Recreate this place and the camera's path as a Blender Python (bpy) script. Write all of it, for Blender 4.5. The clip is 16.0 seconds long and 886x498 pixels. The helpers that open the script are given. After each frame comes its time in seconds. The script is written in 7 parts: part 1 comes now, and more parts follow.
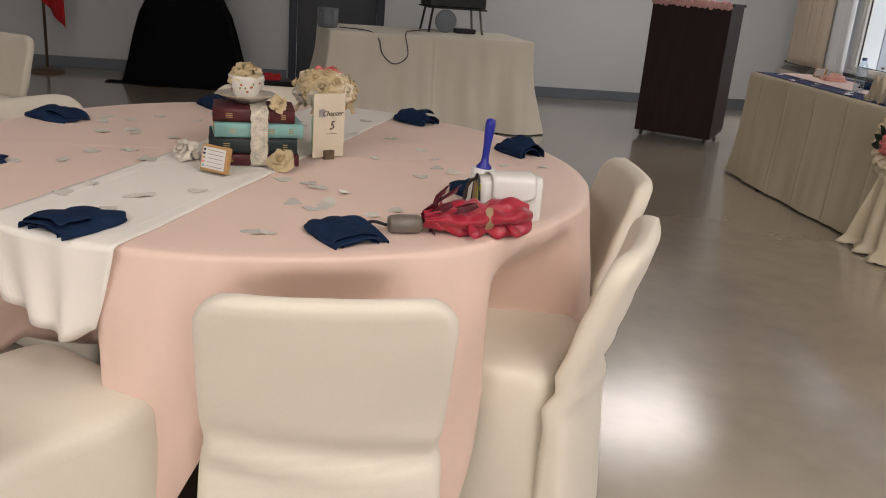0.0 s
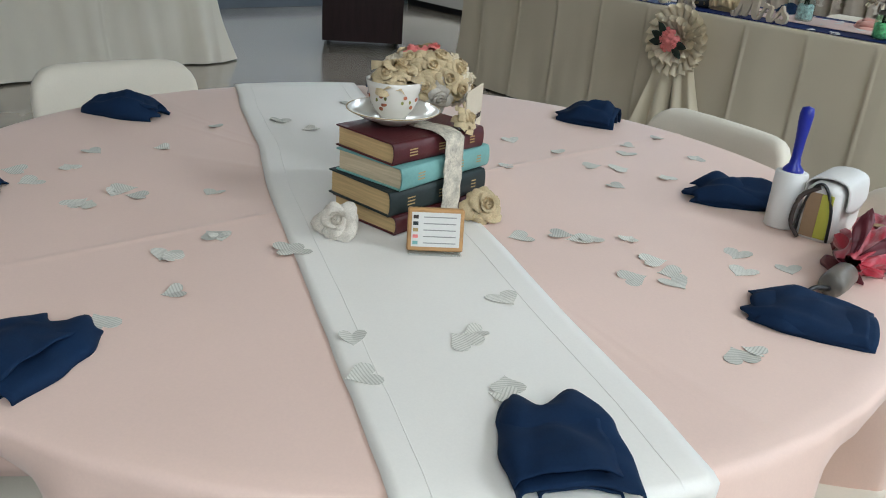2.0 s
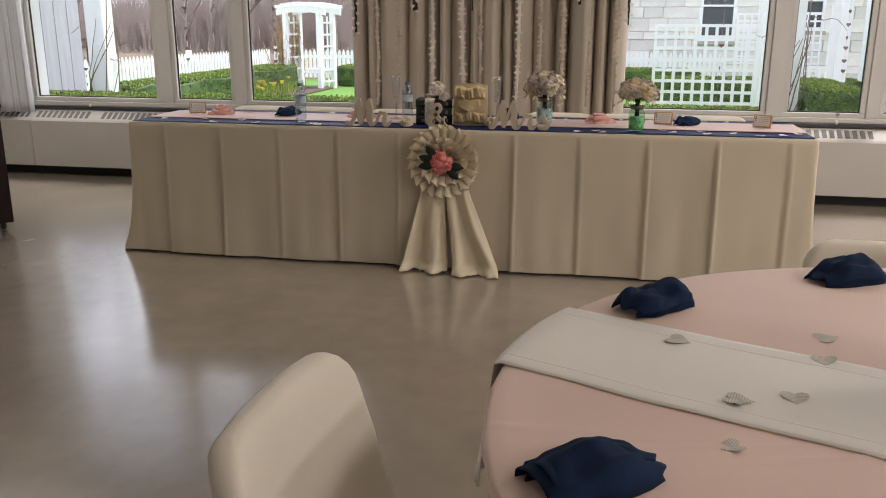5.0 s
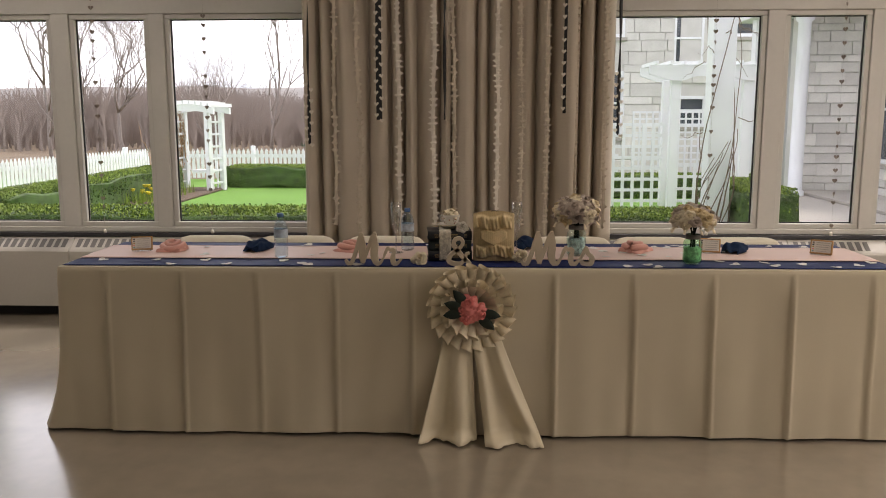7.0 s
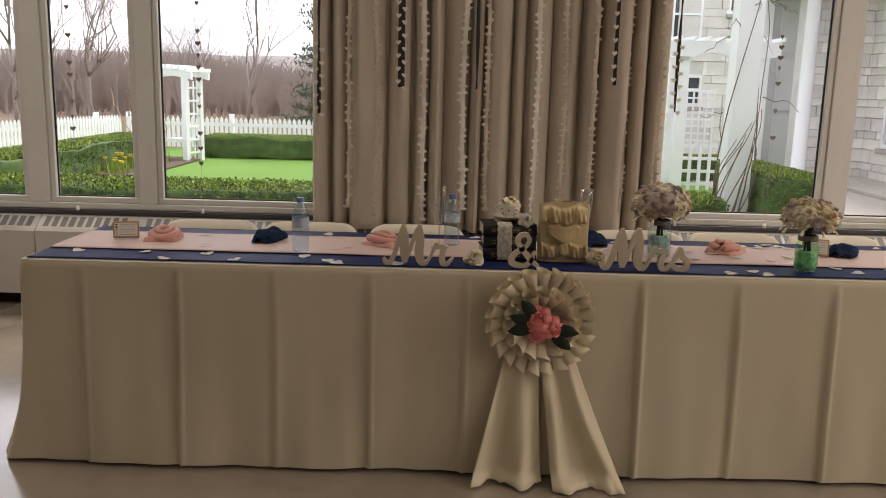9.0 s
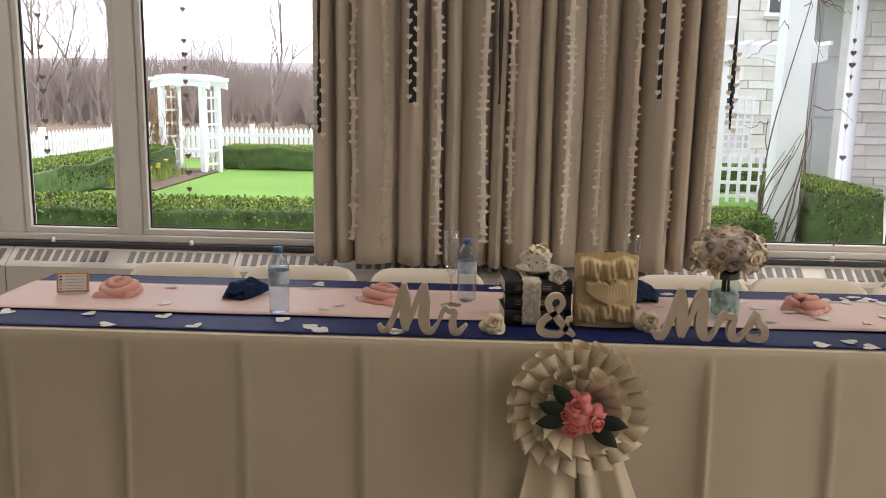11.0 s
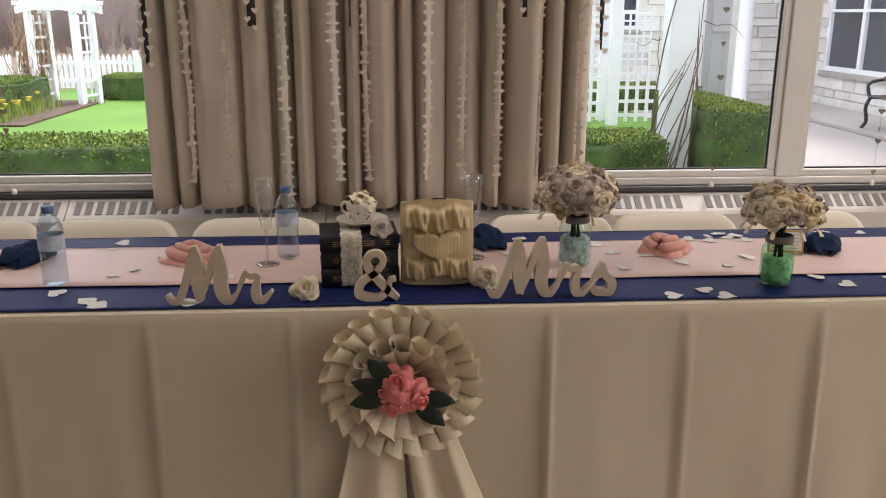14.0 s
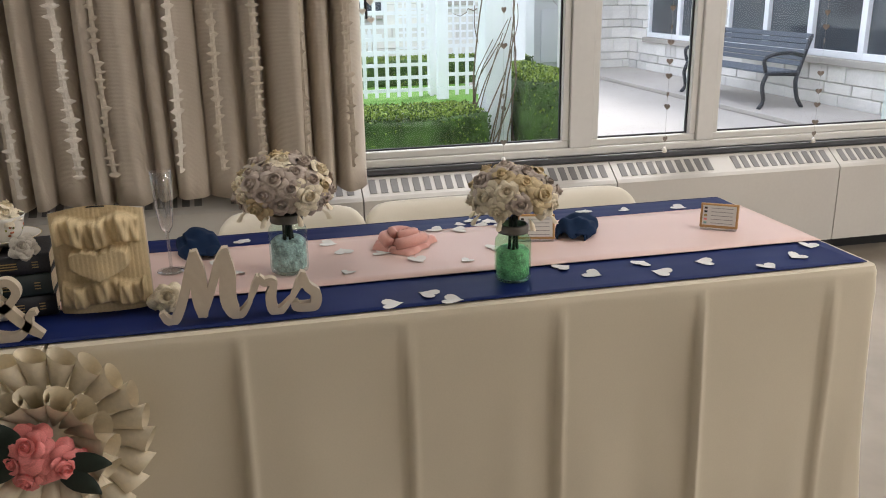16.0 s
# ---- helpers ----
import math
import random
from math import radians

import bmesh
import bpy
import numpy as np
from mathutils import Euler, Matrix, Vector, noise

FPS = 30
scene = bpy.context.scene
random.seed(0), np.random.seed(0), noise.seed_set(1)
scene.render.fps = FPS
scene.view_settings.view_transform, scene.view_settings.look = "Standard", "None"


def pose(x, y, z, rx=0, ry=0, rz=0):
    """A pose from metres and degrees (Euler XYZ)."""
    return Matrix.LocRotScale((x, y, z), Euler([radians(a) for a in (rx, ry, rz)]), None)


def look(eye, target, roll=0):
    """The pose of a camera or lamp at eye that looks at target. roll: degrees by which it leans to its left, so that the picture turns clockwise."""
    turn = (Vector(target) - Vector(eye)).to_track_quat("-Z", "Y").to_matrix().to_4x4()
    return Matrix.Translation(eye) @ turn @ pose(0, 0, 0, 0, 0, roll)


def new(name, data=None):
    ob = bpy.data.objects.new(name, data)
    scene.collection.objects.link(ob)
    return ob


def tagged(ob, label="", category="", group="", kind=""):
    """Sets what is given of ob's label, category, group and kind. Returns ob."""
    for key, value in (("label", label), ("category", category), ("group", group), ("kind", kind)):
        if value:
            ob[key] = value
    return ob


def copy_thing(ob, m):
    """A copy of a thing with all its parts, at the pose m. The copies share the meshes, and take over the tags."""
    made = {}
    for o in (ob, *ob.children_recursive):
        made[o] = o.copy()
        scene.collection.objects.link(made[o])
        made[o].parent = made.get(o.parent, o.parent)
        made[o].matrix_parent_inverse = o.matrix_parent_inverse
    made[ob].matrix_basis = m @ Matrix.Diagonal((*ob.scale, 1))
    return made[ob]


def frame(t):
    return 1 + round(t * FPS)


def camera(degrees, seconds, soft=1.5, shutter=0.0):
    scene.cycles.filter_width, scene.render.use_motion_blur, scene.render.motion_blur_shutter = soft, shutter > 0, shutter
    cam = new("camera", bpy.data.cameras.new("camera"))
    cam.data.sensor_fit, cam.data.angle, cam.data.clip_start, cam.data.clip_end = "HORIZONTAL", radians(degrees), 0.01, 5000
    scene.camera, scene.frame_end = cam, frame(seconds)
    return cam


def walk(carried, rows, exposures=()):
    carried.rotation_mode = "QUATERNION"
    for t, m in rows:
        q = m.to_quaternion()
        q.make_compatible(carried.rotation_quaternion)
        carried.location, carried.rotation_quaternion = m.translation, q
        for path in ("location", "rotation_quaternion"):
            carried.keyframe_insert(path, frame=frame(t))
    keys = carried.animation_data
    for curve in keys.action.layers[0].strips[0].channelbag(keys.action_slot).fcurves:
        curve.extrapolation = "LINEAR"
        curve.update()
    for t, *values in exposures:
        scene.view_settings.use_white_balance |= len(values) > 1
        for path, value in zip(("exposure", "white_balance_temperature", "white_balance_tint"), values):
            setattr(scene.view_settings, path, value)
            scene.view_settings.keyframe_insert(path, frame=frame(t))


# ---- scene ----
cam = camera(55.5, 16.0, soft=1.0)
PATH = [
    (0, (0.955, 1.034, 1.288), (1.246, 2.909, 0.656), 4.8),
    (0.5, (0.712, 1.383, 1.281), (1.145, 3.219, 0.616), 4.1),
    (1, (0.423, 1.656, 1.264), (1.221, 3.339, 0.535), 4.6),
    (1.5, (0.158, 1.926, 1.255), (1.171, 3.448, 0.444), 4.6),
    (2, (-0.091, 2.242, 1.271), (1.126, 3.621, 0.486), 4.4),
    (2.5, (-0.243, 2.537, 1.28), (1.207, 3.679, 0.51), 3.4),
    (3, (-0.29, 2.866, 1.286), (1.31, 3.816, 0.553), 2.3),
    (3.5, (-0.416, 3.222, 1.295), (1.3, 3.96, 0.582), 2.1),
    (4, (-0.425, 3.57, 1.278), (1.355, 4.199, 0.617), 1.1),
    (4.5, (-0.426, 3.87, 1.301), (1.415, 4.368, 0.699), 0.7),
    (5, (-0.387, 4.124, 1.314), (1.505, 4.505, 0.791), 0.1),
    (5.2, (-0.298, 4.194, 1.297), (1.614, 4.564, 0.841), -0.1),
    (7.3, (0.484, 5.072, 1.432), (2.462, 5.115, 1.141), -0.2),
    (7.5, (0.573, 5.126, 1.43), (2.554, 5.152, 1.158), -0.2),
    (8, (0.776, 5.2, 1.407), (2.76, 5.228, 1.152), 0.3),
    (8.5, (0.883, 5.3, 1.393), (2.856, 5.295, 1.064), 1.5),
    (8.7, (0.955, 5.317, 1.388), (2.923, 5.309, 1.031), 1.6),
    (10.8, (1.681, 5.298, 1.43), (3.636, 5.395, 1.021), 0.5),
    (11, (1.715, 5.276, 1.439), (3.68, 5.354, 1.074), 1.0),
    (11.5, (1.744, 5.211, 1.487), (3.732, 5.248, 1.264), 0.8),
    (12, (1.71, 5.193, 1.547), (3.709, 5.161, 1.486), 0.8),
    (12.5, (1.729, 5.16, 1.48), (3.725, 5.065, 1.391), 0.5),
    (13, (1.805, 5.155, 1.474), (3.775, 5.055, 1.144), 0.3),
    (13.5, (1.936, 5.127, 1.459), (3.88, 5.016, 1.001), -0.2),
    (14, (2.064, 5.003, 1.443), (3.986, 4.885, 0.904), 0.1),
    (14.5, (2.13, 4.828, 1.426), (4.036, 4.708, 0.829), 0.9),
    (15, (2.205, 4.731, 1.41), (4.107, 4.564, 0.814), 0.3),
    (15.5, (2.324, 4.679, 1.407), (4.209, 4.334, 0.831), -0.2),
    (16, (2.364, 4.573, 1.406), (4.225, 4.143, 0.812), -1.0),
]
walk(cam, [(t, look(eye, target, roll)) for t, eye, target, roll in PATH],
     exposures=[(0.0, 0.88, 6350, 16), (1.0, 0.94, 5950, 11), (1.5, 1.05, 5500, 5), (2.0, 1.17, 5250, 3), (2.5, 1.18, 5100, 5), (3.0, 1.08, 5450, 9), (4.0, 1.16, 5900, 15),
                (5.0, 0.99, 6450, 17), (7.5, 0.70, 7000, 17), (8.5, 0.70, 7050, 18), (11.0, 1.06, 6650, 17), (12.0, 0.86, 6650, 16), (12.6, 0.68, 6550, 16),
                (13.5, 1.04, 6600, 19), (14.5, 1.12, 6400, 18), (15.2, 1.15, 6300, 15), (16.0, 1.17, 6150, 13)])

# ---- world and light ----
world = bpy.data.worlds.new("overcast_sky")
scene.world = world
world.use_nodes = True
wn, wl = world.node_tree.nodes, world.node_tree.links
wn.clear()
w_out = wn.new("ShaderNodeOutputWorld")
w_bg = wn.new("ShaderNodeBackground")
w_sky = wn.new("ShaderNodeTexSky")
w_sky.sky_type = "NISHITA"
w_sky.sun_disc = False
w_sky.sun_elevation, w_sky.sun_rotation = radians(42), radians(160)
w_mul = wn.new("ShaderNodeMixRGB")
w_mul.blend_type = "MULTIPLY"
w_mul.inputs[0].default_value = 1.0
w_mul.inputs[2].default_value = (0.10, 0.10, 0.10, 1)
w_tc = wn.new("ShaderNodeTexCoord")
w_map = wn.new("ShaderNodeMapping")
w_map.inputs["Scale"].default_value = (1.0, 1.0, 3.2)
w_noise = wn.new("ShaderNodeTexNoise")
w_noise.inputs["Scale"].default_value, w_noise.inputs["Detail"].default_value = 2.6, 7
w_ramp = wn.new("ShaderNodeValToRGB")
w_ramp.color_ramp.elements[0].position, w_ramp.color_ramp.elements[0].color = 0.40, (0.42, 0.46, 0.54, 1)
w_ramp.color_ramp.elements[1].position, w_ramp.color_ramp.elements[1].color = 0.60, (1.08, 1.1, 1.14, 1)
w_mix = wn.new("ShaderNodeMixRGB")
w_mix.inputs[0].default_value = 0.85
wl.new(w_tc.outputs["Generated"], w_map.inputs["Vector"])
wl.new(w_map.outputs[0], w_noise.inputs["Vector"])
wl.new(w_noise.outputs["Fac"], w_ramp.inputs[0])
wl.new(w_sky.outputs[0], w_mul.inputs[1])
wl.new(w_mul.outputs[0], w_mix.inputs[1])
wl.new(w_ramp.outputs[0], w_mix.inputs[2])
wl.new(w_mix.outputs[0], w_bg.inputs["Color"])
w_bg.inputs["Strength"].default_value = 1.75
wl.new(w_bg.outputs[0], w_out.inputs["Surface"])

sun_data = bpy.data.lights.new("sun", "SUN")
sun_data.energy, sun_data.angle, sun_data.color = 2.1, radians(14), (1.0, 0.96, 0.9)
sun = new("sun", sun_data)
sun.matrix_world = look((20, -6, 20), (8, 4, 0))

CEILING = 3.05
LAMP_COLOR = (1.0, 0.94, 0.86)
# Ceiling is out of view: lamps assumed, north and east ones added as fill.
LAMP_SPOTS = [(-1.2, -2.4, 48), (-1.2, 0.8, 26), (2.4, -2.4, 62), (2.4, 0.8, 26), (4.3, 2.4, 12), (4.3, 5.4, 4.5), (4.3, 8.4, 16), (-1.2, 7.2, 4)]
for lamp_x, lamp_y, lamp_power in LAMP_SPOTS:
    lamp_data = bpy.data.lights.new("assumed_ceiling_lamp", "AREA")
    lamp_data.shape, lamp_data.size, lamp_data.size_y = "RECTANGLE", 1.18, 1.18
    lamp_data.energy, lamp_data.color = lamp_power, LAMP_COLOR
    lamp = new("assumed_ceiling_lamp", lamp_data)
    lamp.matrix_world = pose(lamp_x, lamp_y, CEILING - 0.08)


# ---- materials ----
def rgb(c):
    return (*c, 1.0)


def material(name, color, rough=0.6, metal=0.0, vary=0.12, scale=3.0, fine=60.0, bump=0.15, relief=0.004, spec=0.5,
             weave=0.0, coat=0.0, sheen=0.0, stretch=(1, 1, 1), random_shade=0.0):
    """A procedural surface: colour varied at two scales, fine relief, and optional woven threads."""
    m = bpy.data.materials.new(name)
    m.use_nodes = True
    n, l = m.node_tree.nodes, m.node_tree.links
    b = n["Principled BSDF"]
    tc = n.new("ShaderNodeTexCoord")
    mp = n.new("ShaderNodeMapping")
    mp.inputs["Scale"].default_value = stretch
    l.new(tc.outputs["Object"], mp.inputs["Vector"])
    big, small = n.new("ShaderNodeTexNoise"), n.new("ShaderNodeTexNoise")
    big.inputs["Scale"].default_value, big.inputs["Detail"].default_value = scale, 4
    small.inputs["Scale"].default_value, small.inputs["Detail"].default_value = fine, 3
    l.new(mp.outputs[0], big.inputs["Vector"])
    l.new(mp.outputs[0], small.inputs["Vector"])
    add = n.new("ShaderNodeMath")
    add.operation = "MULTIPLY_ADD"
    add.inputs[1].default_value = 0.4
    l.new(small.outputs["Fac"], add.inputs[0])
    l.new(big.outputs["Fac"], add.inputs[2])
    ramp = n.new("ShaderNodeValToRGB")
    lo, hi = [max(0, c * (1 - vary)) for c in color], [min(1, c * (1 + vary)) for c in color]
    ramp.color_ramp.elements[0].position, ramp.color_ramp.elements[0].color = 0.45, rgb(lo)
    ramp.color_ramp.elements[1].position, ramp.color_ramp.elements[1].color = 0.95, rgb(hi)
    l.new(add.outputs[0], ramp.inputs[0])
    last = ramp.outputs[0]
    if random_shade:
        info = n.new("ShaderNodeObjectInfo")
        hsv = n.new("ShaderNodeHueSaturation")
        rng = n.new("ShaderNodeMapRange")
        rng.inputs[3].default_value, rng.inputs[4].default_value = 1 - random_shade, 1 + random_shade
        l.new(info.outputs["Random"], rng.inputs[0])
        l.new(rng.outputs[0], hsv.inputs["Value"])
        l.new(last, hsv.inputs["Color"])
        last = hsv.outputs[0]
    l.new(last, b.inputs["Base Color"])
    b.inputs["Roughness"].default_value, b.inputs["Metallic"].default_value = rough, metal
    b.inputs["Specular IOR Level"].default_value = spec
    b.inputs["Coat Weight"].default_value, b.inputs["Coat Roughness"].default_value = coat, 0.15
    b.inputs["Sheen Weight"].default_value = sheen
    bp = n.new("ShaderNodeBump")
    bp.inputs["Strength"].default_value, bp.inputs["Distance"].default_value = bump, relief
    height = small.outputs["Fac"]
    if weave:
        wv = n.new("ShaderNodeTexWave")
        wv.wave_type, wv.bands_direction = "BANDS", "Z"
        wv.inputs["Scale"].default_value, wv.inputs["Distortion"].default_value = weave, 1.5
        l.new(tc.outputs["Object"], wv.inputs["Vector"])
        mixh = n.new("ShaderNodeMath")
        mixh.operation = "ADD"
        l.new(wv.outputs["Fac"], mixh.inputs[0])
        l.new(small.outputs["Fac"], mixh.inputs[1])
        height = mixh.outputs[0]
    l.new(height, bp.inputs["Height"])
    l.new(bp.outputs[0], b.inputs["Normal"])
    return m


def pane_material(name, tint=(1, 1, 1), gloss=0.03, face=0.035):
    """Clear sheet glass: looks straight through, with a mirror on its face that grows with the Fresnel angle."""
    m = bpy.data.materials.new(name)
    m.use_nodes = True
    n, l = m.node_tree.nodes, m.node_tree.links
    n.remove(n["Principled BSDF"])
    tr, gl, mx, fr = n.new("ShaderNodeBsdfTransparent"), n.new("ShaderNodeBsdfGlossy"), n.new("ShaderNodeMixShader"), n.new("ShaderNodeLayerWeight")
    pw, am = n.new("ShaderNodeMath"), n.new("ShaderNodeMath")
    pw.operation, pw.inputs[1].default_value = "POWER", 4.0 if face < 0.05 else 2.0
    am.operation, am.inputs[1].default_value, am.inputs[2].default_value = "MULTIPLY_ADD", 0.7, face
    tr.inputs["Color"].default_value = rgb(tint)
    gl.inputs["Roughness"].default_value = gloss
    fr.inputs["Blend"].default_value = 0.5
    l.new(fr.outputs["Facing"], pw.inputs[0])
    l.new(pw.outputs[0], am.inputs[0])
    l.new(am.outputs[0], mx.inputs[0])
    l.new(tr.outputs[0], mx.inputs[1])
    l.new(gl.outputs[0], mx.inputs[2])
    l.new(mx.outputs[0], n["Material Output"].inputs["Surface"])
    return m


M = {}
M["floor"] = material("polished_linoleum", (0.33, 0.28, 0.22), 0.22, vary=0.16, scale=1.6, fine=9, bump=0.05, relief=0.004, spec=0.6, coat=1.0)
M["wall"] = material("painted_wall", (0.62, 0.64, 0.66), 0.7, vary=0.03, scale=0.7, fine=120, bump=0.08, relief=0.002)
M["ceiling"] = material("ceiling_tile", (0.78, 0.77, 0.74), 0.9, vary=0.04, fine=90, bump=0.3)
M["baseboard"] = material("grey_vinyl_base", (0.16, 0.18, 0.21), 0.45, vary=0.06, scale=2)
M["frame"] = material("painted_window_frame", (0.60, 0.58, 0.54), 0.45, vary=0.05, scale=2, fine=40, bump=0.05)
M["sill"] = material("dark_stone_sill", (0.05, 0.05, 0.055), 0.4, vary=0.2)
M["radiator"] = material("cream_radiator_paint", (0.50, 0.47, 0.42), 0.45, vary=0.05, scale=2, bump=0.05)
M["slot"] = material("radiator_slot_shade", (0.16, 0.15, 0.14), 0.7)
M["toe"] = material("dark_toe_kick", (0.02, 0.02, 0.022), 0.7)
M["ivory"] = material("ivory_polyester_cloth", (0.63, 0.555, 0.415), 0.75, vary=0.05, scale=2.2, fine=260, bump=0.12, relief=0.001, sheen=0.15)
M["chair_cover"] = material("ivory_stretch_cover", (0.76, 0.70, 0.58), 0.62, vary=0.05, scale=3, fine=260, bump=0.10, relief=0.001, sheen=0.2)
M["swag"] = material("cream_satin_swag", (0.76, 0.67, 0.49), 0.5, vary=0.05, scale=3, fine=260, bump=0.10, relief=0.001, sheen=0.2)
M["pink"] = material("blush_satin_cloth", (0.79, 0.585, 0.49), 0.55, vary=0.05, scale=2.5, fine=300, bump=0.10, relief=0.001, sheen=0.2)
M["runner"] = material("white_satin_runner", (0.86, 0.82, 0.75), 0.45, vary=0.04, scale=2.5, fine=300, bump=0.08, relief=0.001, sheen=0.2)
M["pink_runner"] = material("pale_pink_runner", (0.72, 0.52, 0.46), 0.5, vary=0.05, scale=3, fine=300, bump=0.1, relief=0.001, sheen=0.2)
M["blue_runner"] = material("royal_blue_satin", (0.006, 0.016, 0.095), 0.55, vary=0.12, scale=4, fine=300, bump=0.1, relief=0.001, spec=0.2)
M["navy"] = material("navy_napkin_cloth", (0.008, 0.022, 0.060), 0.8, vary=0.2, scale=8, fine=300, bump=0.15, relief=0.001, spec=0.15)
M["napkin_pink"] = material("rose_pink_napkin_cloth", (0.66, 0.33, 0.27), 0.65, vary=0.12, scale=8, fine=300, bump=0.25, relief=0.001, sheen=0.3)
M["curtain"] = material("taupe_linen_curtain", (0.51, 0.44, 0.355), 0.85, vary=0.07, scale=2, fine=150, bump=0.4, relief=0.0015, weave=60)
M["lectern"] = material("dark_cherry_laminate", (0.022, 0.010, 0.010), 0.5, spec=0.25, vary=0.25, scale=4, fine=30, stretch=(8, 8, 1))
M["black_cloth"] = material("black_polyester_cloth", (0.005, 0.005, 0.006), 0.9, vary=0.2, spec=0.08)
M["pane"] = pane_material("window_glass", (0.92, 0.93, 0.955))
# The transom panes get a darker tint than the lower ones.
M["pane_upper"] = pane_material("darker_upper_glass", (0.42, 0.45, 0.50))
M["lawn"] = material("mown_lawn", (0.10, 0.225, 0.022), 0.9, vary=0.25, scale=0.5, fine=18, bump=0.6, relief=0.03)
M["field"] = material("brown_winter_field", (0.17, 0.125, 0.08), 0.95, vary=0.3, scale=0.4, fine=8, bump=0.7, relief=0.05)
M["concrete"] = material("patio_concrete", (0.38, 0.35, 0.31), 0.85, vary=0.1, scale=0.6, fine=25, bump=0.3)
M["white_paint"] = material("outdoor_white_paint", (0.80, 0.81, 0.82), 0.5, vary=0.04, scale=2, bump=0.1)
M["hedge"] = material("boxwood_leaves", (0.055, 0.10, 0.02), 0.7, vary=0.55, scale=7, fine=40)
M["stone"] = material("grey_limestone_block", (0.68, 0.655, 0.61), 0.85, vary=0.16, scale=2.2, fine=30, bump=0.6, relief=0.01, random_shade=0.14)
M["panel_grey"] = material("grey_painted_panel", (0.52, 0.52, 0.54), 0.6, vary=0.05, scale=2, bump=0.1)
M["mortar"] = material("pale_mortar", (0.58, 0.56, 0.53), 0.9, vary=0.1)


# ---- building helpers ----
def mesh_of(name, verts, faces, mat, smooth=True):
    me = bpy.data.meshes.new(name)
    me.from_pydata([tuple(map(float, v)) for v in verts], [], faces)
    me.materials.append(mat)
    if smooth:
        me.polygons.foreach_set("use_smooth", [True] * len(me.polygons))
    me.update()
    return me


def piece(name, verts, faces, mat, parent=None, label="", smooth=True, m=None):
    ob = new(name, mesh_of(name, verts, faces, mat, smooth))
    if parent:
        ob.parent = parent
    if m is not None:
        ob.matrix_basis = m
    return tagged(ob, label)


def part(name, bm, mat, parent=None, label="", smooth=False, m=None):
    me = bpy.data.meshes.new(name)
    bm.to_mesh(me)
    bm.free()
    me.materials.append(mat)
    if smooth:
        me.polygons.foreach_set("use_smooth", [True] * len(me.polygons))
    ob = new(name, me)
    if parent:
        ob.parent = parent
    if m is not None:
        ob.matrix_basis = m
    return tagged(ob, label)


def thing(name, m, label, category, group=""):
    ob = new(name)
    ob.empty_display_size = 0.1
    ob.matrix_basis = m
    return tagged(ob, label, category, group)


def box_bm(x0, x1, y0, y1, z0, z1, bevel=0.0, seg=2, bm=None, m=None):
    own = bm is None
    bm = bm or bmesh.new()
    r = bmesh.ops.create_cube(bm, size=1.0)["verts"]
    for v in r:
        v.co = Vector(((x0 + x1) / 2 + v.co.x * (x1 - x0), (y0 + y1) / 2 + v.co.y * (y1 - y0), (z0 + z1) / 2 + v.co.z * (z1 - z0)))
    if bevel:
        es = list({e for v in r for e in v.link_edges})
        bmesh.ops.bevel(bm, geom=es, offset=bevel, segments=seg, affect="EDGES", profile=0.5)
    if m is not None and own:
        bmesh.ops.transform(bm, matrix=m, verts=bm.verts)
    return bm


def grid_faces(nu, nv, close_u=False, base=0):
    f = []
    for i in range(nu if close_u else nu - 1):
        j = (i + 1) % nu
        for k in range(nv - 1):
            f.append((base + i * nv + k, base + j * nv + k, base + j * nv + k + 1, base + i * nv + k + 1))
    return f


def lathe(profile, n=24):
    """Vertices and faces of a turned shape; profile: (radius, height) from bottom to top."""
    v, k = [], len(profile)
    for i in range(n):
        a = 2 * math.pi * i / n
        v += [(r * math.cos(a), r * math.sin(a), z) for r, z in profile]
    return v, grid_faces(n, k, True)


def tube(points, radius, n=6, taper=None):
    pts = [Vector(p) for p in points]
    v = []
    for i, p in enumerate(pts):
        d = (pts[min(i + 1, len(pts) - 1)] - pts[max(i - 1, 0)]).normalized()
        a = d.cross(Vector((0, 0, 1)) if abs(d.z) < 0.95 else Vector((1, 0, 0))).normalized()
        b = d.cross(a)
        r = radius if taper is None else radius + (taper - radius) * i / (len(pts) - 1)
        v += [p + a * r * math.cos(2 * math.pi * k / n) + b * r * math.sin(2 * math.pi * k / n) for k in range(n)]
    f = []
    for i in range(len(pts) - 1):
        for k in range(n):
            j = (k + 1) % n
            f.append((i * n + k, i * n + j, (i + 1) * n + j, (i + 1) * n + k))
    f.append(tuple(range(n))[::-1])
    f.append(tuple(range((len(pts) - 1) * n, len(pts) * n)))
    return v, f


def merge(chunks):
    v, f = [], []
    for cv, cf in chunks:
        o = len(v)
        v += [tuple(c) for c in cv]
        f += [tuple(i + o for i in q) for q in cf]
    return v, f


def moved(chunk, m):
    return [m @ Vector(p) for p in chunk[0]], chunk[1]


def structure(ob, label="", category=""):
    return tagged(ob, label, category, kind="structure")


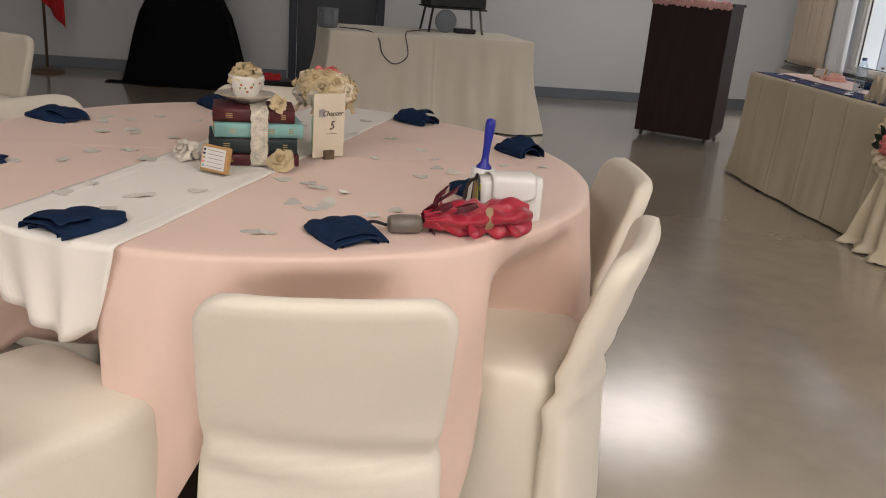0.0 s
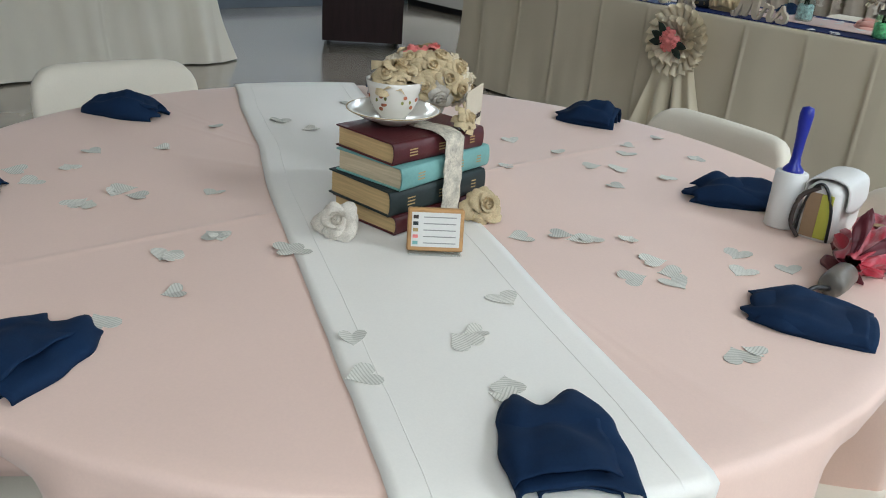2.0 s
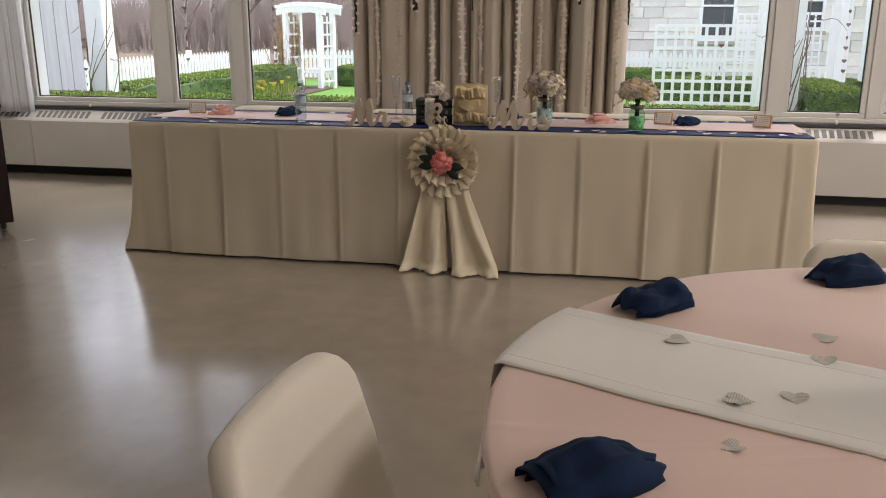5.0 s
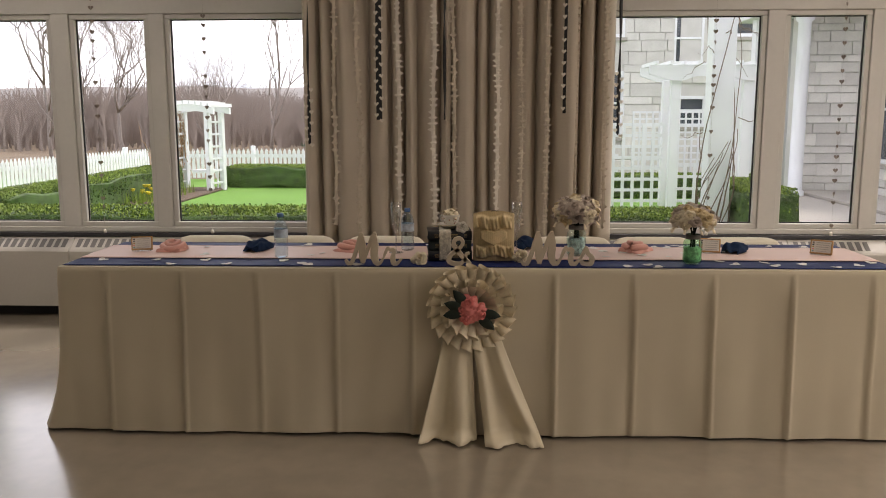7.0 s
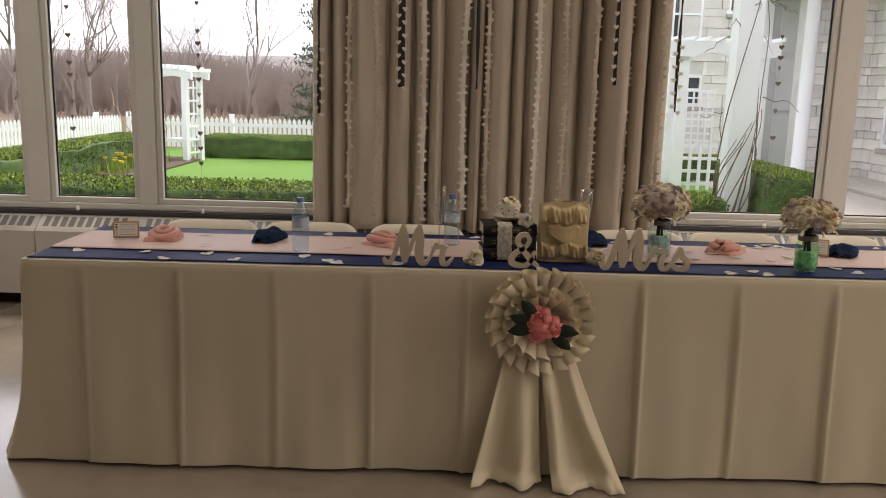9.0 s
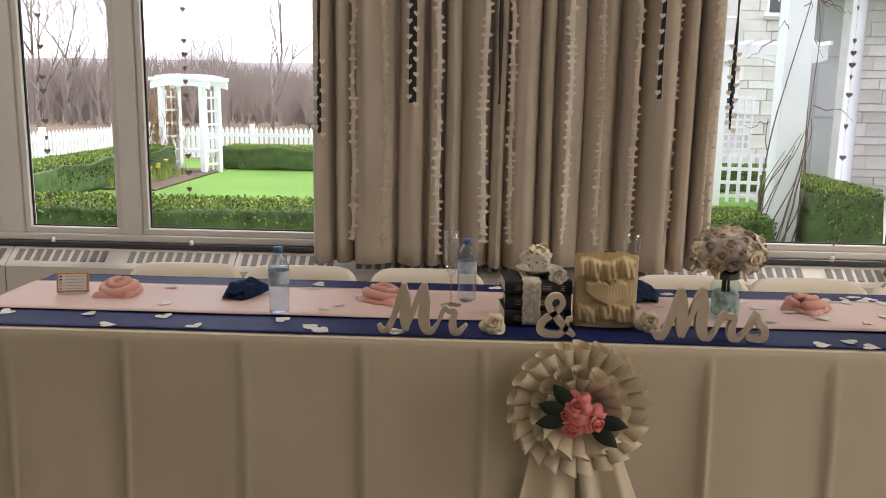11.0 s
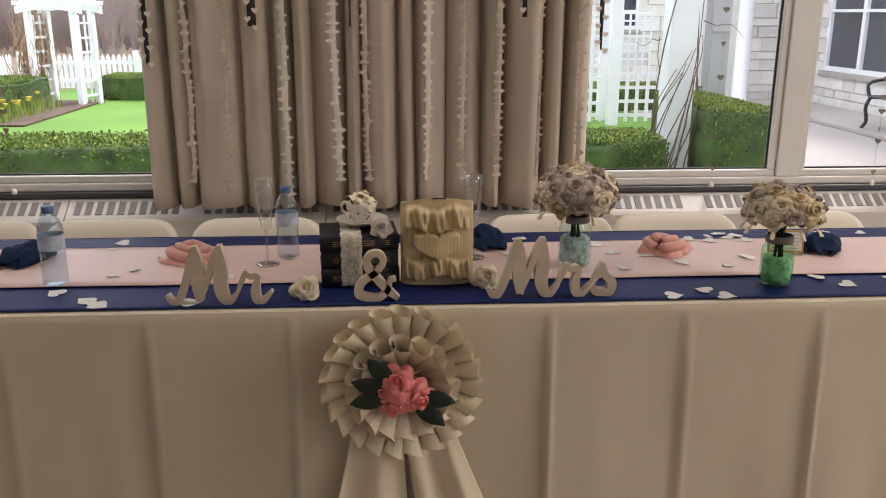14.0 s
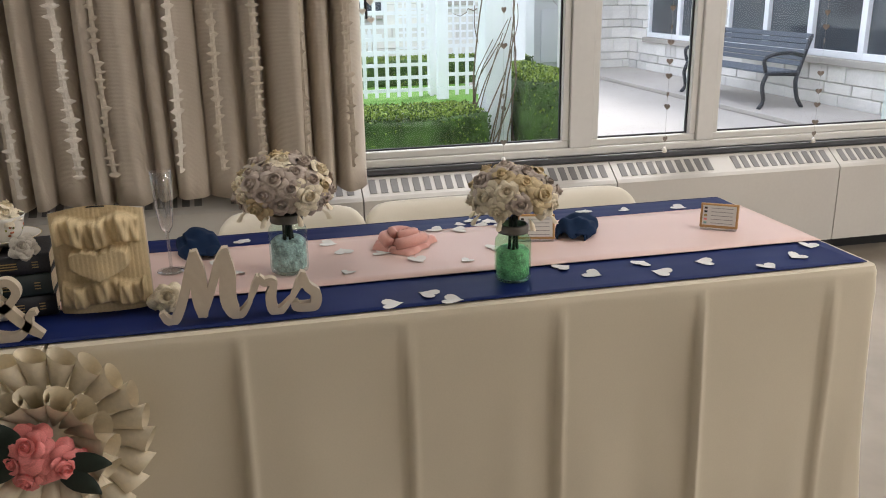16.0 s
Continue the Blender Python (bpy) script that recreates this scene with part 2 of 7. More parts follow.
# ---- the hall ----
WX, FARY, BACKY, LEFTX = 6.24, 10.38, -4.0, -4.6
WT = 0.32
structure(part("floor", box_bm(LEFTX, WX + 0.06, BACKY, FARY, -0.12, 0.0), M["floor"]), "polished beige linoleum floor with soft window reflections", "floor")
structure(part("ceiling", box_bm(LEFTX - 0.2, WX + WT, BACKY - 0.2, FARY + 0.2, CEILING, CEILING + 0.15), M["ceiling"]), "plain off-white ceiling", "ceiling")
structure(part("wall_south", box_bm(LEFTX, WX, BACKY - 0.2, BACKY, 0, CEILING), M["wall"]), "plain pale painted wall", "wall")
structure(part("wall_west", box_bm(LEFTX - 0.2, LEFTX, BACKY - 0.2, FARY + 0.2, 0, CEILING), M["wall"]), "plain pale painted wall", "wall")
# far wall with its doorway
DX0, DX1, DH = 0.62, 1.50, 2.1
nw = bmesh.new()
for x0, x1, z0, z1 in ((LEFTX, DX0, 0, CEILING), (DX1, WX, 0, CEILING), (DX0, DX1, DH, CEILING)):
    box_bm(x0, x1, FARY, FARY + 0.2, z0, z1, bm=nw)
structure(part("wall_north", nw, M["wall"]), "plain pale grey painted wall with a doorway", "wall")
for x0, x1 in ((LEFTX, DX0 - 0.08), (DX1 + 0.08, WX - 0.02)):
    structure(part("baseboard", box_bm(x0, x1, FARY - 0.012, FARY - 0.001, 0, 0.11, 0.004), M["baseboard"]), "dark grey vinyl baseboard", "baseboard")

# window wall: three window groups in a row with piers between them
PANE_Z0, PANE_Z1, UP_Z0, UP_Z1 = 0.668, 2.072, 2.24, 2.90
GROUPS = [[(9.10, 7.955), (7.757, 7.27), (7.09, 5.945)], [(4.20, 3.06), (2.87, 2.37), (2.21, 1.07)], [(-0.70, -1.84), (-2.03, -2.53), (-2.69, -3.60)]]
EDGE = 0.10
ww = bmesh.new()
spans = [(g[-1][1] - EDGE, g[0][0] + EDGE) for g in GROUPS]
box_bm(WX, WX + WT, BACKY - 0.2, FARY + 0.2, -0.3, 0.575, bm=ww)
box_bm(WX, WX + WT, BACKY - 0.2, FARY + 0.2, UP_Z1 + 0.06, CEILING + 0.15, bm=ww)
prev = FARY + 0.2
for y0, y1 in spans:
    box_bm(WX, WX + WT, y1, prev, 0.575, UP_Z1 + 0.06, bm=ww)
    prev = y0
box_bm(WX, WX + WT, BACKY - 0.2, prev, 0.575, UP_Z1 + 0.06, bm=ww)
structure(part("wall_east", ww, M["wall"]), "painted window wall with wide window bays", "wall")


def window_group(number, panes):
    win = new("window_%d" % number)
    structure(win, "white framed window bay with tall panes and a transom row", "window")
    y0, y1 = panes[-1][1] - EDGE, panes[0][0] + EDGE
    fx0, fx1 = WX - 0.005, WX + 0.10
    for z0, z1, nm in ((0.595, PANE_Z0 - 0.035, "bottom_rail"), (PANE_Z1 + 0.035, UP_Z0 - 0.03, "transom"), (UP_Z1 + 0.02, UP_Z1 + 0.06, "top_rail")):
        part(nm, box_bm(fx0, fx1, y0, y1, z0, z1, 0.006), M["frame"], win)
    edges = [y1] + [e for p in panes for e in (p[0] + 0.035, p[1] - 0.035)] + [y0]
    for a, b in zip(edges[0::2], edges[1::2]):
        for z0, z1 in ((PANE_Z0 - 0.035, PANE_Z1 + 0.035), (UP_Z0 - 0.03, UP_Z1 + 0.02)):
            part("mullion", box_bm(fx0 + 0.004, fx1, b, a, z0, z1, 0.005), M["frame"], win)
    for a, b in panes:
        for z0, z1 in ((PANE_Z0, PANE_Z1), (UP_Z0 + 0.005, UP_Z1 - 0.015)):
            sash = bmesh.new()
            for q in ((b - 0.035, a + 0.035, z0 - 0.035, z0), (b - 0.035, a + 0.035, z1, z1 + 0.035), (b - 0.035, b, z0, z1), (a, a + 0.035, z0, z1)):
                box_bm(fx0 + 0.022, fx1 - 0.02, *q, bevel=0.004, seg=1, bm=sash)
            sh = part("sash_frame", sash, M["frame"], win)
            gasket = bmesh.new()
            for q in ((b, a, z0, z0 + 0.008), (b, a, z1 - 0.008, z1), (b, b + 0.008, z0 + 0.008, z1 - 0.008), (a - 0.008, a, z0 + 0.008, z1 - 0.008)):
                box_bm(fx0 + 0.050, fx0 + 0.062, *q, bm=gasket)
            part("gasket", gasket, M["toe"], sh)
            p = piece("upper_pane" if z0 > 2 else "pane", [(fx0 + 0.056, b, z0), (fx0 + 0.056, a, z0), (fx0 + 0.056, a, z1), (fx0 + 0.056, b, z1)], [(0, 3, 2, 1)], M["pane_upper" if z0 > 2 else "pane"], win, smooth=False)
            p.visible_shadow = False
    return win


for i, g in enumerate(GROUPS):
    window_group(i + 1, g)
structure(part("window_sill", box_bm(WX - 0.03, WX + 0.08, BACKY, FARY, 0.565, 0.594, 0.004), M["sill"]), "dark stone window sill strip", "sill")


def convector(y0, y1):
    """A radiator cabinet with a sloped grille on top; its slots are plates coloured as shade."""
    c = thing("radiator_cabinet", pose(WX, (y0 + y1) / 2, 0), "cream metal radiator cabinet with a sloped slotted grille under the windows", "radiator", "radiators under the windows")
    h = (y1 - y0) / 2 - 0.003
    prof = [(-0.002, 0.085), (-0.15, 0.085), (-0.15, 0.475), (-0.135, 0.49), (-0.035, 0.560), (-0.002, 0.560)]
    v = [(x, -h, z) for x, z in prof] + [(x, h, z) for x, z in prof]
    k = len(prof)
    f = [(i, (i + 1) % k, k + (i + 1) % k, k + i) for i in range(k)] + [tuple(range(k))[::-1], tuple(range(k, 2 * k))]
    piece("cabinet", v, f, M["radiator"], c, smooth=False)
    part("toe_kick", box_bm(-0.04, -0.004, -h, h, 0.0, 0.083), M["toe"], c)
    dx, dz = 0.10, 0.07
    # Thin plate for a slot opening, the shade inside it put into the colour.
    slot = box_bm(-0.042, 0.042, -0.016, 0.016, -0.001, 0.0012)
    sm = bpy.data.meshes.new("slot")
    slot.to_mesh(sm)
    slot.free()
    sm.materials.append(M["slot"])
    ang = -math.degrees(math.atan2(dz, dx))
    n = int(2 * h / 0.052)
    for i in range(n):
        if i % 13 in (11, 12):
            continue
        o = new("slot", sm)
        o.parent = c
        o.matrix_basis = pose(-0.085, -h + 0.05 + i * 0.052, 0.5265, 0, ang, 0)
    return c


ry = FARY - 0.05
while ry - 1.25 > BACKY:
    convector(ry - 1.25, ry)
    ry -= 1.25


# ---- cloths and tables ----
def wob(*a):
    return noise.noise(Vector(a))


def table_cloth(name, cx, cy, lx, ly, top, bottom, mat, label, category, flare=0.05, crease=0.33, seed=0.0, corner=0.02, end_flare=(0, 0), amp=0.012, phase=0.0):
    """A long cloth over a rectangular table: flat top, rolled edge, hanging skirt with pressed creases and soft folds."""
    r = corner
    path = []
    hx, hy = lx / 2, ly / 2
    n_long, n_short = int(ly / 0.011), int(lx / 0.02)
    def arc(ax, ay, a0):
        return [(ax + r * math.cos(a0 + t * math.pi / 2), ay + r * math.sin(a0 + t * math.pi / 2)) for t in (0.0, 0.25, 0.5, 0.75, 1.0)]
    path += [(-hx, y) for y in np.linspace(hy - r, -hy + r, n_long)[1:-1]]
    path += arc(-hx + r, -hy + r, math.pi)
    path += [(x, -hy) for x in np.linspace(-hx + r, hx - r, n_short)[1:-1]]
    path += arc(hx - r, -hy + r, 1.5 * math.pi)
    path += [(hx, y) for y in np.linspace(-hy + r, hy - r, n_long)[1:-1]]
    path += arc(hx - r, hy - r, 0)
    path += [(x, hy) for x in np.linspace(hx - r, -hx + r, n_short)[1:-1]]
    path += arc(-hx + r, hy - r, math.pi / 2)
    levels = [0.0, 0.004, 0.012, 0.03, 0.08, 0.16, 0.26, 0.36, 0.46, 0.56, 0.66, 0.78, 0.9, 1.0]
    H = top - bottom
    v, k = [], len(levels)
    for i, (x, y) in enumerate(path):
        nx, ny = 0.0, 0.0
        if abs(x) > hx - r - 1e-6:
            nx = math.copysign(1, x)
        if abs(y) > hy - r - 1e-6:
            ny = math.copysign(1, y)
        nl = math.hypot(nx, ny) or 1
        nx, ny = nx / nl, ny / nl
        for u in levels:
            s = y if abs(nx) >= abs(ny) else x
            d = abs((((s - phase) / crease + 0.5) % 1) - 0.5) * crease
            o = flare * u ** 1.5 + amp * u * wob(s * 3.1 + seed, nx * 3, u * 0.8) + 0.55 * amp * u ** 0.7 * wob(s * 8 + seed, ny * 3, u * 1.4)
            o += (0.008 + 0.004 * wob(round((s - phase) / crease), seed, 3)) * math.exp(-(d / 0.008) ** 2) * min(1, u * 12)
            o += 0.013 * (((s - phase) / crease) % 1 - 0.5) * min(1, u * 4) * (1 if crease < 1 else 0)
            if abs(u - 0.10) < 0.03:
                o += 0.002
            fl = 0.0
            if ny > 0.5:
                fl = end_flare[1] * u ** 3
            if ny < -0.5:
                fl = end_flare[0] * u ** 3
            edge = 0.006 * (1 - math.exp(-u * 200))
            v.append((x + nx * (o + edge), y + ny * (o + edge + fl), top - u * H - (0.006 if u > 0.003 else 0) * (1 - u) + 0.004 * u * wob(s * 2, seed, 7)))
    f = grid_faces(len(path), k, True)
    c = len(v)
    v += [v[i * k] for i in range(len(path))]
    f.append(tuple(c + i for i in range(len(path)))[::-1])
    ob = piece(name, v, [q[::-1] for q in f], mat, m=pose(cx, cy, 0))
    return tagged(ob, label, category)


TOP = 0.758
SEAM, TLEN, TDEP = 4.985, 1.842, 0.715
HX = 3.975 + TDEP / 2


def trestle(name, m, lx, ly, label):
    t = thing(name, m, label, "table")
    part("tabletop", box_bm(-lx / 2 + 0.02, lx / 2 - 0.02, -ly / 2 + 0.02, ly / 2 - 0.02, TOP - 0.045, TOP - 0.012, 0.006), M["toe"], t)
    for sx in (-1, 1):
        for sy in (-1, 1):
            v, f = tube([(sx * (lx / 2 - 0.1), sy * (ly / 2 - 0.22), 0.0), (sx * (lx / 2 - 0.1), sy * (ly / 2 - 0.22), TOP - 0.045)], 0.014)
            piece("leg", v, f, M["toe"], t)
    return t


for sgn in (1, -1):
    cyy = SEAM + sgn * (TLEN / 2 + 0.004)
    trestle("folding_table", pose(HX, cyy, 0), TDEP, TLEN, "long folding table hidden under an ivory cloth")
    table_cloth("tablecloth", HX, cyy, TDEP, TLEN, TOP, 0.012, M["ivory"], "ivory floor-length tablecloth with pressed creases on the head table", "tablecloth",
                flare=0.02, crease=0.34, phase=0.02 if sgn > 0 else -0.115, seed=sgn * 5.0, amp=0.024, end_flare=(0.0, 0.10) if sgn > 0 else (0.05, 0.0))

# projector table
PTX, PTY, PTA = 1.77, 8.34, 8.0
pt = table_cloth("tablecloth", 0, 0, 0.80, 1.70, TOP, 0.012, M["chair_cover"], "ivory tablecloth hanging in folds on the projector table", "tablecloth", flare=0.11, crease=3.0, seed=11.0, amp=0.07, end_flare=(0.05, 0.05))
pt.matrix_basis = pose(PTX, PTY, 0, 0, 0, 90 + PTA)
trestle("folding_table", pose(PTX, PTY, 0, 0, 0, 90 + PTA), 0.80, 1.70, "folding table under an ivory cloth")

# round table
RTOP = 0.750
RCX, RCY, RR = 0.832, 3.418, 0.866
rt = thing("round_table", pose(RCX, RCY, 0), "large round banquet table hidden under a blush cloth", "table")
piece("tabletop", *lathe([(0.0, RTOP - 0.04), (RR - 0.012, RTOP - 0.04), (RR - 0.008, RTOP - 0.03), (RR - 0.012, RTOP - 0.012), (0.0, RTOP - 0.012)], 48), M["toe"], rt)
for k in range(4):
    a = math.pi / 4 + k * math.pi / 2
    piece("leg", *tube([(0.45 * math.cos(a), 0.45 * math.sin(a), 0), (0.45 * math.cos(a), 0.45 * math.sin(a), RTOP - 0.04)], 0.014), M["toe"], rt)


SEATS = (0.0, 45.0, 94.5, 146.5, 195.0, 242.0, 276.5, 317.0)
GAPS = (22.0, 70.0, 120.0, 170.0, 217.0, 258.5, 297.0, 338.0)


def nearest(a, angles):
    return min(abs((a - q + 180) % 360 - 180) for q in angles)


def round_cloth():
    """A round cloth whose hem rests on the pushed-in seats and falls in long points between them."""
    n = 720
    radii = [0.0, 0.2, 0.4, 0.55, 0.65, 0.74, 0.80, 0.84, RR - 0.008, RR - 0.002, RR + 0.002]
    steps = [0.012, 0.03, 0.07, 0.13, 0.2, 0.29, 0.38, 0.48, 0.58, 0.68, 0.78, 0.86, 0.93, 0.97, 1.0, 1.08, 1.3, 1.6]
    v, k = [], len(radii) + len(steps)
    for i in range(n):
        deg = 360.0 * i / n
        a = radians(deg)
        ca, sa = math.cos(a), math.sin(a)
        seat = nearest(deg + 3 * wob(ca * 3, sa * 3, 0.4), SEATS)
        gap = nearest(deg + 2.5 * wob(ca * 3, sa * 3, 7.4), GAPS)
        q = min(1.0, max(0.0, (gap - 6.5) / 8.0))
        tuck = q
        drop = 0.275 + 0.34 * max(0.0, 1 - gap / 10.0) + 0.006 * wob(ca * 9, sa * 9, 2.0)
        for r in radii:
            x, y = r * ca, r * sa
            press = 0.0016 * (math.exp(-(y / 0.006) ** 2) + math.exp(-((x + 0.12) / 0.006) ** 2))
            v.append((x, y, RTOP + 0.0013 * wob(x * 3, y * 3, 1.0) * (r / RR) + press - (0.002 if r > RR - 0.004 else 0)))
        for step in steps:
            u = min(step, 1.0)
            cone = math.exp(-(gap / (7.5 - 2.0 * u)) ** 2)
            o = 0.008 + u ** 0.8 * 0.070 * cone - tuck * max(0.0, u - 0.10) * (0.285 + 0.03 * wob(ca * 5, sa * 5, 6.0))
            o += 0.013 * u ** 0.5 * max(-0.5, math.sin(a * 41 + 6 * wob(ca * 2, sa * 2, 1.5) + 1.2 * u)) * (1 - 0.7 * cone) * (0.55 + 0.45 * wob(ca * 4, sa * 4, 3.3))
            o += 0.010 * u ** 0.5 * wob(ca * 6 + u * 2.5, sa * 6, u * 3)
            v.append(((RR + o) * ca, (RR + o) * sa, RTOP - 0.002 - drop * u - (step - u) * (0.14 * tuck + 0.01)))
    return v, grid_faces(n, k, True)


rc = piece("tablecloth", *round_cloth(), M["pink"], m=pose(RCX, RCY, 0))
rc.modifiers.new("thickness", "SOLIDIFY").thickness = 0.0015
tagged(rc, "blush pink round tablecloth falling in deep folds", "tablecloth")

# runner across the round table, hanging over both sides
RUN_A, RUN_W, RUN_OFF = radians(67.6), 0.328, -0.073


def round_runner():
    u, nrm = Vector((math.cos(RUN_A), math.sin(RUN_A), 0)), Vector((math.sin(RUN_A), -math.cos(RUN_A), 0))
    half = RR + 0.012
    cols = 25
    v = []
    for j in range(cols):
        w = RUN_OFF + RUN_W * (j / (cols - 1) - 0.5)
        reach = math.sqrt(half * half - w * w)
        rows = []
        near_drop = float(np.interp(j / (cols - 1), (0, 0.35, 0.62, 0.8, 1), (0.15, 0.18, 0.205, 0.20, 0.165))) / 0.25
        for d in (0.25, 0.22, 0.19, 0.16, 0.12, 0.06, 0.02, 0.006):
            rows.append((-reach - 0.012 - d * near_drop * (0.03 + 0.07 * math.sin(j * 0.8 + 2 * d)), RTOP + 0.0035 - d * near_drop))
        for s in np.linspace(-reach, reach, 40):
            rows.append((s, RTOP + 0.0030 + 0.0007 * wob(s * 4, w * 9, 3) + 0.0012 * math.exp(-((j - 2) / 0.8) ** 2)))
        for d in (0.006, 0.02, 0.06, 0.12, 0.16, 0.19, 0.22, 0.25):
            rows.append((reach + 0.012 + 0.16 * d * (0.7 + 0.5 * math.sin(j * 0.5)), RTOP + 0.0035 - d))
        for s, z in rows:
            pinch = max(0.0, RTOP - z) / 0.25 if s < 0 else 0.0
            p = u * s + nrm * (w + 0.50 * pinch ** 1.2 * (RUN_OFF + 0.04 - w) + 0.016 * wob(s * 2.5, 4.4, 0.0) + 0.003 * wob(s * 9, w * 4, 1.0))
            v.append((p.x, p.y, z))
    return v, [q[::-1] for q in grid_faces(cols, len(v) // cols)]


rn = thing("table_runner", pose(RCX, RCY, 0), "white satin runner across the blush round table", "runner")
RV, RF = round_runner()
RC = len(RV) // 25
ob = piece("cloth", RV, RF, M["runner"], rn)
ob.modifiers.new("thickness", "SOLIDIFY").thickness = 0.0015
for j in (3, 21):
    piece("hem", *tube([(x, y, z + 0.0006) for x, y, z in RV[j * RC:(j + 1) * RC]], 0.0016, 5), M["runner"], rn)


# ---- chairs ----
def rounded_section(w, d, r, z, cy, n=5, side=7):
    pts = []
    for qx, qy, a0 in ((1, 1, 0), (-1, 1, 90), (-1, -1, 180), (1, -1, 270)):
        for t in range(n):
            a = radians(a0 + 90 * t / (n - 1))
            pts.append((qx * (w / 2 - r) + r * math.cos(a), cy + qy * (d / 2 - r) + r * math.sin(a), z))
    out = []
    for i, p in enumerate(pts):
        q = pts[(i + 1) % len(pts)]
        out.append(p)
        if i % n == n - 1:
            out += [(p[0] + (q[0] - p[0]) * t / side, p[1] + (q[1] - p[1]) * t / side, z) for t in range(1, side)]
    return out


def loft(sections, cap_bottom=True, cap_top=True):
    n = len(sections[0])
    v = [p for s in sections for p in s]
    f = []
    for i in range(len(sections) - 1):
        for k in range(n):
            j = (k + 1) % n
            f.append((i * n + k, i * n + j, (i + 1) * n + j, (i + 1) * n + k))
    if cap_bottom:
        f.append(tuple(range(n))[::-1])
    if cap_top:
        f.append(tuple(range((len(sections) - 1) * n, len(sections) * n)))
    return v, f


CHAIR_TOP = 0.766


def covered_chair(m, label, group):
    """A folding chair under a fitted cloth cover; it faces its own +y."""
    c = thing("chair", m, label, "chair", group)
    W, R = 0.45, 0.075
    back = []
    for z in (0.015, 0.06, 0.12, 0.18, 0.25, 0.30, 0.34, 0.37, 0.39, 0.41, 0.43, 0.45, 0.47, 0.49, 0.52, 0.55, 0.58, 0.61, 0.64, 0.68, CHAIR_TOP - R, CHAIR_TOP - 0.055, CHAIR_TOP - 0.035, CHAIR_TOP - 0.018, CHAIR_TOP - 0.007, CHAIR_TOP):
        lean = -0.21 - 0.10 * max(0, (z - 0.42) / 0.36)
        flare = 0.03 * max(0, 1 - z / 0.45)
        up = max(0.0, z - (CHAIR_TOP - R))
        w = W + flare - 2 * (R - math.sqrt(max(0, R * R - up * up)))
        d = 0.052 if up < 0.05 else 0.052 * math.sqrt(max(0.06, 1 - ((up - 0.05) / 0.026) ** 2))
        pinch = -0.018 * math.exp(-((z - 0.44) / 0.03) ** 2)
        sec = rounded_section(max(w + pinch, 0.1), d + 1.2 * flare, min(0.024, d * 0.45), z, lean - flare * 0.8)
        bow = [(x, y - 0.035 * (1 - (2 * x / W) ** 2) + 0.004 * wob(x * 14, y * 5, z * 16) + 0.011 * math.sin(x * 11 + z * 60) * math.exp(-((z - 0.42) / 0.06) ** 2) + 0.0045 * math.sin(38 * x + 26 * z + 5 * wob(x * 6, z * 5, 2.0)) * max(0.0, abs(x) / W - 0.12) * math.exp(-((z - 0.66) / 0.10) ** 2), zz) for x, y, zz in sec]
        back.append(bow)
    piece("back_cover", *loft(back), M["chair_cover"], c)
    seat = []
    for z, grow, rr in ((0.015, 0.045, 0.03), (0.08, 0.035, 0.03), (0.20, 0.015, 0.035), (0.33, 0.0, 0.04), (0.42, -0.004, 0.045), (0.445, -0.008, 0.05), (0.458, -0.025, 0.06), (0.463, -0.07, 0.06)):
        sec = rounded_section(0.41 + grow * 1.3, 0.40 + grow, rr, z, 0.0)
        seat.append([(x + 0.006 * wob(x * 9, y * 9, z * 7), y + 0.006 * wob(x * 8, y * 8, z * 7 + 5), zz) for x, y, zz in sec])
    piece("seat_cover", *loft(seat), M["chair_cover"], c)
    return c


ROUND_CHAIRS = [(0.975, 2.355, 0.0, 0), (1.64, 2.765, 63.0, 0), (1.84, 3.40, 84.0, 0), (0.725, 4.575, 177.0, 0), (-0.015, 3.975, 236.0, 0), (0.20, 2.31, -42.0, 0), (-0.78, 5.95, 150.0, 0)]
first_chair = None
for bx, by, yaw, _ in ROUND_CHAIRS:
    m = pose(bx, by, 0, 0, 0, yaw) @ pose(0, 0.29, 0)
    if first_chair is None:
        first_chair = covered_chair(m, "folding chair in a fitted ivory cloth cover at the round table", "chairs round the table")
    else:
        copy_thing(first_chair, m)
for cyy in (6.40, 5.95, 5.46, 4.46, 4.02, 3.56):
    o = copy_thing(first_chair, pose(4.86, cyy, 0, 0, 0, 90) @ pose(0, 0.29, 0))
    tagged(o, "ivory covered folding chair behind the head table", "chair", "chairs at the head table")

# ---- more materials ----
M["paper"] = material("printed_book_paper", (0.76, 0.67, 0.50), 0.85, vary=0.16, scale=14, fine=120, bump=0.2, relief=0.002, random_shade=0.12)
M["paper_pale"] = material("pale_printed_paper", (0.60, 0.55, 0.47), 0.85, vary=0.18, scale=20, fine=150, bump=0.2, relief=0.002, random_shade=0.10)
M["paper_lilac"] = material("lilac_tinted_paper", (0.46, 0.385, 0.325), 0.85, vary=0.18, scale=18, fine=120, bump=0.2, relief=0.002, random_shade=0.15)
M["paper_yellow"] = material("cream_tinted_paper", (0.58, 0.46, 0.27), 0.85, vary=0.16, scale=18, fine=120, bump=0.2, relief=0.002, random_shade=0.12)
M["paper_pink"] = material("coral_crepe_paper", (0.75, 0.22, 0.20), 0.8, vary=0.15, scale=18, fine=120, bump=0.2, relief=0.002)
M["rose_pink"] = material("coral_silk_rose", (0.85, 0.26, 0.24), 0.6, vary=0.2, scale=22, fine=160, bump=0.15, relief=0.001, sheen=0.2)
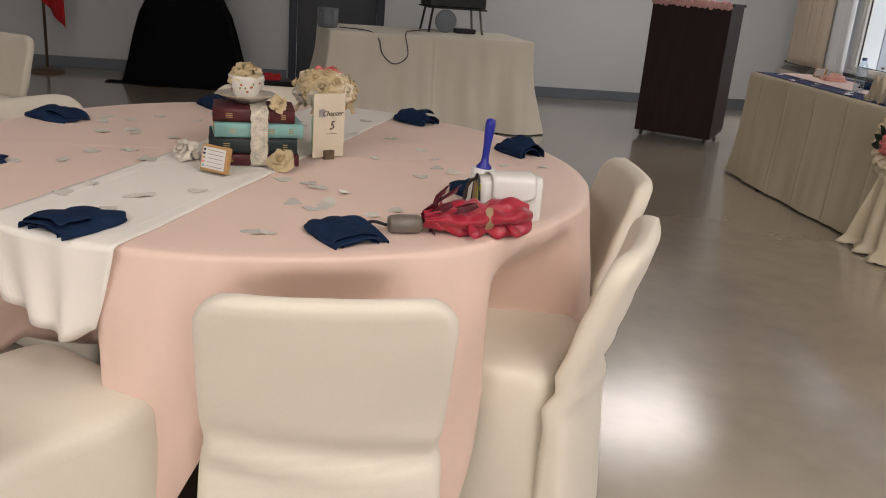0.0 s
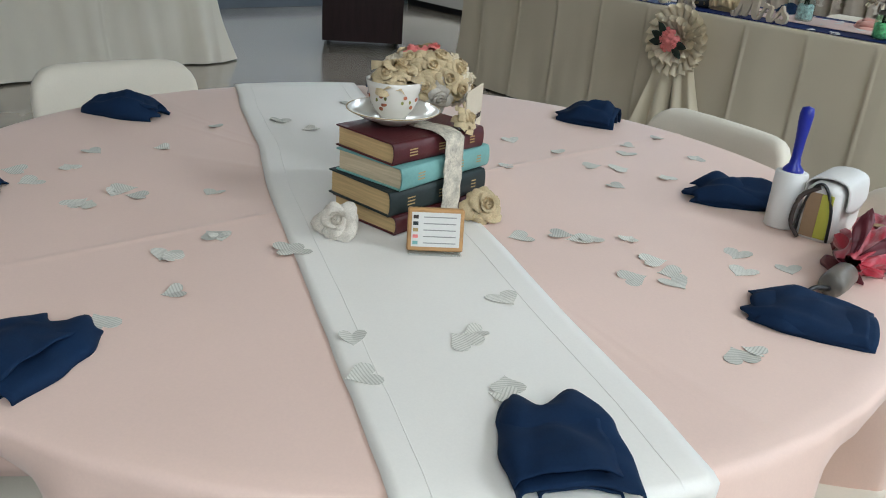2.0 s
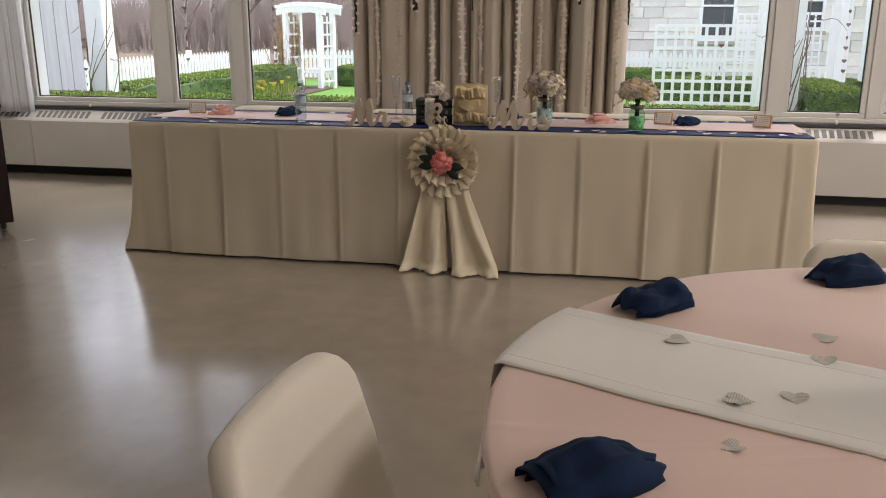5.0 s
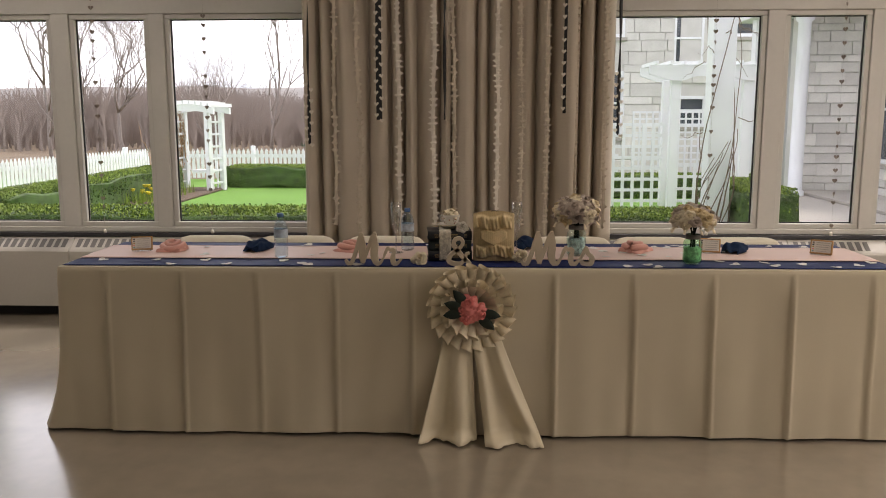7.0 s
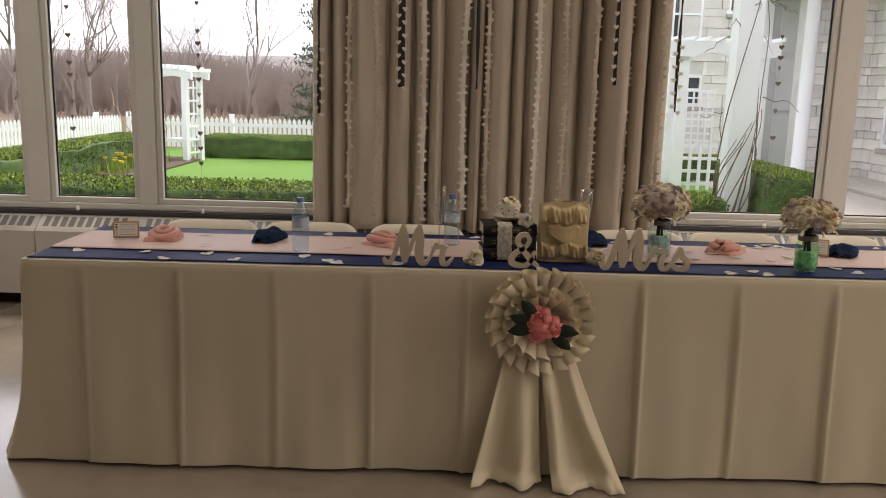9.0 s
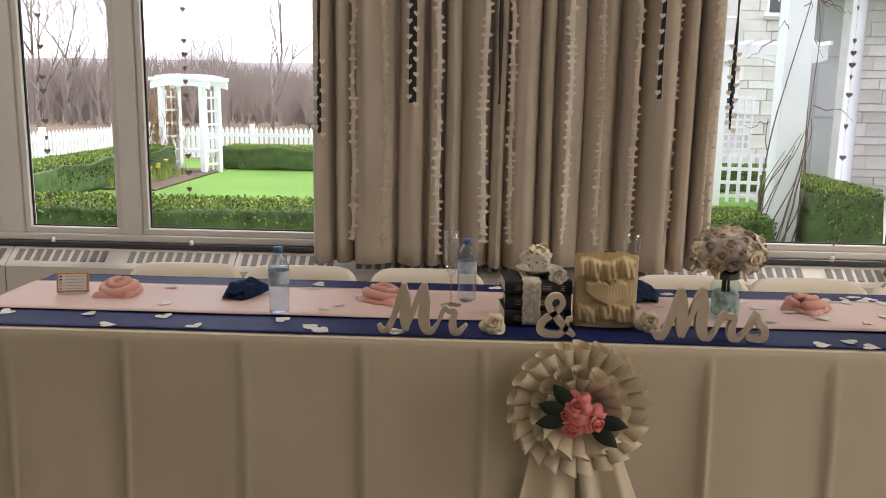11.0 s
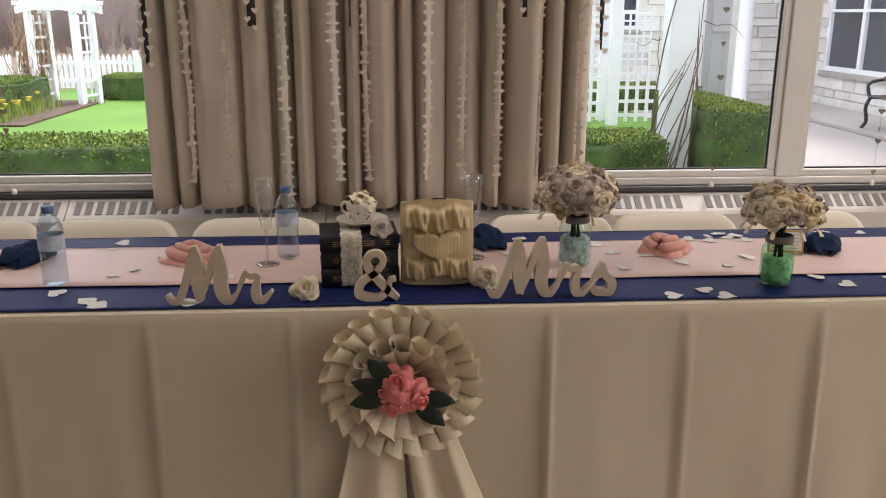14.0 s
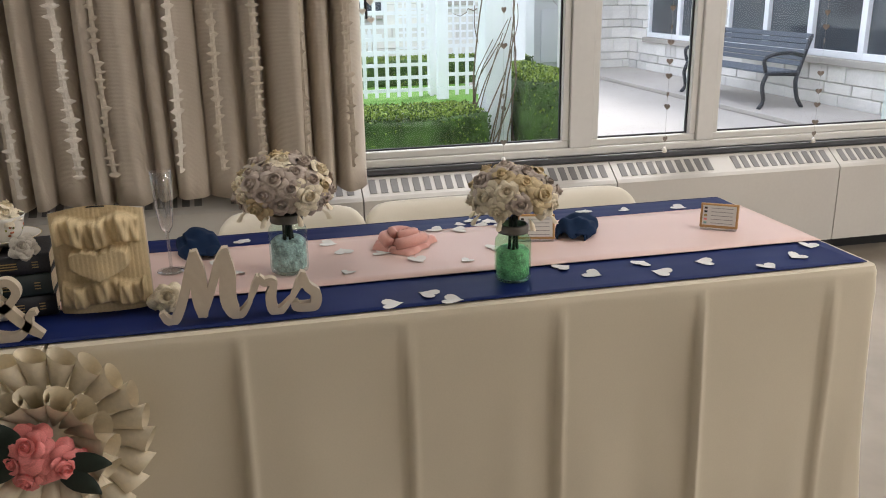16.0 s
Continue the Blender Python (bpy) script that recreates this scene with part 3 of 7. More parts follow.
M["leaf_dark"] = material("dark_silk_leaf", (0.012, 0.022, 0.014), 0.55, vary=0.3, scale=20)
M["maroon"] = material("maroon_book_cloth", (0.085, 0.012, 0.016), 0.45, vary=0.2, scale=12, fine=220)
M["teal"] = material("teal_book_cloth", (0.22, 0.43, 0.40), 0.6, vary=0.12, scale=12, fine=220)
M["dark_green"] = material("dark_green_book_cloth", (0.016, 0.026, 0.026), 0.55, vary=0.2, scale=12, fine=220)
M["black_book"] = material("black_book_cloth", (0.012, 0.013, 0.018), 0.5, vary=0.2, scale=12, fine=220)
M["pages"] = material("yellowed_page_edges", (0.60, 0.43, 0.20), 0.85, vary=0.16, scale=10, fine=60, stretch=(1, 1, 30), bump=0.5, relief=0.002)
M["pages_pale"] = material("cream_page_edges", (0.60, 0.50, 0.33), 0.85, vary=0.14, scale=10, fine=60, stretch=(1, 1, 30), bump=0.5, relief=0.002)
M["gold"] = material("worn_gold_print", (0.42, 0.30, 0.12), 0.5, vary=0.2, scale=40)
M["lace"] = material("ecru_lace", (0.58, 0.53, 0.43), 0.9, vary=0.35, scale=60, fine=240, bump=0.8, relief=0.004)
M["china"] = material("white_china", (0.76, 0.72, 0.64), 0.12, vary=0.03, scale=4, bump=0.0, coat=0.5)
M["china_print"] = material("floral_china_print", (0.36, 0.13, 0.07), 0.2, vary=0.5, scale=60, fine=200, bump=0.0)
M["china_leaf"] = material("green_china_print", (0.22, 0.22, 0.06), 0.2, vary=0.4, scale=60, bump=0.0)
M["wood"] = material("light_oak", (0.48, 0.27, 0.10), 0.5, vary=0.2, scale=6, fine=40, stretch=(1, 1, 8), bump=0.2)
M["cork"] = material("dark_cork", (0.13, 0.09, 0.05), 0.85, vary=0.3, scale=40, fine=150, bump=0.5)
M["card"] = material("ivory_card", (0.68, 0.60, 0.46), 0.7, vary=0.08, scale=12, fine=200, bump=0.05)
M["card_white"] = material("white_card", (0.72, 0.70, 0.65), 0.7, vary=0.05, scale=12, fine=200, bump=0.05)
M["ink"] = material("dark_brown_ink", (0.05, 0.035, 0.03), 0.7, vary=0.2)
M["ink_grey"] = material("grey_print", (0.30, 0.29, 0.27), 0.8, vary=0.2)
M["acrylic"] = pane_material("clear_acrylic", (0.93, 0.95, 0.95))
M["red_nylon"] = material("crimson_umbrella_nylon", (0.36, 0.010, 0.030), 0.38, vary=0.3, scale=14, fine=200, bump=0.2, relief=0.002, sheen=0.2)
M["red_dark"] = material("dark_red_umbrella_folds", (0.11, 0.012, 0.022), 0.45, vary=0.3, scale=14)
M["grey_plastic"] = material("taupe_plastic_grip", (0.16, 0.14, 0.115), 0.35, vary=0.12, scale=12)
M["black_plastic"] = material("black_plastic", (0.012, 0.012, 0.014), 0.35, vary=0.2, scale=8)
M["white_leather"] = material("white_leather", (0.74, 0.72, 0.68), 0.45, vary=0.04, scale=6, fine=200, bump=0.2, relief=0.001)
M["lime"] = material("yellow_green_lining", (0.50, 0.50, 0.06), 0.6, vary=0.15, scale=10)
M["tan"] = material("tan_leather_lining", (0.33, 0.22, 0.12), 0.6, vary=0.15, scale=10)
M["roll_white"] = material("white_lint_roll", (0.76, 0.75, 0.72), 0.5, vary=0.04, scale=10)
M["blue_plastic"] = material("cobalt_plastic", (0.012, 0.02, 0.30), 0.3, vary=0.1, scale=10)
M["mdf"] = material("natural_mdf_board", (0.60, 0.51, 0.39), 0.65, vary=0.06, scale=4, fine=120, weave=140, bump=0.25, relief=0.001)
M["mdf_edge"] = material("bright_cut_edge", (0.66, 0.62, 0.55), 0.6, vary=0.06)
M["folded_page"] = material("folded_book_pages", (0.66, 0.52, 0.30), 0.85, vary=0.2, scale=16, fine=200, bump=0.3, relief=0.002, stretch=(1, 4, 1))
M["glass_green"] = pane_material("green_jar_glass", (0.74, 0.95, 0.78), 0.06)
M["glass_aqua"] = pane_material("aqua_jar_glass", (0.88, 0.97, 0.96), 0.06)
M["glass_clear"] = pane_material("clear_glass", (0.94, 0.95, 0.95), 0.05, 0.20)
M["pet"] = pane_material("clear_bottle_plastic", (0.84, 0.92, 0.97), 0.06, 0.09)
M["bottle_label"] = material("pale_blue_bottle_label", (0.50, 0.58, 0.66), 0.4, vary=0.25, scale=30)
M["bottle_cap"] = material("blue_bottle_cap", (0.07, 0.15, 0.30), 0.4, vary=0.1)
M["green_beads"] = material("green_glitter_filling", (0.34, 0.66, 0.38), 0.35, vary=0.6, scale=70, fine=260, bump=0.9, relief=0.006)
M["aqua_beads"] = material("clear_glitter_filling", (0.50, 0.62, 0.59), 0.3, vary=0.6, scale=70, fine=260, bump=0.9, relief=0.006)
M["zinc"] = material("dull_zinc", (0.20, 0.19, 0.17), 0.45, metal=0.8, vary=0.2, scale=20)
M["black_ribbon"] = material("black_satin_ribbon", (0.008, 0.008, 0.009), 0.5, vary=0.2)
M["streamer"] = material("ecru_paper_streamer", (0.50, 0.43, 0.34), 0.9, vary=0.14, scale=14, fine=120, bump=0.3)
M["streamer_white"] = material("white_paper_streamer", (0.66, 0.60, 0.52), 0.9, vary=0.12, scale=14, fine=120, bump=0.3)
M["heart_dark"] = material("brown_paper_heart", (0.22, 0.18, 0.15), 0.85, vary=0.2, scale=20)
M["thread"] = material("clear_thread", (0.35, 0.33, 0.30), 0.5)
M["sheer"] = material("white_sheer_curtain", (0.62, 0.64, 0.66), 0.85, vary=0.06, scale=3, fine=160, bump=0.2)
M["door"] = material("dark_grey_door_paint", (0.055, 0.06, 0.07), 0.5, vary=0.1, scale=2)
M["door_frame"] = material("dark_steel_frame", (0.035, 0.04, 0.055), 0.45, vary=0.1)
M["flag"] = material("red_flag_cloth", (0.50, 0.012, 0.016), 0.7, vary=0.15, scale=6)
M["brass_pole"] = material("brown_pole_wood", (0.10, 0.065, 0.04), 0.5, vary=0.2)
M["pompom"] = material("dusty_pink_tissue", (0.62, 0.36, 0.34), 0.85, vary=0.2, scale=20, bump=0.5)
M["clapboard"] = material("weathered_grey_boards", (0.40, 0.40, 0.44), 0.85, vary=0.12, scale=1.5, fine=30, stretch=(6, 6, 1), random_shade=0.08)
M["bark"] = material("grey_bark", (0.26, 0.225, 0.20), 0.9, vary=0.3, scale=6, bump=0.6, relief=0.01)
M["vine"] = material("dry_brown_vine", (0.17, 0.12, 0.085), 0.9, vary=0.3, scale=20, bump=0.4)
# Distance haze is mixed into the colours of the woods and the hill.
M["woods"] = material("far_hazy_leafless_woods", (0.27, 0.222, 0.19), 0.95, vary=0.3, scale=0.3, fine=3)
M["hill"] = material("far_hazy_wooded_hill", (0.22, 0.205, 0.19), 0.95, vary=0.3, scale=0.15, fine=1.5, bump=0.8, relief=0.4)
M["dark_glass"] = material("reflecting_house_window", (0.05, 0.06, 0.07), 0.08, vary=0.2, scale=1, bump=0.0, spec=0.8)
M["iron"] = material("dark_painted_iron", (0.025, 0.028, 0.034), 0.45, vary=0.15)
M["slat_grey"] = material("blue_grey_bench_slat", (0.075, 0.09, 0.115), 0.5, vary=0.12, scale=4, stretch=(1, 8, 8))
M["soil"] = material("dark_garden_soil", (0.11, 0.075, 0.05), 0.95, vary=0.35, scale=5, fine=60, bump=0.8, relief=0.03)
M["dead_vine"] = material("tan_dead_creeper", (0.42, 0.27, 0.15), 0.9, vary=0.3, scale=12, bump=0.4)
M["needles"] = material("dark_spruce_needles", (0.045, 0.085, 0.035), 0.8, vary=0.4, scale=3, fine=30)
M["daffodil"] = material("yellow_spring_flowers", (0.75, 0.60, 0.05), 0.7, vary=0.2)
M["hedge_top"] = material("yellow_green_leaves", (0.21, 0.29, 0.04), 0.7, vary=0.4, scale=7, fine=40)


# ---- small shapes ----
def smooth_path(pts, n=8):
    """Catmull-Rom points through pts."""
    p = [np.array(q, float) for q in pts]
    p = [2 * p[0] - p[1]] + p + [2 * p[-1] - p[-2]]
    out = []
    for i in range(1, len(p) - 2):
        for k in range(n):
            t = k / n
            out.append(0.5 * (2 * p[i] + (p[i + 1] - p[i - 1]) * t + (2 * p[i - 1] - 5 * p[i] + 4 * p[i + 1] - p[i + 2]) * t * t + (3 * p[i] - p[i - 1] - 3 * p[i + 1] + p[i + 2]) * t ** 3))
    out.append(p[-2])
    return out


def petal(r_in, r_out, angle, spread, lift0, lift1, curl, thin=0.0):
    """One curved petal patch of a flower that opens along +z."""
    v, nu, nv = [], 5, 4
    for i in range(nu):
        s = (i / (nu - 1) - 0.5) * 2
        for k in range(nv):
            t = k / (nv - 1)
            r = r_in + (r_out - r_in) * t * (1 - 0.30 * abs(s) ** 1.6 * t)
            a = angle + s * spread * (0.75 + 0.25 * math.sin(t * math.pi))
            z = lift0 + (lift1 - lift0) * t ** 0.8 - curl * max(0, t - 0.6) * 2.2 - 0.12 * r_out * s * s + 0.075 * r_out * t * math.sin(s * 4.2 + angle * 9)
            v.append((r * math.cos(a), r * math.sin(a), z))
    return v, grid_faces(nu, nv)


def rose_chunk(r, seed=0, rings=4, flat=0.75):
    """A paper or silk rose of radius r, facing +z: a rolled heart with rings of petals round it."""
    rnd = random.Random(seed)
    ch = []
    turns = [(r * (0.012 + 0.012 * i) * math.cos(i * 0.6), r * (0.012 + 0.012 * i) * math.sin(i * 0.6)) for i in range(26)]
    v = []
    for i, (x, y) in enumerate(turns):
        v += [(x, y, r * 0.2), (x * 1.15, y * 1.15, r * flat * (0.98 - 0.012 * i))]
    ch.append((v, grid_faces(len(turns), 2)))
    for ring in range(rings):
        q = (ring + 1) / rings
        n = 3 + ring if ring < 3 else 5
        turn = rnd.uniform(0, 6)
        for k in range(n):
            a = turn + 2 * math.pi * k / n + rnd.uniform(-0.3, 0.3)
            ro = r * (0.26 + 0.76 * q) * rnd.uniform(0.82, 1.14)
            top = r * flat * (1.02 - 0.72 * q ** 1.2) + rnd.uniform(-0.13, 0.13) * r
            ch.append(petal(r * (0.06 + 0.26 * q), ro, a, math.pi / n * rnd.uniform(0.95, 1.25), r * flat * (0.5 - 0.5 * q), top, r * (0.12 + 0.30 * q) * rnd.uniform(0.5, 1.3)))
    v, f = merge(ch)
    base = len(v)
    dome = lathe([(r * 0.30, r * flat * 0.1), (r * 0.24, r * flat * 0.52), (r * 0.12, r * flat * 0.72), (0.0, r * flat * 0.74)], 8)
    v.append((0.0, 0.0, 0.0))
    at = len(ch[0][0])
    f.append((base, 0, 2))
    for cv, cf in ch[1:]:
        f += [(base, at + 4 * i, at + 4 * (i + 1)) for i in range(4)]
        at += len(cv)
    return merge([(v, f), dome])


ROSES = {}


def rose_mesh(mat_key, variant, r=0.03):
    key = (mat_key, variant)
    if key not in ROSES:
        v, f = rose_chunk(1.0, variant)
        ROSES[key] = mesh_of("rose", v, f, M[mat_key])
    return ROSES[key]


def rose_part(parent, mat_key, variant, place, normal, r, name="rose", label=""):
    ob = new(name, rose_mesh(mat_key, variant))
    ob.parent = parent
    q = Vector(normal).to_track_quat("Z", "Y").to_matrix().to_4x4()
    ob.matrix_basis = Matrix.Translation(place) @ q @ pose(0, 0, 0, 0, 0, 47 * variant) @ Matrix.Diagonal((r, r, r, 1))
    return tagged(ob, label)


def paper_rose(m, mat_key, r, label, variant=0):
    t = thing("paper_rose", m, label, "paper flower", "loose paper roses")
    rose_part(t, mat_key, variant, (0, 0, 0.62 * r), (0.50, -0.72, 0.48), r, "blossom")
    rose_part(t, mat_key, variant + 1, (-0.12 * r, 0.18 * r, 0.42 * r), (0.2, -0.3, 0.93), r * 0.92, "outer_petals")
    return t


def heart_outline(n=20):
    pts = []
    for i in range(n):
        a = 2 * math.pi * i / n
        pts.append((16 * math.sin(a) ** 3 / 17.0, (13 * math.cos(a) - 5 * math.cos(2 * a) - 2 * math.cos(3 * a) - math.cos(4 * a) + 2.5) / 17.0))
    return pts


def heart_mesh(name, mat, size, curl, lines=0):
    o = heart_outline()
    v = [(x * size, y * size, curl * size * (x * x + 0.4 * y * y)) for x, y in o] + [(0, 0, 0)]
    v += [(x * size, y * size, curl * size * (x * x + 0.4 * y * y) - 0.0007) for x, y in o] + [(0, 0, -0.0007)]
    n = len(o)
    f = [((i + 1) % n, i, n) for i in range(n)] + [(n + 1 + i, n + 1 + (i + 1) % n, 2 * n + 1) for i in range(n)]
    f += [(i, (i + 1) % n, n + 1 + (i + 1) % n, n + 1 + i) for i in range(n)]
    return mesh_of(name, v, f, mat, False)


def printed_paper(name, color, line):
    """Paper with rows of fine print."""
    m = material(name, color, 0.85, vary=0.08, scale=20, fine=150, bump=0.05, random_shade=0.14)
    n, l = m.node_tree.nodes, m.node_tree.links
    b = n["Principled BSDF"]
    src = b.inputs["Base Color"].links[0].from_socket
    tc = n.new("ShaderNodeTexCoord")
    wv = n.new("ShaderNodeTexWave")
    wv.wave_type, wv.bands_direction = "BANDS", "Y"
    wv.inputs["Scale"].default_value, wv.inputs["Distortion"].default_value = line, 0.0
    l.new(tc.outputs["Object"], wv.inputs["Vector"])
    rp = n.new("ShaderNodeValToRGB")
    rp.color_ramp.elements[0].position, rp.color_ramp.elements[0].color = 0.55, (1, 1, 1, 1)
    rp.color_ramp.elements[1].position, rp.color_ramp.elements[1].color = 0.75, (0.74, 0.73, 0.71, 1)
    l.new(wv.outputs["Fac"], rp.inputs[0])
    mx = n.new("ShaderNodeMixRGB")
    mx.blend_type, mx.inputs[0].default_value = "MULTIPLY", 1.0
    l.new(src, mx.inputs[1])
    l.new(rp.outputs[0], mx.inputs[2])
    l.new(mx.outputs[0], b.inputs["Base Color"])
    return m


M["heart_paper"] = printed_paper("printed_heart_paper", (0.70, 0.68, 0.61), 75.0)
M["heart_white"] = material("white_heart_paper", (0.74, 0.73, 0.70), 0.8, vary=0.05, scale=20, random_shade=0.06)


def pillow(w, d, h, seed, jag=0.0, creases=3, nu=30, nv=22):
    """A folded cloth bundle on a table: a heightfield with creases and a loose, toothed far edge."""
    v = []
    for i in range(nu):
        s = i / (nu - 1) * 2 - 1
        for k in range(nv):
            t = k / (nv - 1) * 2 - 1
            edge = 1.0 + jag * abs(((s * 1.4 + seed) % 1) * 2 - 1) * max(0, t)
            squeeze = 1 - 0.13 * max(0, -t) + 0.02 * wob(t * 2 + seed, 0.3, 1.1)
            x = s * w / 2 * squeeze + 0.002 * wob(s * 3, t * 3, seed)
            y = t * d / 2 * edge + 0.012 * s * s * (-1 if t > 0 else 1) * 0.5 + 0.002 * wob(s * 4, t * 2, seed + 9)
            lip = min(1.0, (1 - abs(s)) * 7, (1 - abs(t)) * 6)
            body = 0.72 - 0.24 * t + 0.12 * wob(s * 1.6, t * 1.2, seed + 2) + 0.06 * math.sin((s * 0.8 + t * 0.5) * creases + seed) + 0.10 * wob(s * 0.9 + seed, t * 1.1, 2.2)
            crease = abs(s * 0.7 + t * 0.45 + 0.25 * math.sin(seed))
            pleat = abs(((s * 1.4 + seed) % 1) * 2 - 1)
            ridge = 0.10 * max(0.0, 1 - crease * 3.0) - 0.22 * max(0.0, 1 - abs(crease - 0.42) * 11) + 0.14 * (pleat - 0.5) * max(0.0, t)
            z = h * max(0.14, body + ridge) * max(0.0, lip) ** (0.26 + 0.22 * (1 + wob(s * 1.3, t * 1.3, seed)) / 2)
            v.append((x, y, z if lip > 0 else 0.0))
    return v, [q[::-1] for q in grid_faces(nu, nv)][::-1]


def flip_up(chunk):
    """The same chunk with faces turned so that they look up."""
    v, f = chunk
    a, b, c = (Vector(v[i]) for i in f[len(f) // 2][:3])
    return chunk if (b - a).cross(c - a).z > 0 else (v, [q[::-1] for q in f])


def napkin_fold(length, width, h, seed, span=(0.0, 1.0), reach=(-1.0, 1.0), grow=1.0, jag=0.12):
    """One layer of a rolled napkin: an arched sheet, open and high at one end, drawn to a toothed tip at the other."""
    rnd = random.Random(int(seed * 100))
    nu, nv = 26, 24
    tip = rnd.uniform(0, 6)
    v = []
    for i in range(nu):
        s = reach[0] + (reach[1] - reach[0]) * i / (nu - 1)
        for k in range(nv):
            q = span[0] + (span[1] - span[0]) * k / (nv - 1)
            a = math.pi * q
            end = max(0.0, (s - 0.35) / 0.65)
            slim = 1 - 0.30 * end ** 1.4 - 0.12 * max(0.0, -s - 0.5)
            rise = (0.80 + 0.20 * math.cos(s * 2.2 + seed)) * (1 - 0.62 * end ** 1.3) * (1 - 0.25 * max(0.0, -s - 0.6) * 2.5)
            tooth = 0.75 * jag * end ** 2 * math.sin(q * 11 + tip) * math.sin(math.pi * q) + 0.06 * max(0.0, -s - 0.7) * math.sin(q * 7 + tip)
            dent = 1 - 0.20 * math.exp(-((q - 0.40 - 0.15 * s) / 0.10) ** 2) - 0.12 * math.exp(-((q - 0.68 + 0.1 * s) / 0.07) ** 2)
            x = (s + tooth) * length / 2 + 0.003 * wob(s * 2, q * 4, seed)
            y = -math.cos(a) * width / 2 * slim * grow + 0.006 * wob(s * 1.8, q * 2, seed + 3)
            z = h * math.sin(a) ** 0.62 * rise * dent * grow + h * 0.16 * wob(s * 2.4 + seed, q * 4, 5.0) * math.sin(a)
            v.append((x, y, max(0.0008, z)))
    return v, grid_faces(nu, nv)


def napkin(m, mat_key, seed, size=(0.15, 0.12, 0.036), jag=0.12, label="", group=""):
    t = thing("napkin", m if size[0] >= size[1] else m @ pose(0, 0, 0, 0, 0, 90), label, "napkin", group)
    ln, wd, h = max(size[:2]), min(size[:2]), size[2]
    for nm, args in (("outer_fold", dict()), ("inner_fold", dict(reach=(-0.93, 0.5), grow=0.66)), ("top_fold", dict(span=(0.30, 0.97), reach=(-0.86, 0.90), grow=1.07))):
        ob = piece(nm, *flip_up(napkin_fold(ln, wd, h, seed + len(nm), jag=jag * 1.6, **args)), M[mat_key], t)
        ob.modifiers.new("thickness", "SOLIDIFY").thickness = 0.0022
    return t


def bar_mesh(name, w, h, mat):
    return mesh_of(name, [(-w / 2, 0, -h / 2), (w / 2, 0, -h / 2), (w / 2, 0, h / 2), (-w / 2, 0, h / 2)], [(0, 1, 2, 3)], mat, False)


def bars(parent, spots, w, h, mat, name="print_line"):
    """Flat printed bars on the -y face of a card; spots: (x, y, z, width factor)."""
    for x, y, z, k in spots:
        ob = new(name, bar_mesh(name, w * k, h, mat))
        ob.parent = parent
        ob.matrix_basis = pose(x, y, z)


def text_part(parent, words, size, m, mat, name="lettering"):
    cu = bpy.data.curves.new(name, "FONT")
    cu.body, cu.size, cu.align_x, cu.align_y, cu.extrude = words, size, "CENTER", "CENTER", 0.0003
    cu.shear = 0.25
    tmp = new(name + "_tmp", cu)
    bpy.context.view_layer.update()
    me = bpy.data.meshes.new_from_object(tmp.evaluated_get(bpy.context.evaluated_depsgraph_get()))
    bpy.data.objects.remove(tmp)
    me.materials.clear()
    me.materials.append(mat)
    ob = new(name, me)
    ob.parent = parent
    ob.matrix_basis = m
    return ob


def book(parent, w, d, h, z, cover, pages, turn=0.0, shift=(0, 0), titles=True):
    """A closed hardback lying flat, spine on its -y side; length w, depth d, thickness h."""
    bk = new("book")
    bk.parent = parent
    bk.matrix_basis = pose(shift[0], shift[1], z, 0, 0, turn)
    c = 0.0028
    bm = box_bm(-w / 2, w / 2, -d / 2 + 0.004, d / 2, 0, c, 0.001, 1)
    box_bm(-w / 2, w / 2, -d / 2 + 0.004, d / 2, h - c, h, 0.001, 1, bm=bm)
    part("cover", bm, M[cover], bk)
    v = []
    for x in (-w / 2, w / 2):
        for i in range(7):
            a = math.pi * i / 6
            v.append((x, -d / 2 + 0.004 - 0.006 * math.sin(a), h / 2 - h / 2 * math.cos(a)))
        for i in range(7):
            a = math.pi * (6 - i) / 6
            v.append((x, -d / 2 + 0.0065 - 0.006 * math.sin(a), h / 2 - (h / 2 - c) * math.cos(a)))
    f = [(i, (i + 1) % 14, 14 + (i + 1) % 14, 14 + i) for i in range(14)]
    f += [(i, 13 - i, 12 - i, i + 1) for i in range(6)] + [(14 + i, 15 + i, 26 - i, 27 - i) for i in range(6)]
    piece("spine", v, f, M[cover], bk)
    part("page_block", box_bm(-w / 2 + 0.004, w / 2 - 0.004, -d / 2 + 0.006, d / 2 - 0.005, c, h - c), M[pages], bk)
    if titles:
        for x, k in ((-w * 0.30, 0.5), (w * 0.08, 1.3), (w * 0.36, 0.35)):
            for dz in (-0.006, 0.0, 0.006):
                o = new("spine_print", bar_mesh("spine_print", 0.034 * k, 0.0022, M["gold"]))
                o.parent = bk
                o.matrix_basis = pose(x, -d / 2 - 0.0024, h / 2 + dz * h / 0.045)
    return bk


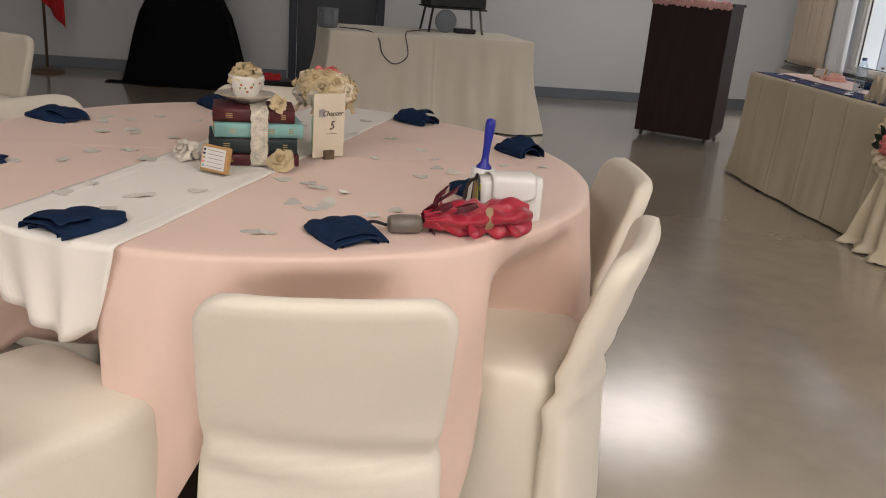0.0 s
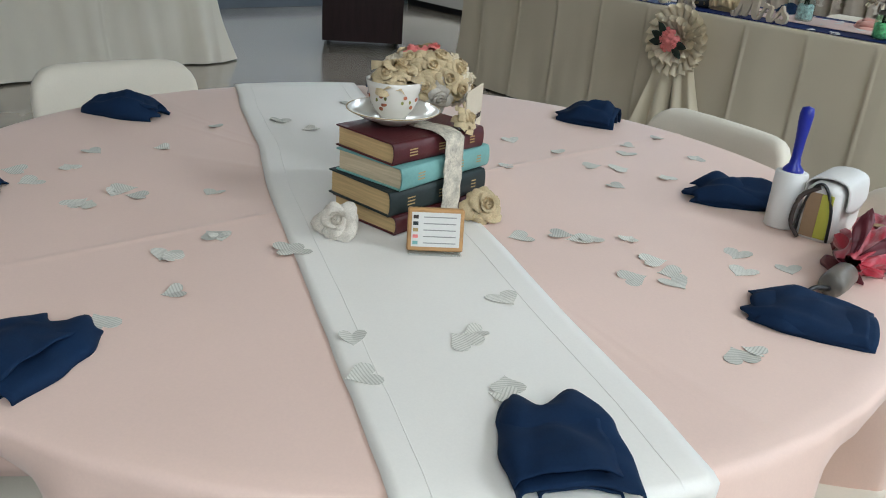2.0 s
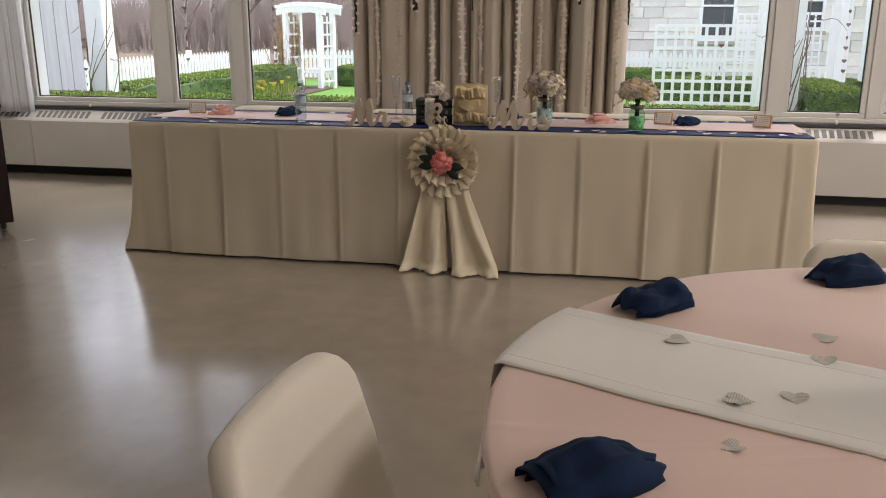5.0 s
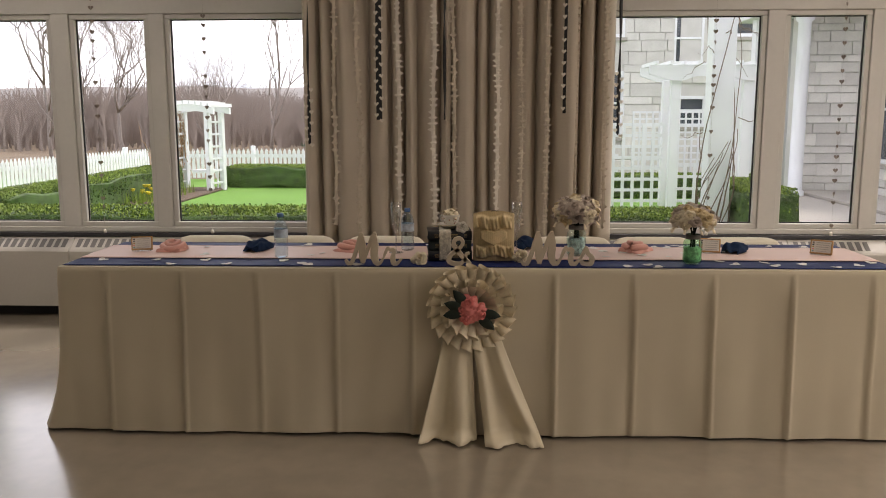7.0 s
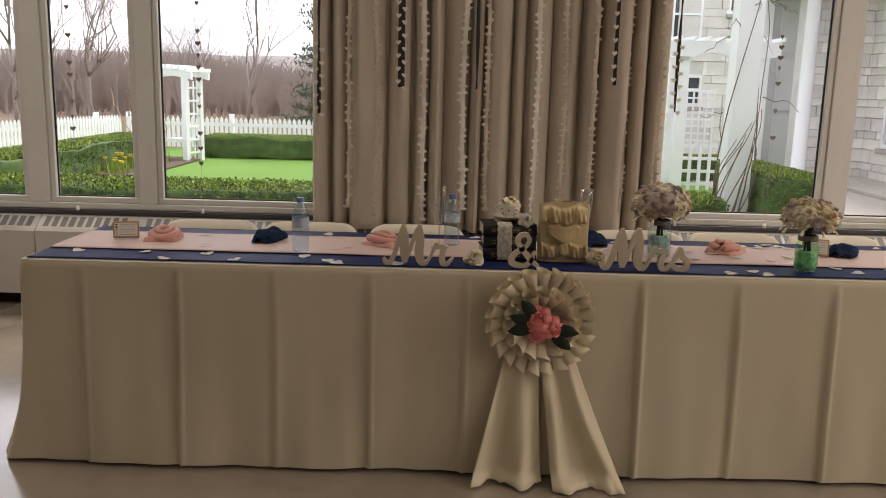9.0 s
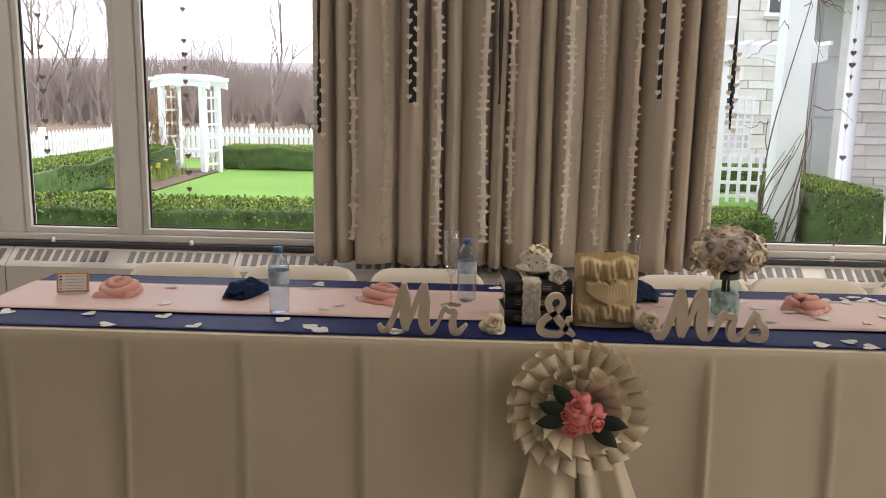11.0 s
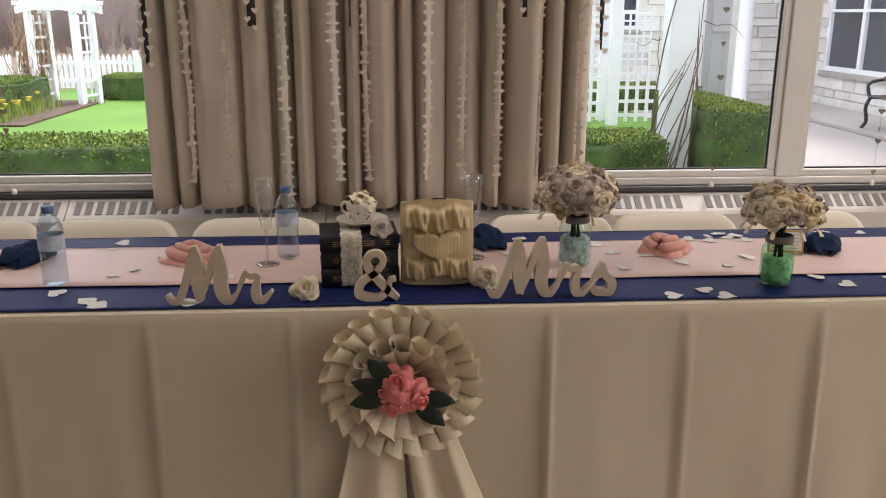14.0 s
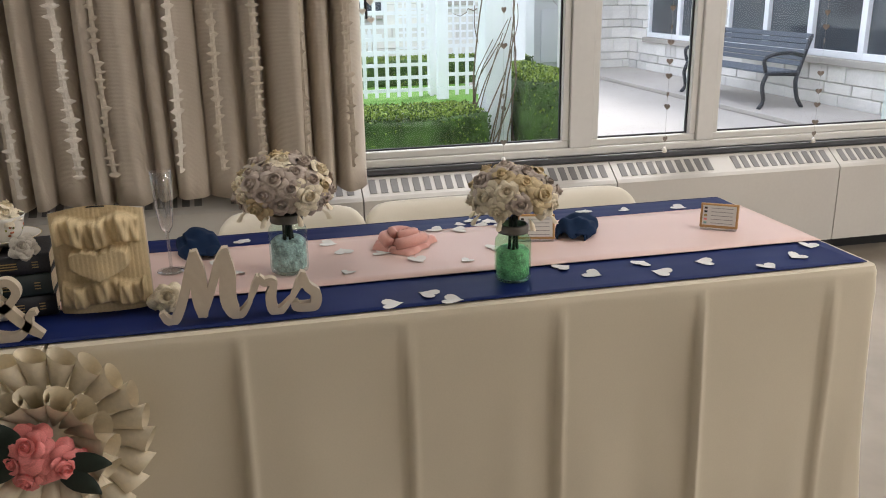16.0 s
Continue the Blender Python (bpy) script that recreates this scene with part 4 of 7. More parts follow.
def teacup(m, rose_key, label):
    t = thing("teacup", m, label, "teacup")
    piece("saucer", *lathe([(0.0, 0.004), (0.024, 0.0), (0.027, 0.003), (0.045, 0.008), (0.066, 0.019), (0.069, 0.021), (0.066, 0.0225), (0.044, 0.011), (0.026, 0.0065), (0.0, 0.006)], 36), M["china"], t)
    piece("cup", *lathe([(0.0, 0.0075), (0.019, 0.007), (0.021, 0.012), (0.030, 0.022), (0.036, 0.036), (0.039, 0.054), (0.042, 0.064), (0.0405, 0.0645), (0.037, 0.054), (0.034, 0.036), (0.028, 0.024), (0.0, 0.016)], 36), M["china"], t)
    piece("handle", *tube(smooth_path([(0.037, 0, 0.056), (0.052, 0, 0.060), (0.062, 0, 0.048), (0.056, 0, 0.034), (0.040, 0, 0.028), (0.031, 0, 0.026)], 4), 0.0035, 8), M["china"], t)
    rnd = random.Random(5)
    for k in range(34):
        a = (-0.6, 1.2, 2.6, -2.2)[k % 4] + rnd.gauss(0, 0.28)
        z = rnd.uniform(0.026, 0.050)
        rr = 0.0322 + (z - 0.026) * 0.28
        q = mesh_of("painted_flower", [((rr + 0.0012) * math.cos(a + 0.075 * math.cos(i) * (0.8 + 0.3 * (k % 3))), (rr + 0.0012) * math.sin(a + 0.075 * math.cos(i) * (0.8 + 0.3 * (k % 3))), z + 0.0029 * math.sin(i)) for i in np.linspace(0, 2 * math.pi, 8)[:-1]], [tuple(range(7))], M["china_print" if k % 3 else "china_leaf"], False)
        o = new("painted_flower", q)
        o.parent = t
    piece("gold_rim", *tube([(0.0688 * math.cos(a), 0.0688 * math.sin(a), 0.0215) for a in np.linspace(0, 2 * math.pi, 37)], 0.0007, 4), M["gold"], t)
    for k, (px, py, nx, ny, rr) in enumerate(((0.0, -0.004, -0.15, -0.35, 0.040), (0.014, 0.012, 0.5, 0.4, 0.026), (-0.016, 0.010, -0.6, 0.3, 0.026))):
        rose_part(t, rose_key, k, (px, py, 0.066), (nx, ny, 1), rr * 1.1)
    return t


def mason_jar(m, glass, beads, tones, dome_r, dome_z, count, label, top_pink=False, seed=0):
    """A canning jar with glitter filling, a zinc rim and a dome of paper roses."""
    t = thing("flower_jar", m, label, "flower jar")
    H = 0.132
    outer = [(0.0, 0.0), (0.030, 0.0), (0.035, 0.004), (0.037, 0.012), (0.037, 0.088), (0.0355, 0.098), (0.030, 0.108), (0.0285, 0.112), (0.0285, H)]
    piece("jar", *lathe(outer, 36), M[glass], t)
    piece("filling", *lathe([(0.0, 0.007), (0.029, 0.007), (0.0335, 0.014), (0.0335, 0.070), (0.026, 0.078), (0.010, 0.074), (0.0, 0.076)], 28), M[beads], t)
    piece("screw_band", *lathe([(0.0292, 0.113), (0.0310, 0.114), (0.0316, 0.118), (0.0310, 0.122), (0.0316, 0.126), (0.0310, 0.130), (0.0300, 0.1335), (0.0270, 0.1335)], 30), M["zinc"], t)
    for k in range(5):
        a = k * 1.3
        piece("stem", *tube([(0.012 * math.cos(a), 0.012 * math.sin(a), 0.03), (0.006 * math.cos(a + 1), 0.006 * math.sin(a + 1), 0.135), (0.02 * math.cos(a), 0.02 * math.sin(a), dome_z)], 0.0032, 5), M["leaf_dark"], t)
    rnd = random.Random(seed)
    for k in range(count):
        u = 1 - (k + 0.5) / count * 1.36
        a = k * 2.39996
        s = math.sqrt(max(0.0, 1 - u * u))
        n = Vector((s * math.cos(a), s * math.sin(a), u))
        place = Vector((0, 0, dome_z)) + Vector((n.x * dome_r * 0.80, n.y * dome_r * 0.80, n.z * dome_r * 0.62))
        key = tones[rnd.randrange(len(tones))]
        if top_pink and k < 2:
            key = "paper_pink"
        rose_part(t, key, k % 4, place, n, dome_r * rnd.uniform(0.32, 0.44))
    for k in range(8):
        a = k * 0.8 + 0.3
        v, f = petal(0.0, 0.026, a, 0.4, 0.0, -0.012, 0.012)
        piece("paper_leaf", [(x + 0.75 * dome_r * math.cos(a), y + 0.75 * dome_r * math.sin(a), z + dome_z - 0.38 * dome_r) for x, y, z in v], f, M[tones[0]], t)
    return t


def framed_card(m, w, h, frame_key, label, dots=True):
    """A small question card leaning in a holder."""
    t = thing("table_card", m, label, "card")
    tilt = pose(0, 0, 0.004, -12, 0, 0)
    b = box_bm(-w / 2, w / 2, -0.004, 0.012, 0, h, 0.002, 1, m=tilt)
    part("frame", b, M[frame_key], t)
    part("card", box_bm(-w / 2 + 0.006, w / 2 - 0.006, -0.0052, -0.0042, 0.007, h - 0.006, m=tilt), M["card_white"], t)
    k = 5
    for i in range(k):
        z = 0.013 + (h - 0.026) * i / (k - 1)
        o = new("print_line", bar_mesh("print_line", w * 0.58, 0.0016, M["ink_grey"]))
        o.parent = t
        o.matrix_basis = tilt @ pose(w * 0.07, -0.0057, z)
        if dots:
            o = new("colour_spot", bar_mesh("colour_spot", 0.008, 0.0055, M[("teal", "rose_pink", "gold", "dark_green", "ink")[i]]))
            o.parent = t
            o.matrix_basis = tilt @ pose(-w * 0.36, -0.0057, z)
    part("holder", box_bm(-w / 2 + 0.002, w / 2 - 0.002, -0.012, 0.02, 0.0, 0.003, 0.001, 1), M["acrylic"], t)
    return t


# ---- on the round table ----
TZ = RTOP + 0.0012
RZ = RTOP + 0.0052
for k, (nx, ny) in enumerate([(0.485, 2.685), (1.005, 2.695), (1.36, 3.05), (1.565, 3.60), (1.28, 4.03), (0.585, 4.125), (0.145, 3.77), (0.10, 3.16)]):
    yaw = math.degrees(math.atan2(RCY - ny, RCX - nx)) - 90 + (14 if k % 2 else -10)
    wide = (0.130, 0.165, 0.034) if k in (0, 1, 6, 7) else (0.100, 0.170, 0.052) if k in (2, 5) else (0.150, 0.100, 0.058)
    napkin(pose(nx, ny, RZ if k in (0, 4) else TZ, 0, 0, yaw), "navy", 1.7 * k, wide, 0.14, "navy blue cloth napkin folded into a loose fan", "navy napkins on the round table")

STK = pose(0.772, 3.318, RZ, 0, 0, 8.0)
stack = thing("book_stack", STK, "stack of four old hardback books tied with a lace ribbon", "books")
book(stack, 0.222, 0.150, 0.031, 0.0, "maroon", "pages", 1.0, (0.0, 0.0))
book(stack, 0.226, 0.152, 0.042, 0.0315, "dark_green", "pages", -1.5, (-0.004, 0.002))
book(stack, 0.226, 0.148, 0.038, 0.0740, "teal", "pages_pale", 2.5, (0.006, 0.0))
book(stack, 0.208, 0.142, 0.036, 0.1125, "maroon", "pages", -2.0, (-0.002, 0.004))


def lace_band(parent, x, width, front_y, top, back_y, mat):
    prof = [(front_y - 0.004, 0.004), (front_y - 0.006, top * 0.35), (front_y - 0.005, top * 0.7), (front_y + 0.002, top + 0.002), (0, top + 0.0035), (back_y, top + 0.002), (back_y + 0.006, top * 0.5), (back_y + 0.004, 0.004)]
    v = []
    for i in range(15):
        s = i / 14 - 0.5
        for k, (y, z) in enumerate(smooth_path(prof, 5)):
            v.append((x + s * width + 0.0016 * math.sin(k * 1.9) * (1 if abs(s) > 0.45 else 0), y, z))
    o = piece("lace_ribbon", v, grid_faces(15, len(v) // 15), mat, parent)
    o.modifiers.new("thickness", "SOLIDIFY").thickness = 0.0012


lace_band(stack, 0.008, 0.044, -0.082, 0.1487, 0.078, M["lace"])
teacup(pose(0.748, 3.345, RZ + 0.1495, 0, 0, 55) @ Matrix.Diagonal((1.14, 1.14, 1.14, 1)), "paper_yellow", "floral china teacup and saucer holding paper roses on the books")
paper_rose(pose(0.838, 3.262, RZ + 0.149, 0, 0, 0), "paper_yellow", 0.026, "small cream paper rose beside the teacup", 2)
paper_rose(pose(0.597, 3.275, RZ, 0, 0, 280), "paper_pale", 0.040, "grey-white paper rose made from printed pages", 3)
paper_rose(pose(0.850, 3.214, RZ, 0, 0, 310), "paper_yellow", 0.040, "cream paper rose leaning on the books", 3)
mason_jar(pose(0.957, 3.520, RZ, 0, 0, 0) @ Matrix.Diagonal((1, 1, 0.93, 1)), "glass_green", "green_beads", ["paper_yellow", "paper", "paper_pale", "paper_yellow"], 0.092, 0.178, 32,
          "green glass jar of cream paper roses and a coral one", True, 3)
framed_card(pose(0.686, 3.142, RZ, 0, 0, -36), 0.086, 0.066, "wood", "small wooden framed question card on the runner")
framed_card(pose(0.845, 3.558, RZ, 0, 0, 152), 0.080, 0.060, "card_white", "small white question card in a clear holder")
chap = thing("chapter_card", pose(0.970, 3.388, TZ, 0, 0, 31), "ivory table number card standing in a cork slot", "sign")
part("cork_stand", box_bm(-0.016, 0.016, -0.012, 0.012, 0, 0.026, 0.003), M["cork"], chap)
part("card", box_bm(-0.050, 0.050, -0.0015, 0.0015, 0.006, 0.184, 0.0006, 1), M["card"], chap)
text_part(chap, "Chapter", 0.020, pose(0.010, -0.0022, 0.128, 90, 0, 0), M["ink"])
text_part(chap, "5", 0.034, pose(0.008, -0.0022, 0.094, 90, 0, 0), M["ink"])
bars(chap, [(0.008, -0.0021, 0.072, 1.0)], 0.034, 0.0012, M["ink"])
bars(chap, [(-0.024, -0.0019, 0.130, 1.0)], 0.020, 0.022, M["ink_grey"], "initial_block")

roller = thing("lint_roller", pose(1.322, 2.925, TZ, 0, 4, 20), "white lint roller with a cobalt blue handle standing upright", "lint roller")
piece("roll", *lathe([(0.0, 0.0), (0.027, 0.0), (0.0285, 0.002), (0.0285, 0.100), (0.027, 0.102), (0.012, 0.102), (0.0, 0.102)], 28), M["roll_white"], roller)
piece("handle", *lathe([(0.0, 0.1005), (0.018, 0.101), (0.018, 0.106), (0.010, 0.116), (0.008, 0.130), (0.009, 0.160), (0.0115, 0.190), (0.012, 0.205), (0.010, 0.216), (0.0, 0.219)], 20), M["blue_plastic"], roller)

bag = thing("handbag", pose(1.380, 2.866, TZ, 0, 0, 8), "small white leather handbag with a flap and bright lining", "handbag")
v, f = loft([[(x, y * k, z) for x, y, z in rounded_section(0.150, 0.062, 0.014, z, 0)] for z, k in ((0.0, 0.95), (0.006, 1.0), (0.05, 1.0), (0.088, 0.93), (0.099, 0.62))])
piece("body", v, f, M["white_leather"], bag)
fl = []
for i in range(13):
    s = i / 12 * 2 - 1
    for y, z in smooth_path([(0.034, 0.070), (0.032, 0.096), (0.002, 0.107), (-0.030, 0.101), (-0.037, 0.078), (-0.0375, 0.046 + 0.014 * s * s)], 4):
        fl.append((s * 0.052, y, z))
ob = piece("flap", fl, grid_faces(13, len(fl) // 13), M["white_leather"], bag)
ob.modifiers.new("thickness", "SOLIDIFY").thickness = 0.003
for x, key in ((-0.0765, "lime"), (-0.0785, "tan")):
    part("gusset", box_bm(x - 0.001, x + 0.001, -0.022 if key == "lime" else -0.002, 0.004 if key == "lime" else 0.022, 0.006, 0.086, 0.0005, 1), M[key], bag)
piece("edge_trim", *tube(smooth_path([(-0.078, -0.026, 0.004), (-0.078, -0.022, 0.06), (-0.078, -0.004, 0.100), (-0.078, 0.014, 0.094), (-0.078, 0.027, 0.05), (-0.078, 0.029, 0.004)], 5), 0.0028, 6), M["black_plastic"], bag)
piece("strap", *tube(smooth_path([(-0.074, 0.005, 0.096), (-0.088, 0.03, 0.075), (-0.094, 0.035, 0.03), (-0.088, 0.02, 0.004)], 5), 0.004, 6), M["ink"], bag)

umb = thing("umbrella", pose(1.13, 2.722, TZ, 0, 0, 8), "folded crimson umbrella with a taupe grip and black wrist strap", "umbrella")
piece("grip", *moved(lathe([(0.0, 0.0), (0.016, 0.001), (0.0195, 0.006), (0.0205, 0.03), (0.0195, 0.066), (0.015, 0.072), (0.0, 0.073)], 22), pose(-0.035, 0, 0.0205, 0, 90, 0)), M["grey_plastic"], umb)
fold = []
NU, NVV = 44, 30
for i in range(NU):
    a = 2 * math.pi * i / NU
    for k in range(NVV):
        t = k / (NVV - 1)
        r = 0.017 + 0.030 * math.sin(min(1, t * 1.25) * math.pi * 0.62) - 0.016 * math.exp(-((t - 0.58) / 0.05) ** 2) - 0.012 * max(0, t - 0.9) * 10
        r *= 1 + 0.20 * math.sin(a * 6 + 5 * t) + 0.38 * wob(math.cos(a) * 2.2, math.sin(a) * 2.2, t * 8) + 0.12 * wob(a * 5, t * 18, 1.0)
        y, z = r * math.cos(a), r * math.sin(a) * 0.80
        fold.append((0.040 + t * 0.235, y, max(0.0012, z + 0.034)))
piece("canopy", fold, grid_faces(NU, NVV, True), M["red_nylon"], umb)
piece("tie_band", *moved(lathe([(0.0355, -0.009), (0.037, -0.006), (0.037, 0.006), (0.0355, 0.009)], 24), pose(0.178, 0, 0.034, 0, 90, 0) @ Matrix.Diagonal((0.85, 1.0, 1, 1))), M["tan"], umb)
# Folded edges near the grip, two in three in the darker red.
for k in range(13):
    a = k * 1.05 - 1.2
    long_edge = 0.048 + 0.022 * abs(math.sin(k * 2.1))
    pv, pf = petal(0.012, long_edge, a, 0.34 + 0.1 * math.sin(k), 0.0, 0.070 * math.cos(k * 1.7) ** 2 + 0.01, 0.012 * math.sin(k * 3))
    edge = piece("folded_edge", [(x, y, z) for x, y, z in pv], pf, M["red_dark" if k % 3 else "red_nylon"], umb)
    edge.matrix_basis = pose(0.050 + 0.008 * (k % 4), 0, 0.040, 0, 90, 0)
    edge.modifiers.new("thickness", "SOLIDIFY").thickness = 0.0012
for x, y, a, key in ((0.128, -0.036, -70, "red_nylon"), (0.215, -0.034, -55, "red_nylon"), (0.15, 0.03, 60, "red_dark")):
    flap = piece("loose_flap", *petal(0.0, 0.046, 0.0, 0.5, 0.0, -0.006, 0.008), M[key], umb)
    flap.matrix_basis = pose(x, y, 0.036, 0, 14, a)
    flap.modifiers.new("thickness", "SOLIDIFY").thickness = 0.0012
piece("wrist_strap", *tube(smooth_path([(-0.036, 0.0, 0.018), (-0.065, 0.014, 0.022), (-0.092, 0.022, 0.010), (-0.118, 0.032, 0.004), (-0.122, 0.040, 0.003), (-0.10, 0.030, 0.003)], 5), 0.0035, 6), M["black_plastic"], umb)

HEART_MESHES = [heart_mesh("paper_heart", M["heart_paper"], 0.0225, 0.12), heart_mesh("paper_heart", M["heart_paper"], 0.019, 0.22), heart_mesh("paper_heart", M["heart_paper"], 0.026, 0.08)]
WHITE_HEARTS = [heart_mesh("paper_heart", M["heart_white"], 0.027, 0.08), heart_mesh("paper_heart", M["heart_white"], 0.019, 0.12)]


def scatter_hearts(spots, z, meshes, label, group, seed, near_runner=False):
    rnd = random.Random(seed)
    for x, y in spots:
        zz = z
        if near_runner:
            w = (x - RCX) * math.sin(RUN_A) - (y - RCY) * math.cos(RUN_A) - RUN_OFF
            zz = z + (0.0035 if abs(w) < RUN_W / 2 + 0.02 else 0.0)
        o = new("paper_heart", rnd.choice(meshes))
        o.matrix_basis = pose(x, y, zz + 0.002, rnd.uniform(-5, 5), rnd.uniform(-5, 5), rnd.uniform(0, 360))
        tagged(o, label, "confetti", group)


ROUND_HEARTS_A = [(0.425, 3.876), (0.401, 3.601), (0.518, 3.555), (0.547, 3.842), (0.441, 3.365), (0.347, 3.334), (0.303, 3.223), (0.197, 3.195), (0.511, 3.255), (0.431, 2.988),
                  (0.392, 2.912), (0.571, 2.920), (0.545, 2.912), (0.671, 2.968), (0.499, 2.792), (0.520, 2.806), (0.856, 3.128), (0.937, 3.070), (0.958, 3.060), (1.015, 3.025), (0.977, 2.944), (0.895, 2.919),
                  (0.936, 2.872), (0.960, 2.900), (1.120, 2.887), (1.065, 2.842), (1.142, 2.804), (0.823, 2.695), (0.850, 2.690)]
ROUND_HEARTS_B = [(1.278, 3.335), (1.319, 3.292), (1.361, 3.206), (1.284, 3.447), (1.110, 3.420), (1.254, 3.560), (1.604, 3.410), (1.548, 3.259), (0.354, 3.803), (0.272, 3.754),
                  (0.316, 3.600), (0.862, 3.912), (0.883, 3.828), (1.099, 3.986), (0.266, 3.828), (0.709, 3.943), (0.398, 3.645), (0.375, 3.630), (0.307, 3.615), (0.436, 3.380), (0.504, 3.267),
                  (0.343, 3.344), (0.855, 3.920), (1.175, 3.718), (0.928, 3.099), (1.42, 3.36), (1.22, 3.22), (1.48, 3.40), (1.05, 3.75)]
scatter_hearts(ROUND_HEARTS_A, RTOP + 0.0005, HEART_MESHES, "small paper heart cut from a printed page", "scattered paper hearts", 1, True)
scatter_hearts(ROUND_HEARTS_B, RTOP + 0.0005, HEART_MESHES, "small paper heart cut from a printed page", "scattered paper hearts", 2, True)


# ---- on the head table ----
def strip_cloth(name, x0, x1, y0, y1, z, mat, label, seed, tail=0.0):
    nu, nv = 10, 120
    v = []
    for i in range(nu):
        s = i / (nu - 1)
        for k in range(nv):
            t = k / (nv - 1)
            x = x0 + (x1 - x0) * s + 0.005 * wob(t * 9, seed, 0)
            v.append((x, y0 + (y1 - y0) * t, z + 0.0024 * abs(wob(s * 7 + seed + 1.5 * wob(t * 3, seed, 4), t * 9, 1))))
        if tail:
            for d in (0.01, 0.05, 0.15, 0.3, 0.42):
                v.append((x0 + (x1 - x0) * s, y1 + math.copysign(0.014 + 0.03 * d, y1 - y0), z - d))
    n = len(v) // nu
    f = grid_faces(nu, n)
    t = thing(name, pose(0, 0, 0), label, "runner")
    ob = piece("cloth", *flip_up((v, f)), mat, t)
    ob.modifiers.new("thickness", "SOLIDIFY").thickness = 0.001
    for i in (0, nu - 1):
        piece("hem", *tube(v[i * n:(i + 1) * n], 0.0014, 5), mat, t)
    return t


Y_L, Y_R = SEAM + TLEN - 0.01, SEAM - TLEN + 0.01
strip_cloth("table_runner", 4.555, 4.672, Y_L, Y_R, TOP + 0.004, M["blue_runner"], "royal blue satin runner along the back of the head table", 1.0, 0.4)
strip_cloth("table_runner", 4.000, 4.190, Y_L, Y_R, TOP + 0.004, M["blue_runner"], "royal blue satin runner along the front of the head table", 2.0)
strip_cloth("table_runner", 4.172, 4.540, Y_L, Y_R, TOP + 0.0085, M["pink_runner"], "pale pink satin runner along the middle of the head table", 3.0)
HZB, HZP = TOP + 0.0065, TOP + 0.011


def ribbon_stroke(pts, widths, depth, lift):
    """A brush stroke in the x-z plane as a solid of the given depth."""
    c = smooth_path([(*p, w) for p, w in zip(pts, widths)], 7)
    left, right = [], []
    for i, p in enumerate(c):
        q0, q1 = c[max(i - 1, 0)], c[min(i + 1, len(c) - 1)]
        d = np.array([q1[0] - q0[0], q1[1] - q0[1]])
        d /= np.linalg.norm(d) or 1
        h = p[2] / 2
        left.append((p[0] - d[1] * h, p[1] + d[0] * h))
        right.append((p[0] + d[1] * h, p[1] - d[0] * h))
    n = len(c)
    v = [(x, -depth / 2 - lift, z) for x, z in left] + [(x, -depth / 2 - lift, z) for x, z in right]
    v += [(x, depth / 2 + lift, z) for x, z in left] + [(x, depth / 2 + lift, z) for x, z in right]
    f = []
    for i in range(n - 1):
        f += [(i, n + i, n + i + 1, i + 1), (2 * n + i, 2 * n + i + 1, 3 * n + i + 1, 3 * n + i), (i, i + 1, 2 * n + i + 1, 2 * n + i), (n + i, 3 * n + i, 3 * n + i + 1, n + i + 1)]
    f += [(0, 2 * n, 3 * n, n), (n - 1, 2 * n - 1, 4 * n - 1, 3 * n - 1)]
    return v, f


STROKES = {
    "M": (1.08, [([(-.02, .16), (.05, .03), (.15, .06), (.27, .34), (.38, .72), (.45, .95)], [.07, .10, .12, .12, .12, .10]),
                 ([(.46, .97), (.475, .66), (.475, .30), (.49, .05)], [.06, .19, .20, .12]),
                 ([(.49, .06), (.60, .36), (.74, .78), (.83, .96)], [.08, .10, .11, .08]),
                 ([(.84, .98), (.84, .62), (.82, .28), (.88, .06), (.98, .06), (1.10, .22)], [.06, .20, .21, .17, .10, .05])]),
    "r": (0.54, [([(.00, .20), (.08, .40), (.14, .55)], [.05, .09, .06]), ([(.13, .54), (.20, .46), (.29, .47), (.35, .44)], [.08, .10, .10, .08]),
                 ([(.34, .46), (.28, .25), (.30, .07), (.40, .04), (.54, .20)], [.08, .14, .14, .10, .05])]),
    "s": (0.42, [([(.00, .18), (.10, .38), (.17, .56)], [.05, .09, .06]), ([(.17, .55), (.21, .36), (.32, .24), (.30, .08), (.18, .03), (.06, .08), (.04, .15)], [.06, .12, .14, .14, .12, .12, .10])]),
    "&": (0.80, [([(.80, .04), (.62, .22), (.40, .50), (.24, .76), (.30, .95), (.46, .98), (.54, .82), (.42, .62), (.16, .40), (.08, .18), (.22, .04), (.46, .06), (.62, .24), (.66, .42), (.76, .46)],
                  [.10, .16, .17, .16, .14, .13, .13, .13, .15, .18, .16, .14, .12, .10, .09])]),
}


def sign(letters, y_left, x, height, width_scale, label):
    """Free-standing script letters; they read along -y."""
    t = thing("letter_sign", pose(x, y_left, HZB - 0.001, 0, 0, -90), label, "sign")
    at = 0.0
    for j, ch in enumerate(letters):
        adv, strokes = STROKES[ch]
        chunks = []
        for i, (pts, ws) in enumerate(strokes):
            chunks.append(ribbon_stroke([((at + px) * height * width_scale, max(pz, w / 2) * height) for (px, pz), w in zip(pts, ws)], [w * height for w in ws], 0.020, 0.0006 * i + 0.0003 * j))
        ob = piece("letter", *merge(chunks), M["mdf"], t, smooth=False)
        at += adv
    return t


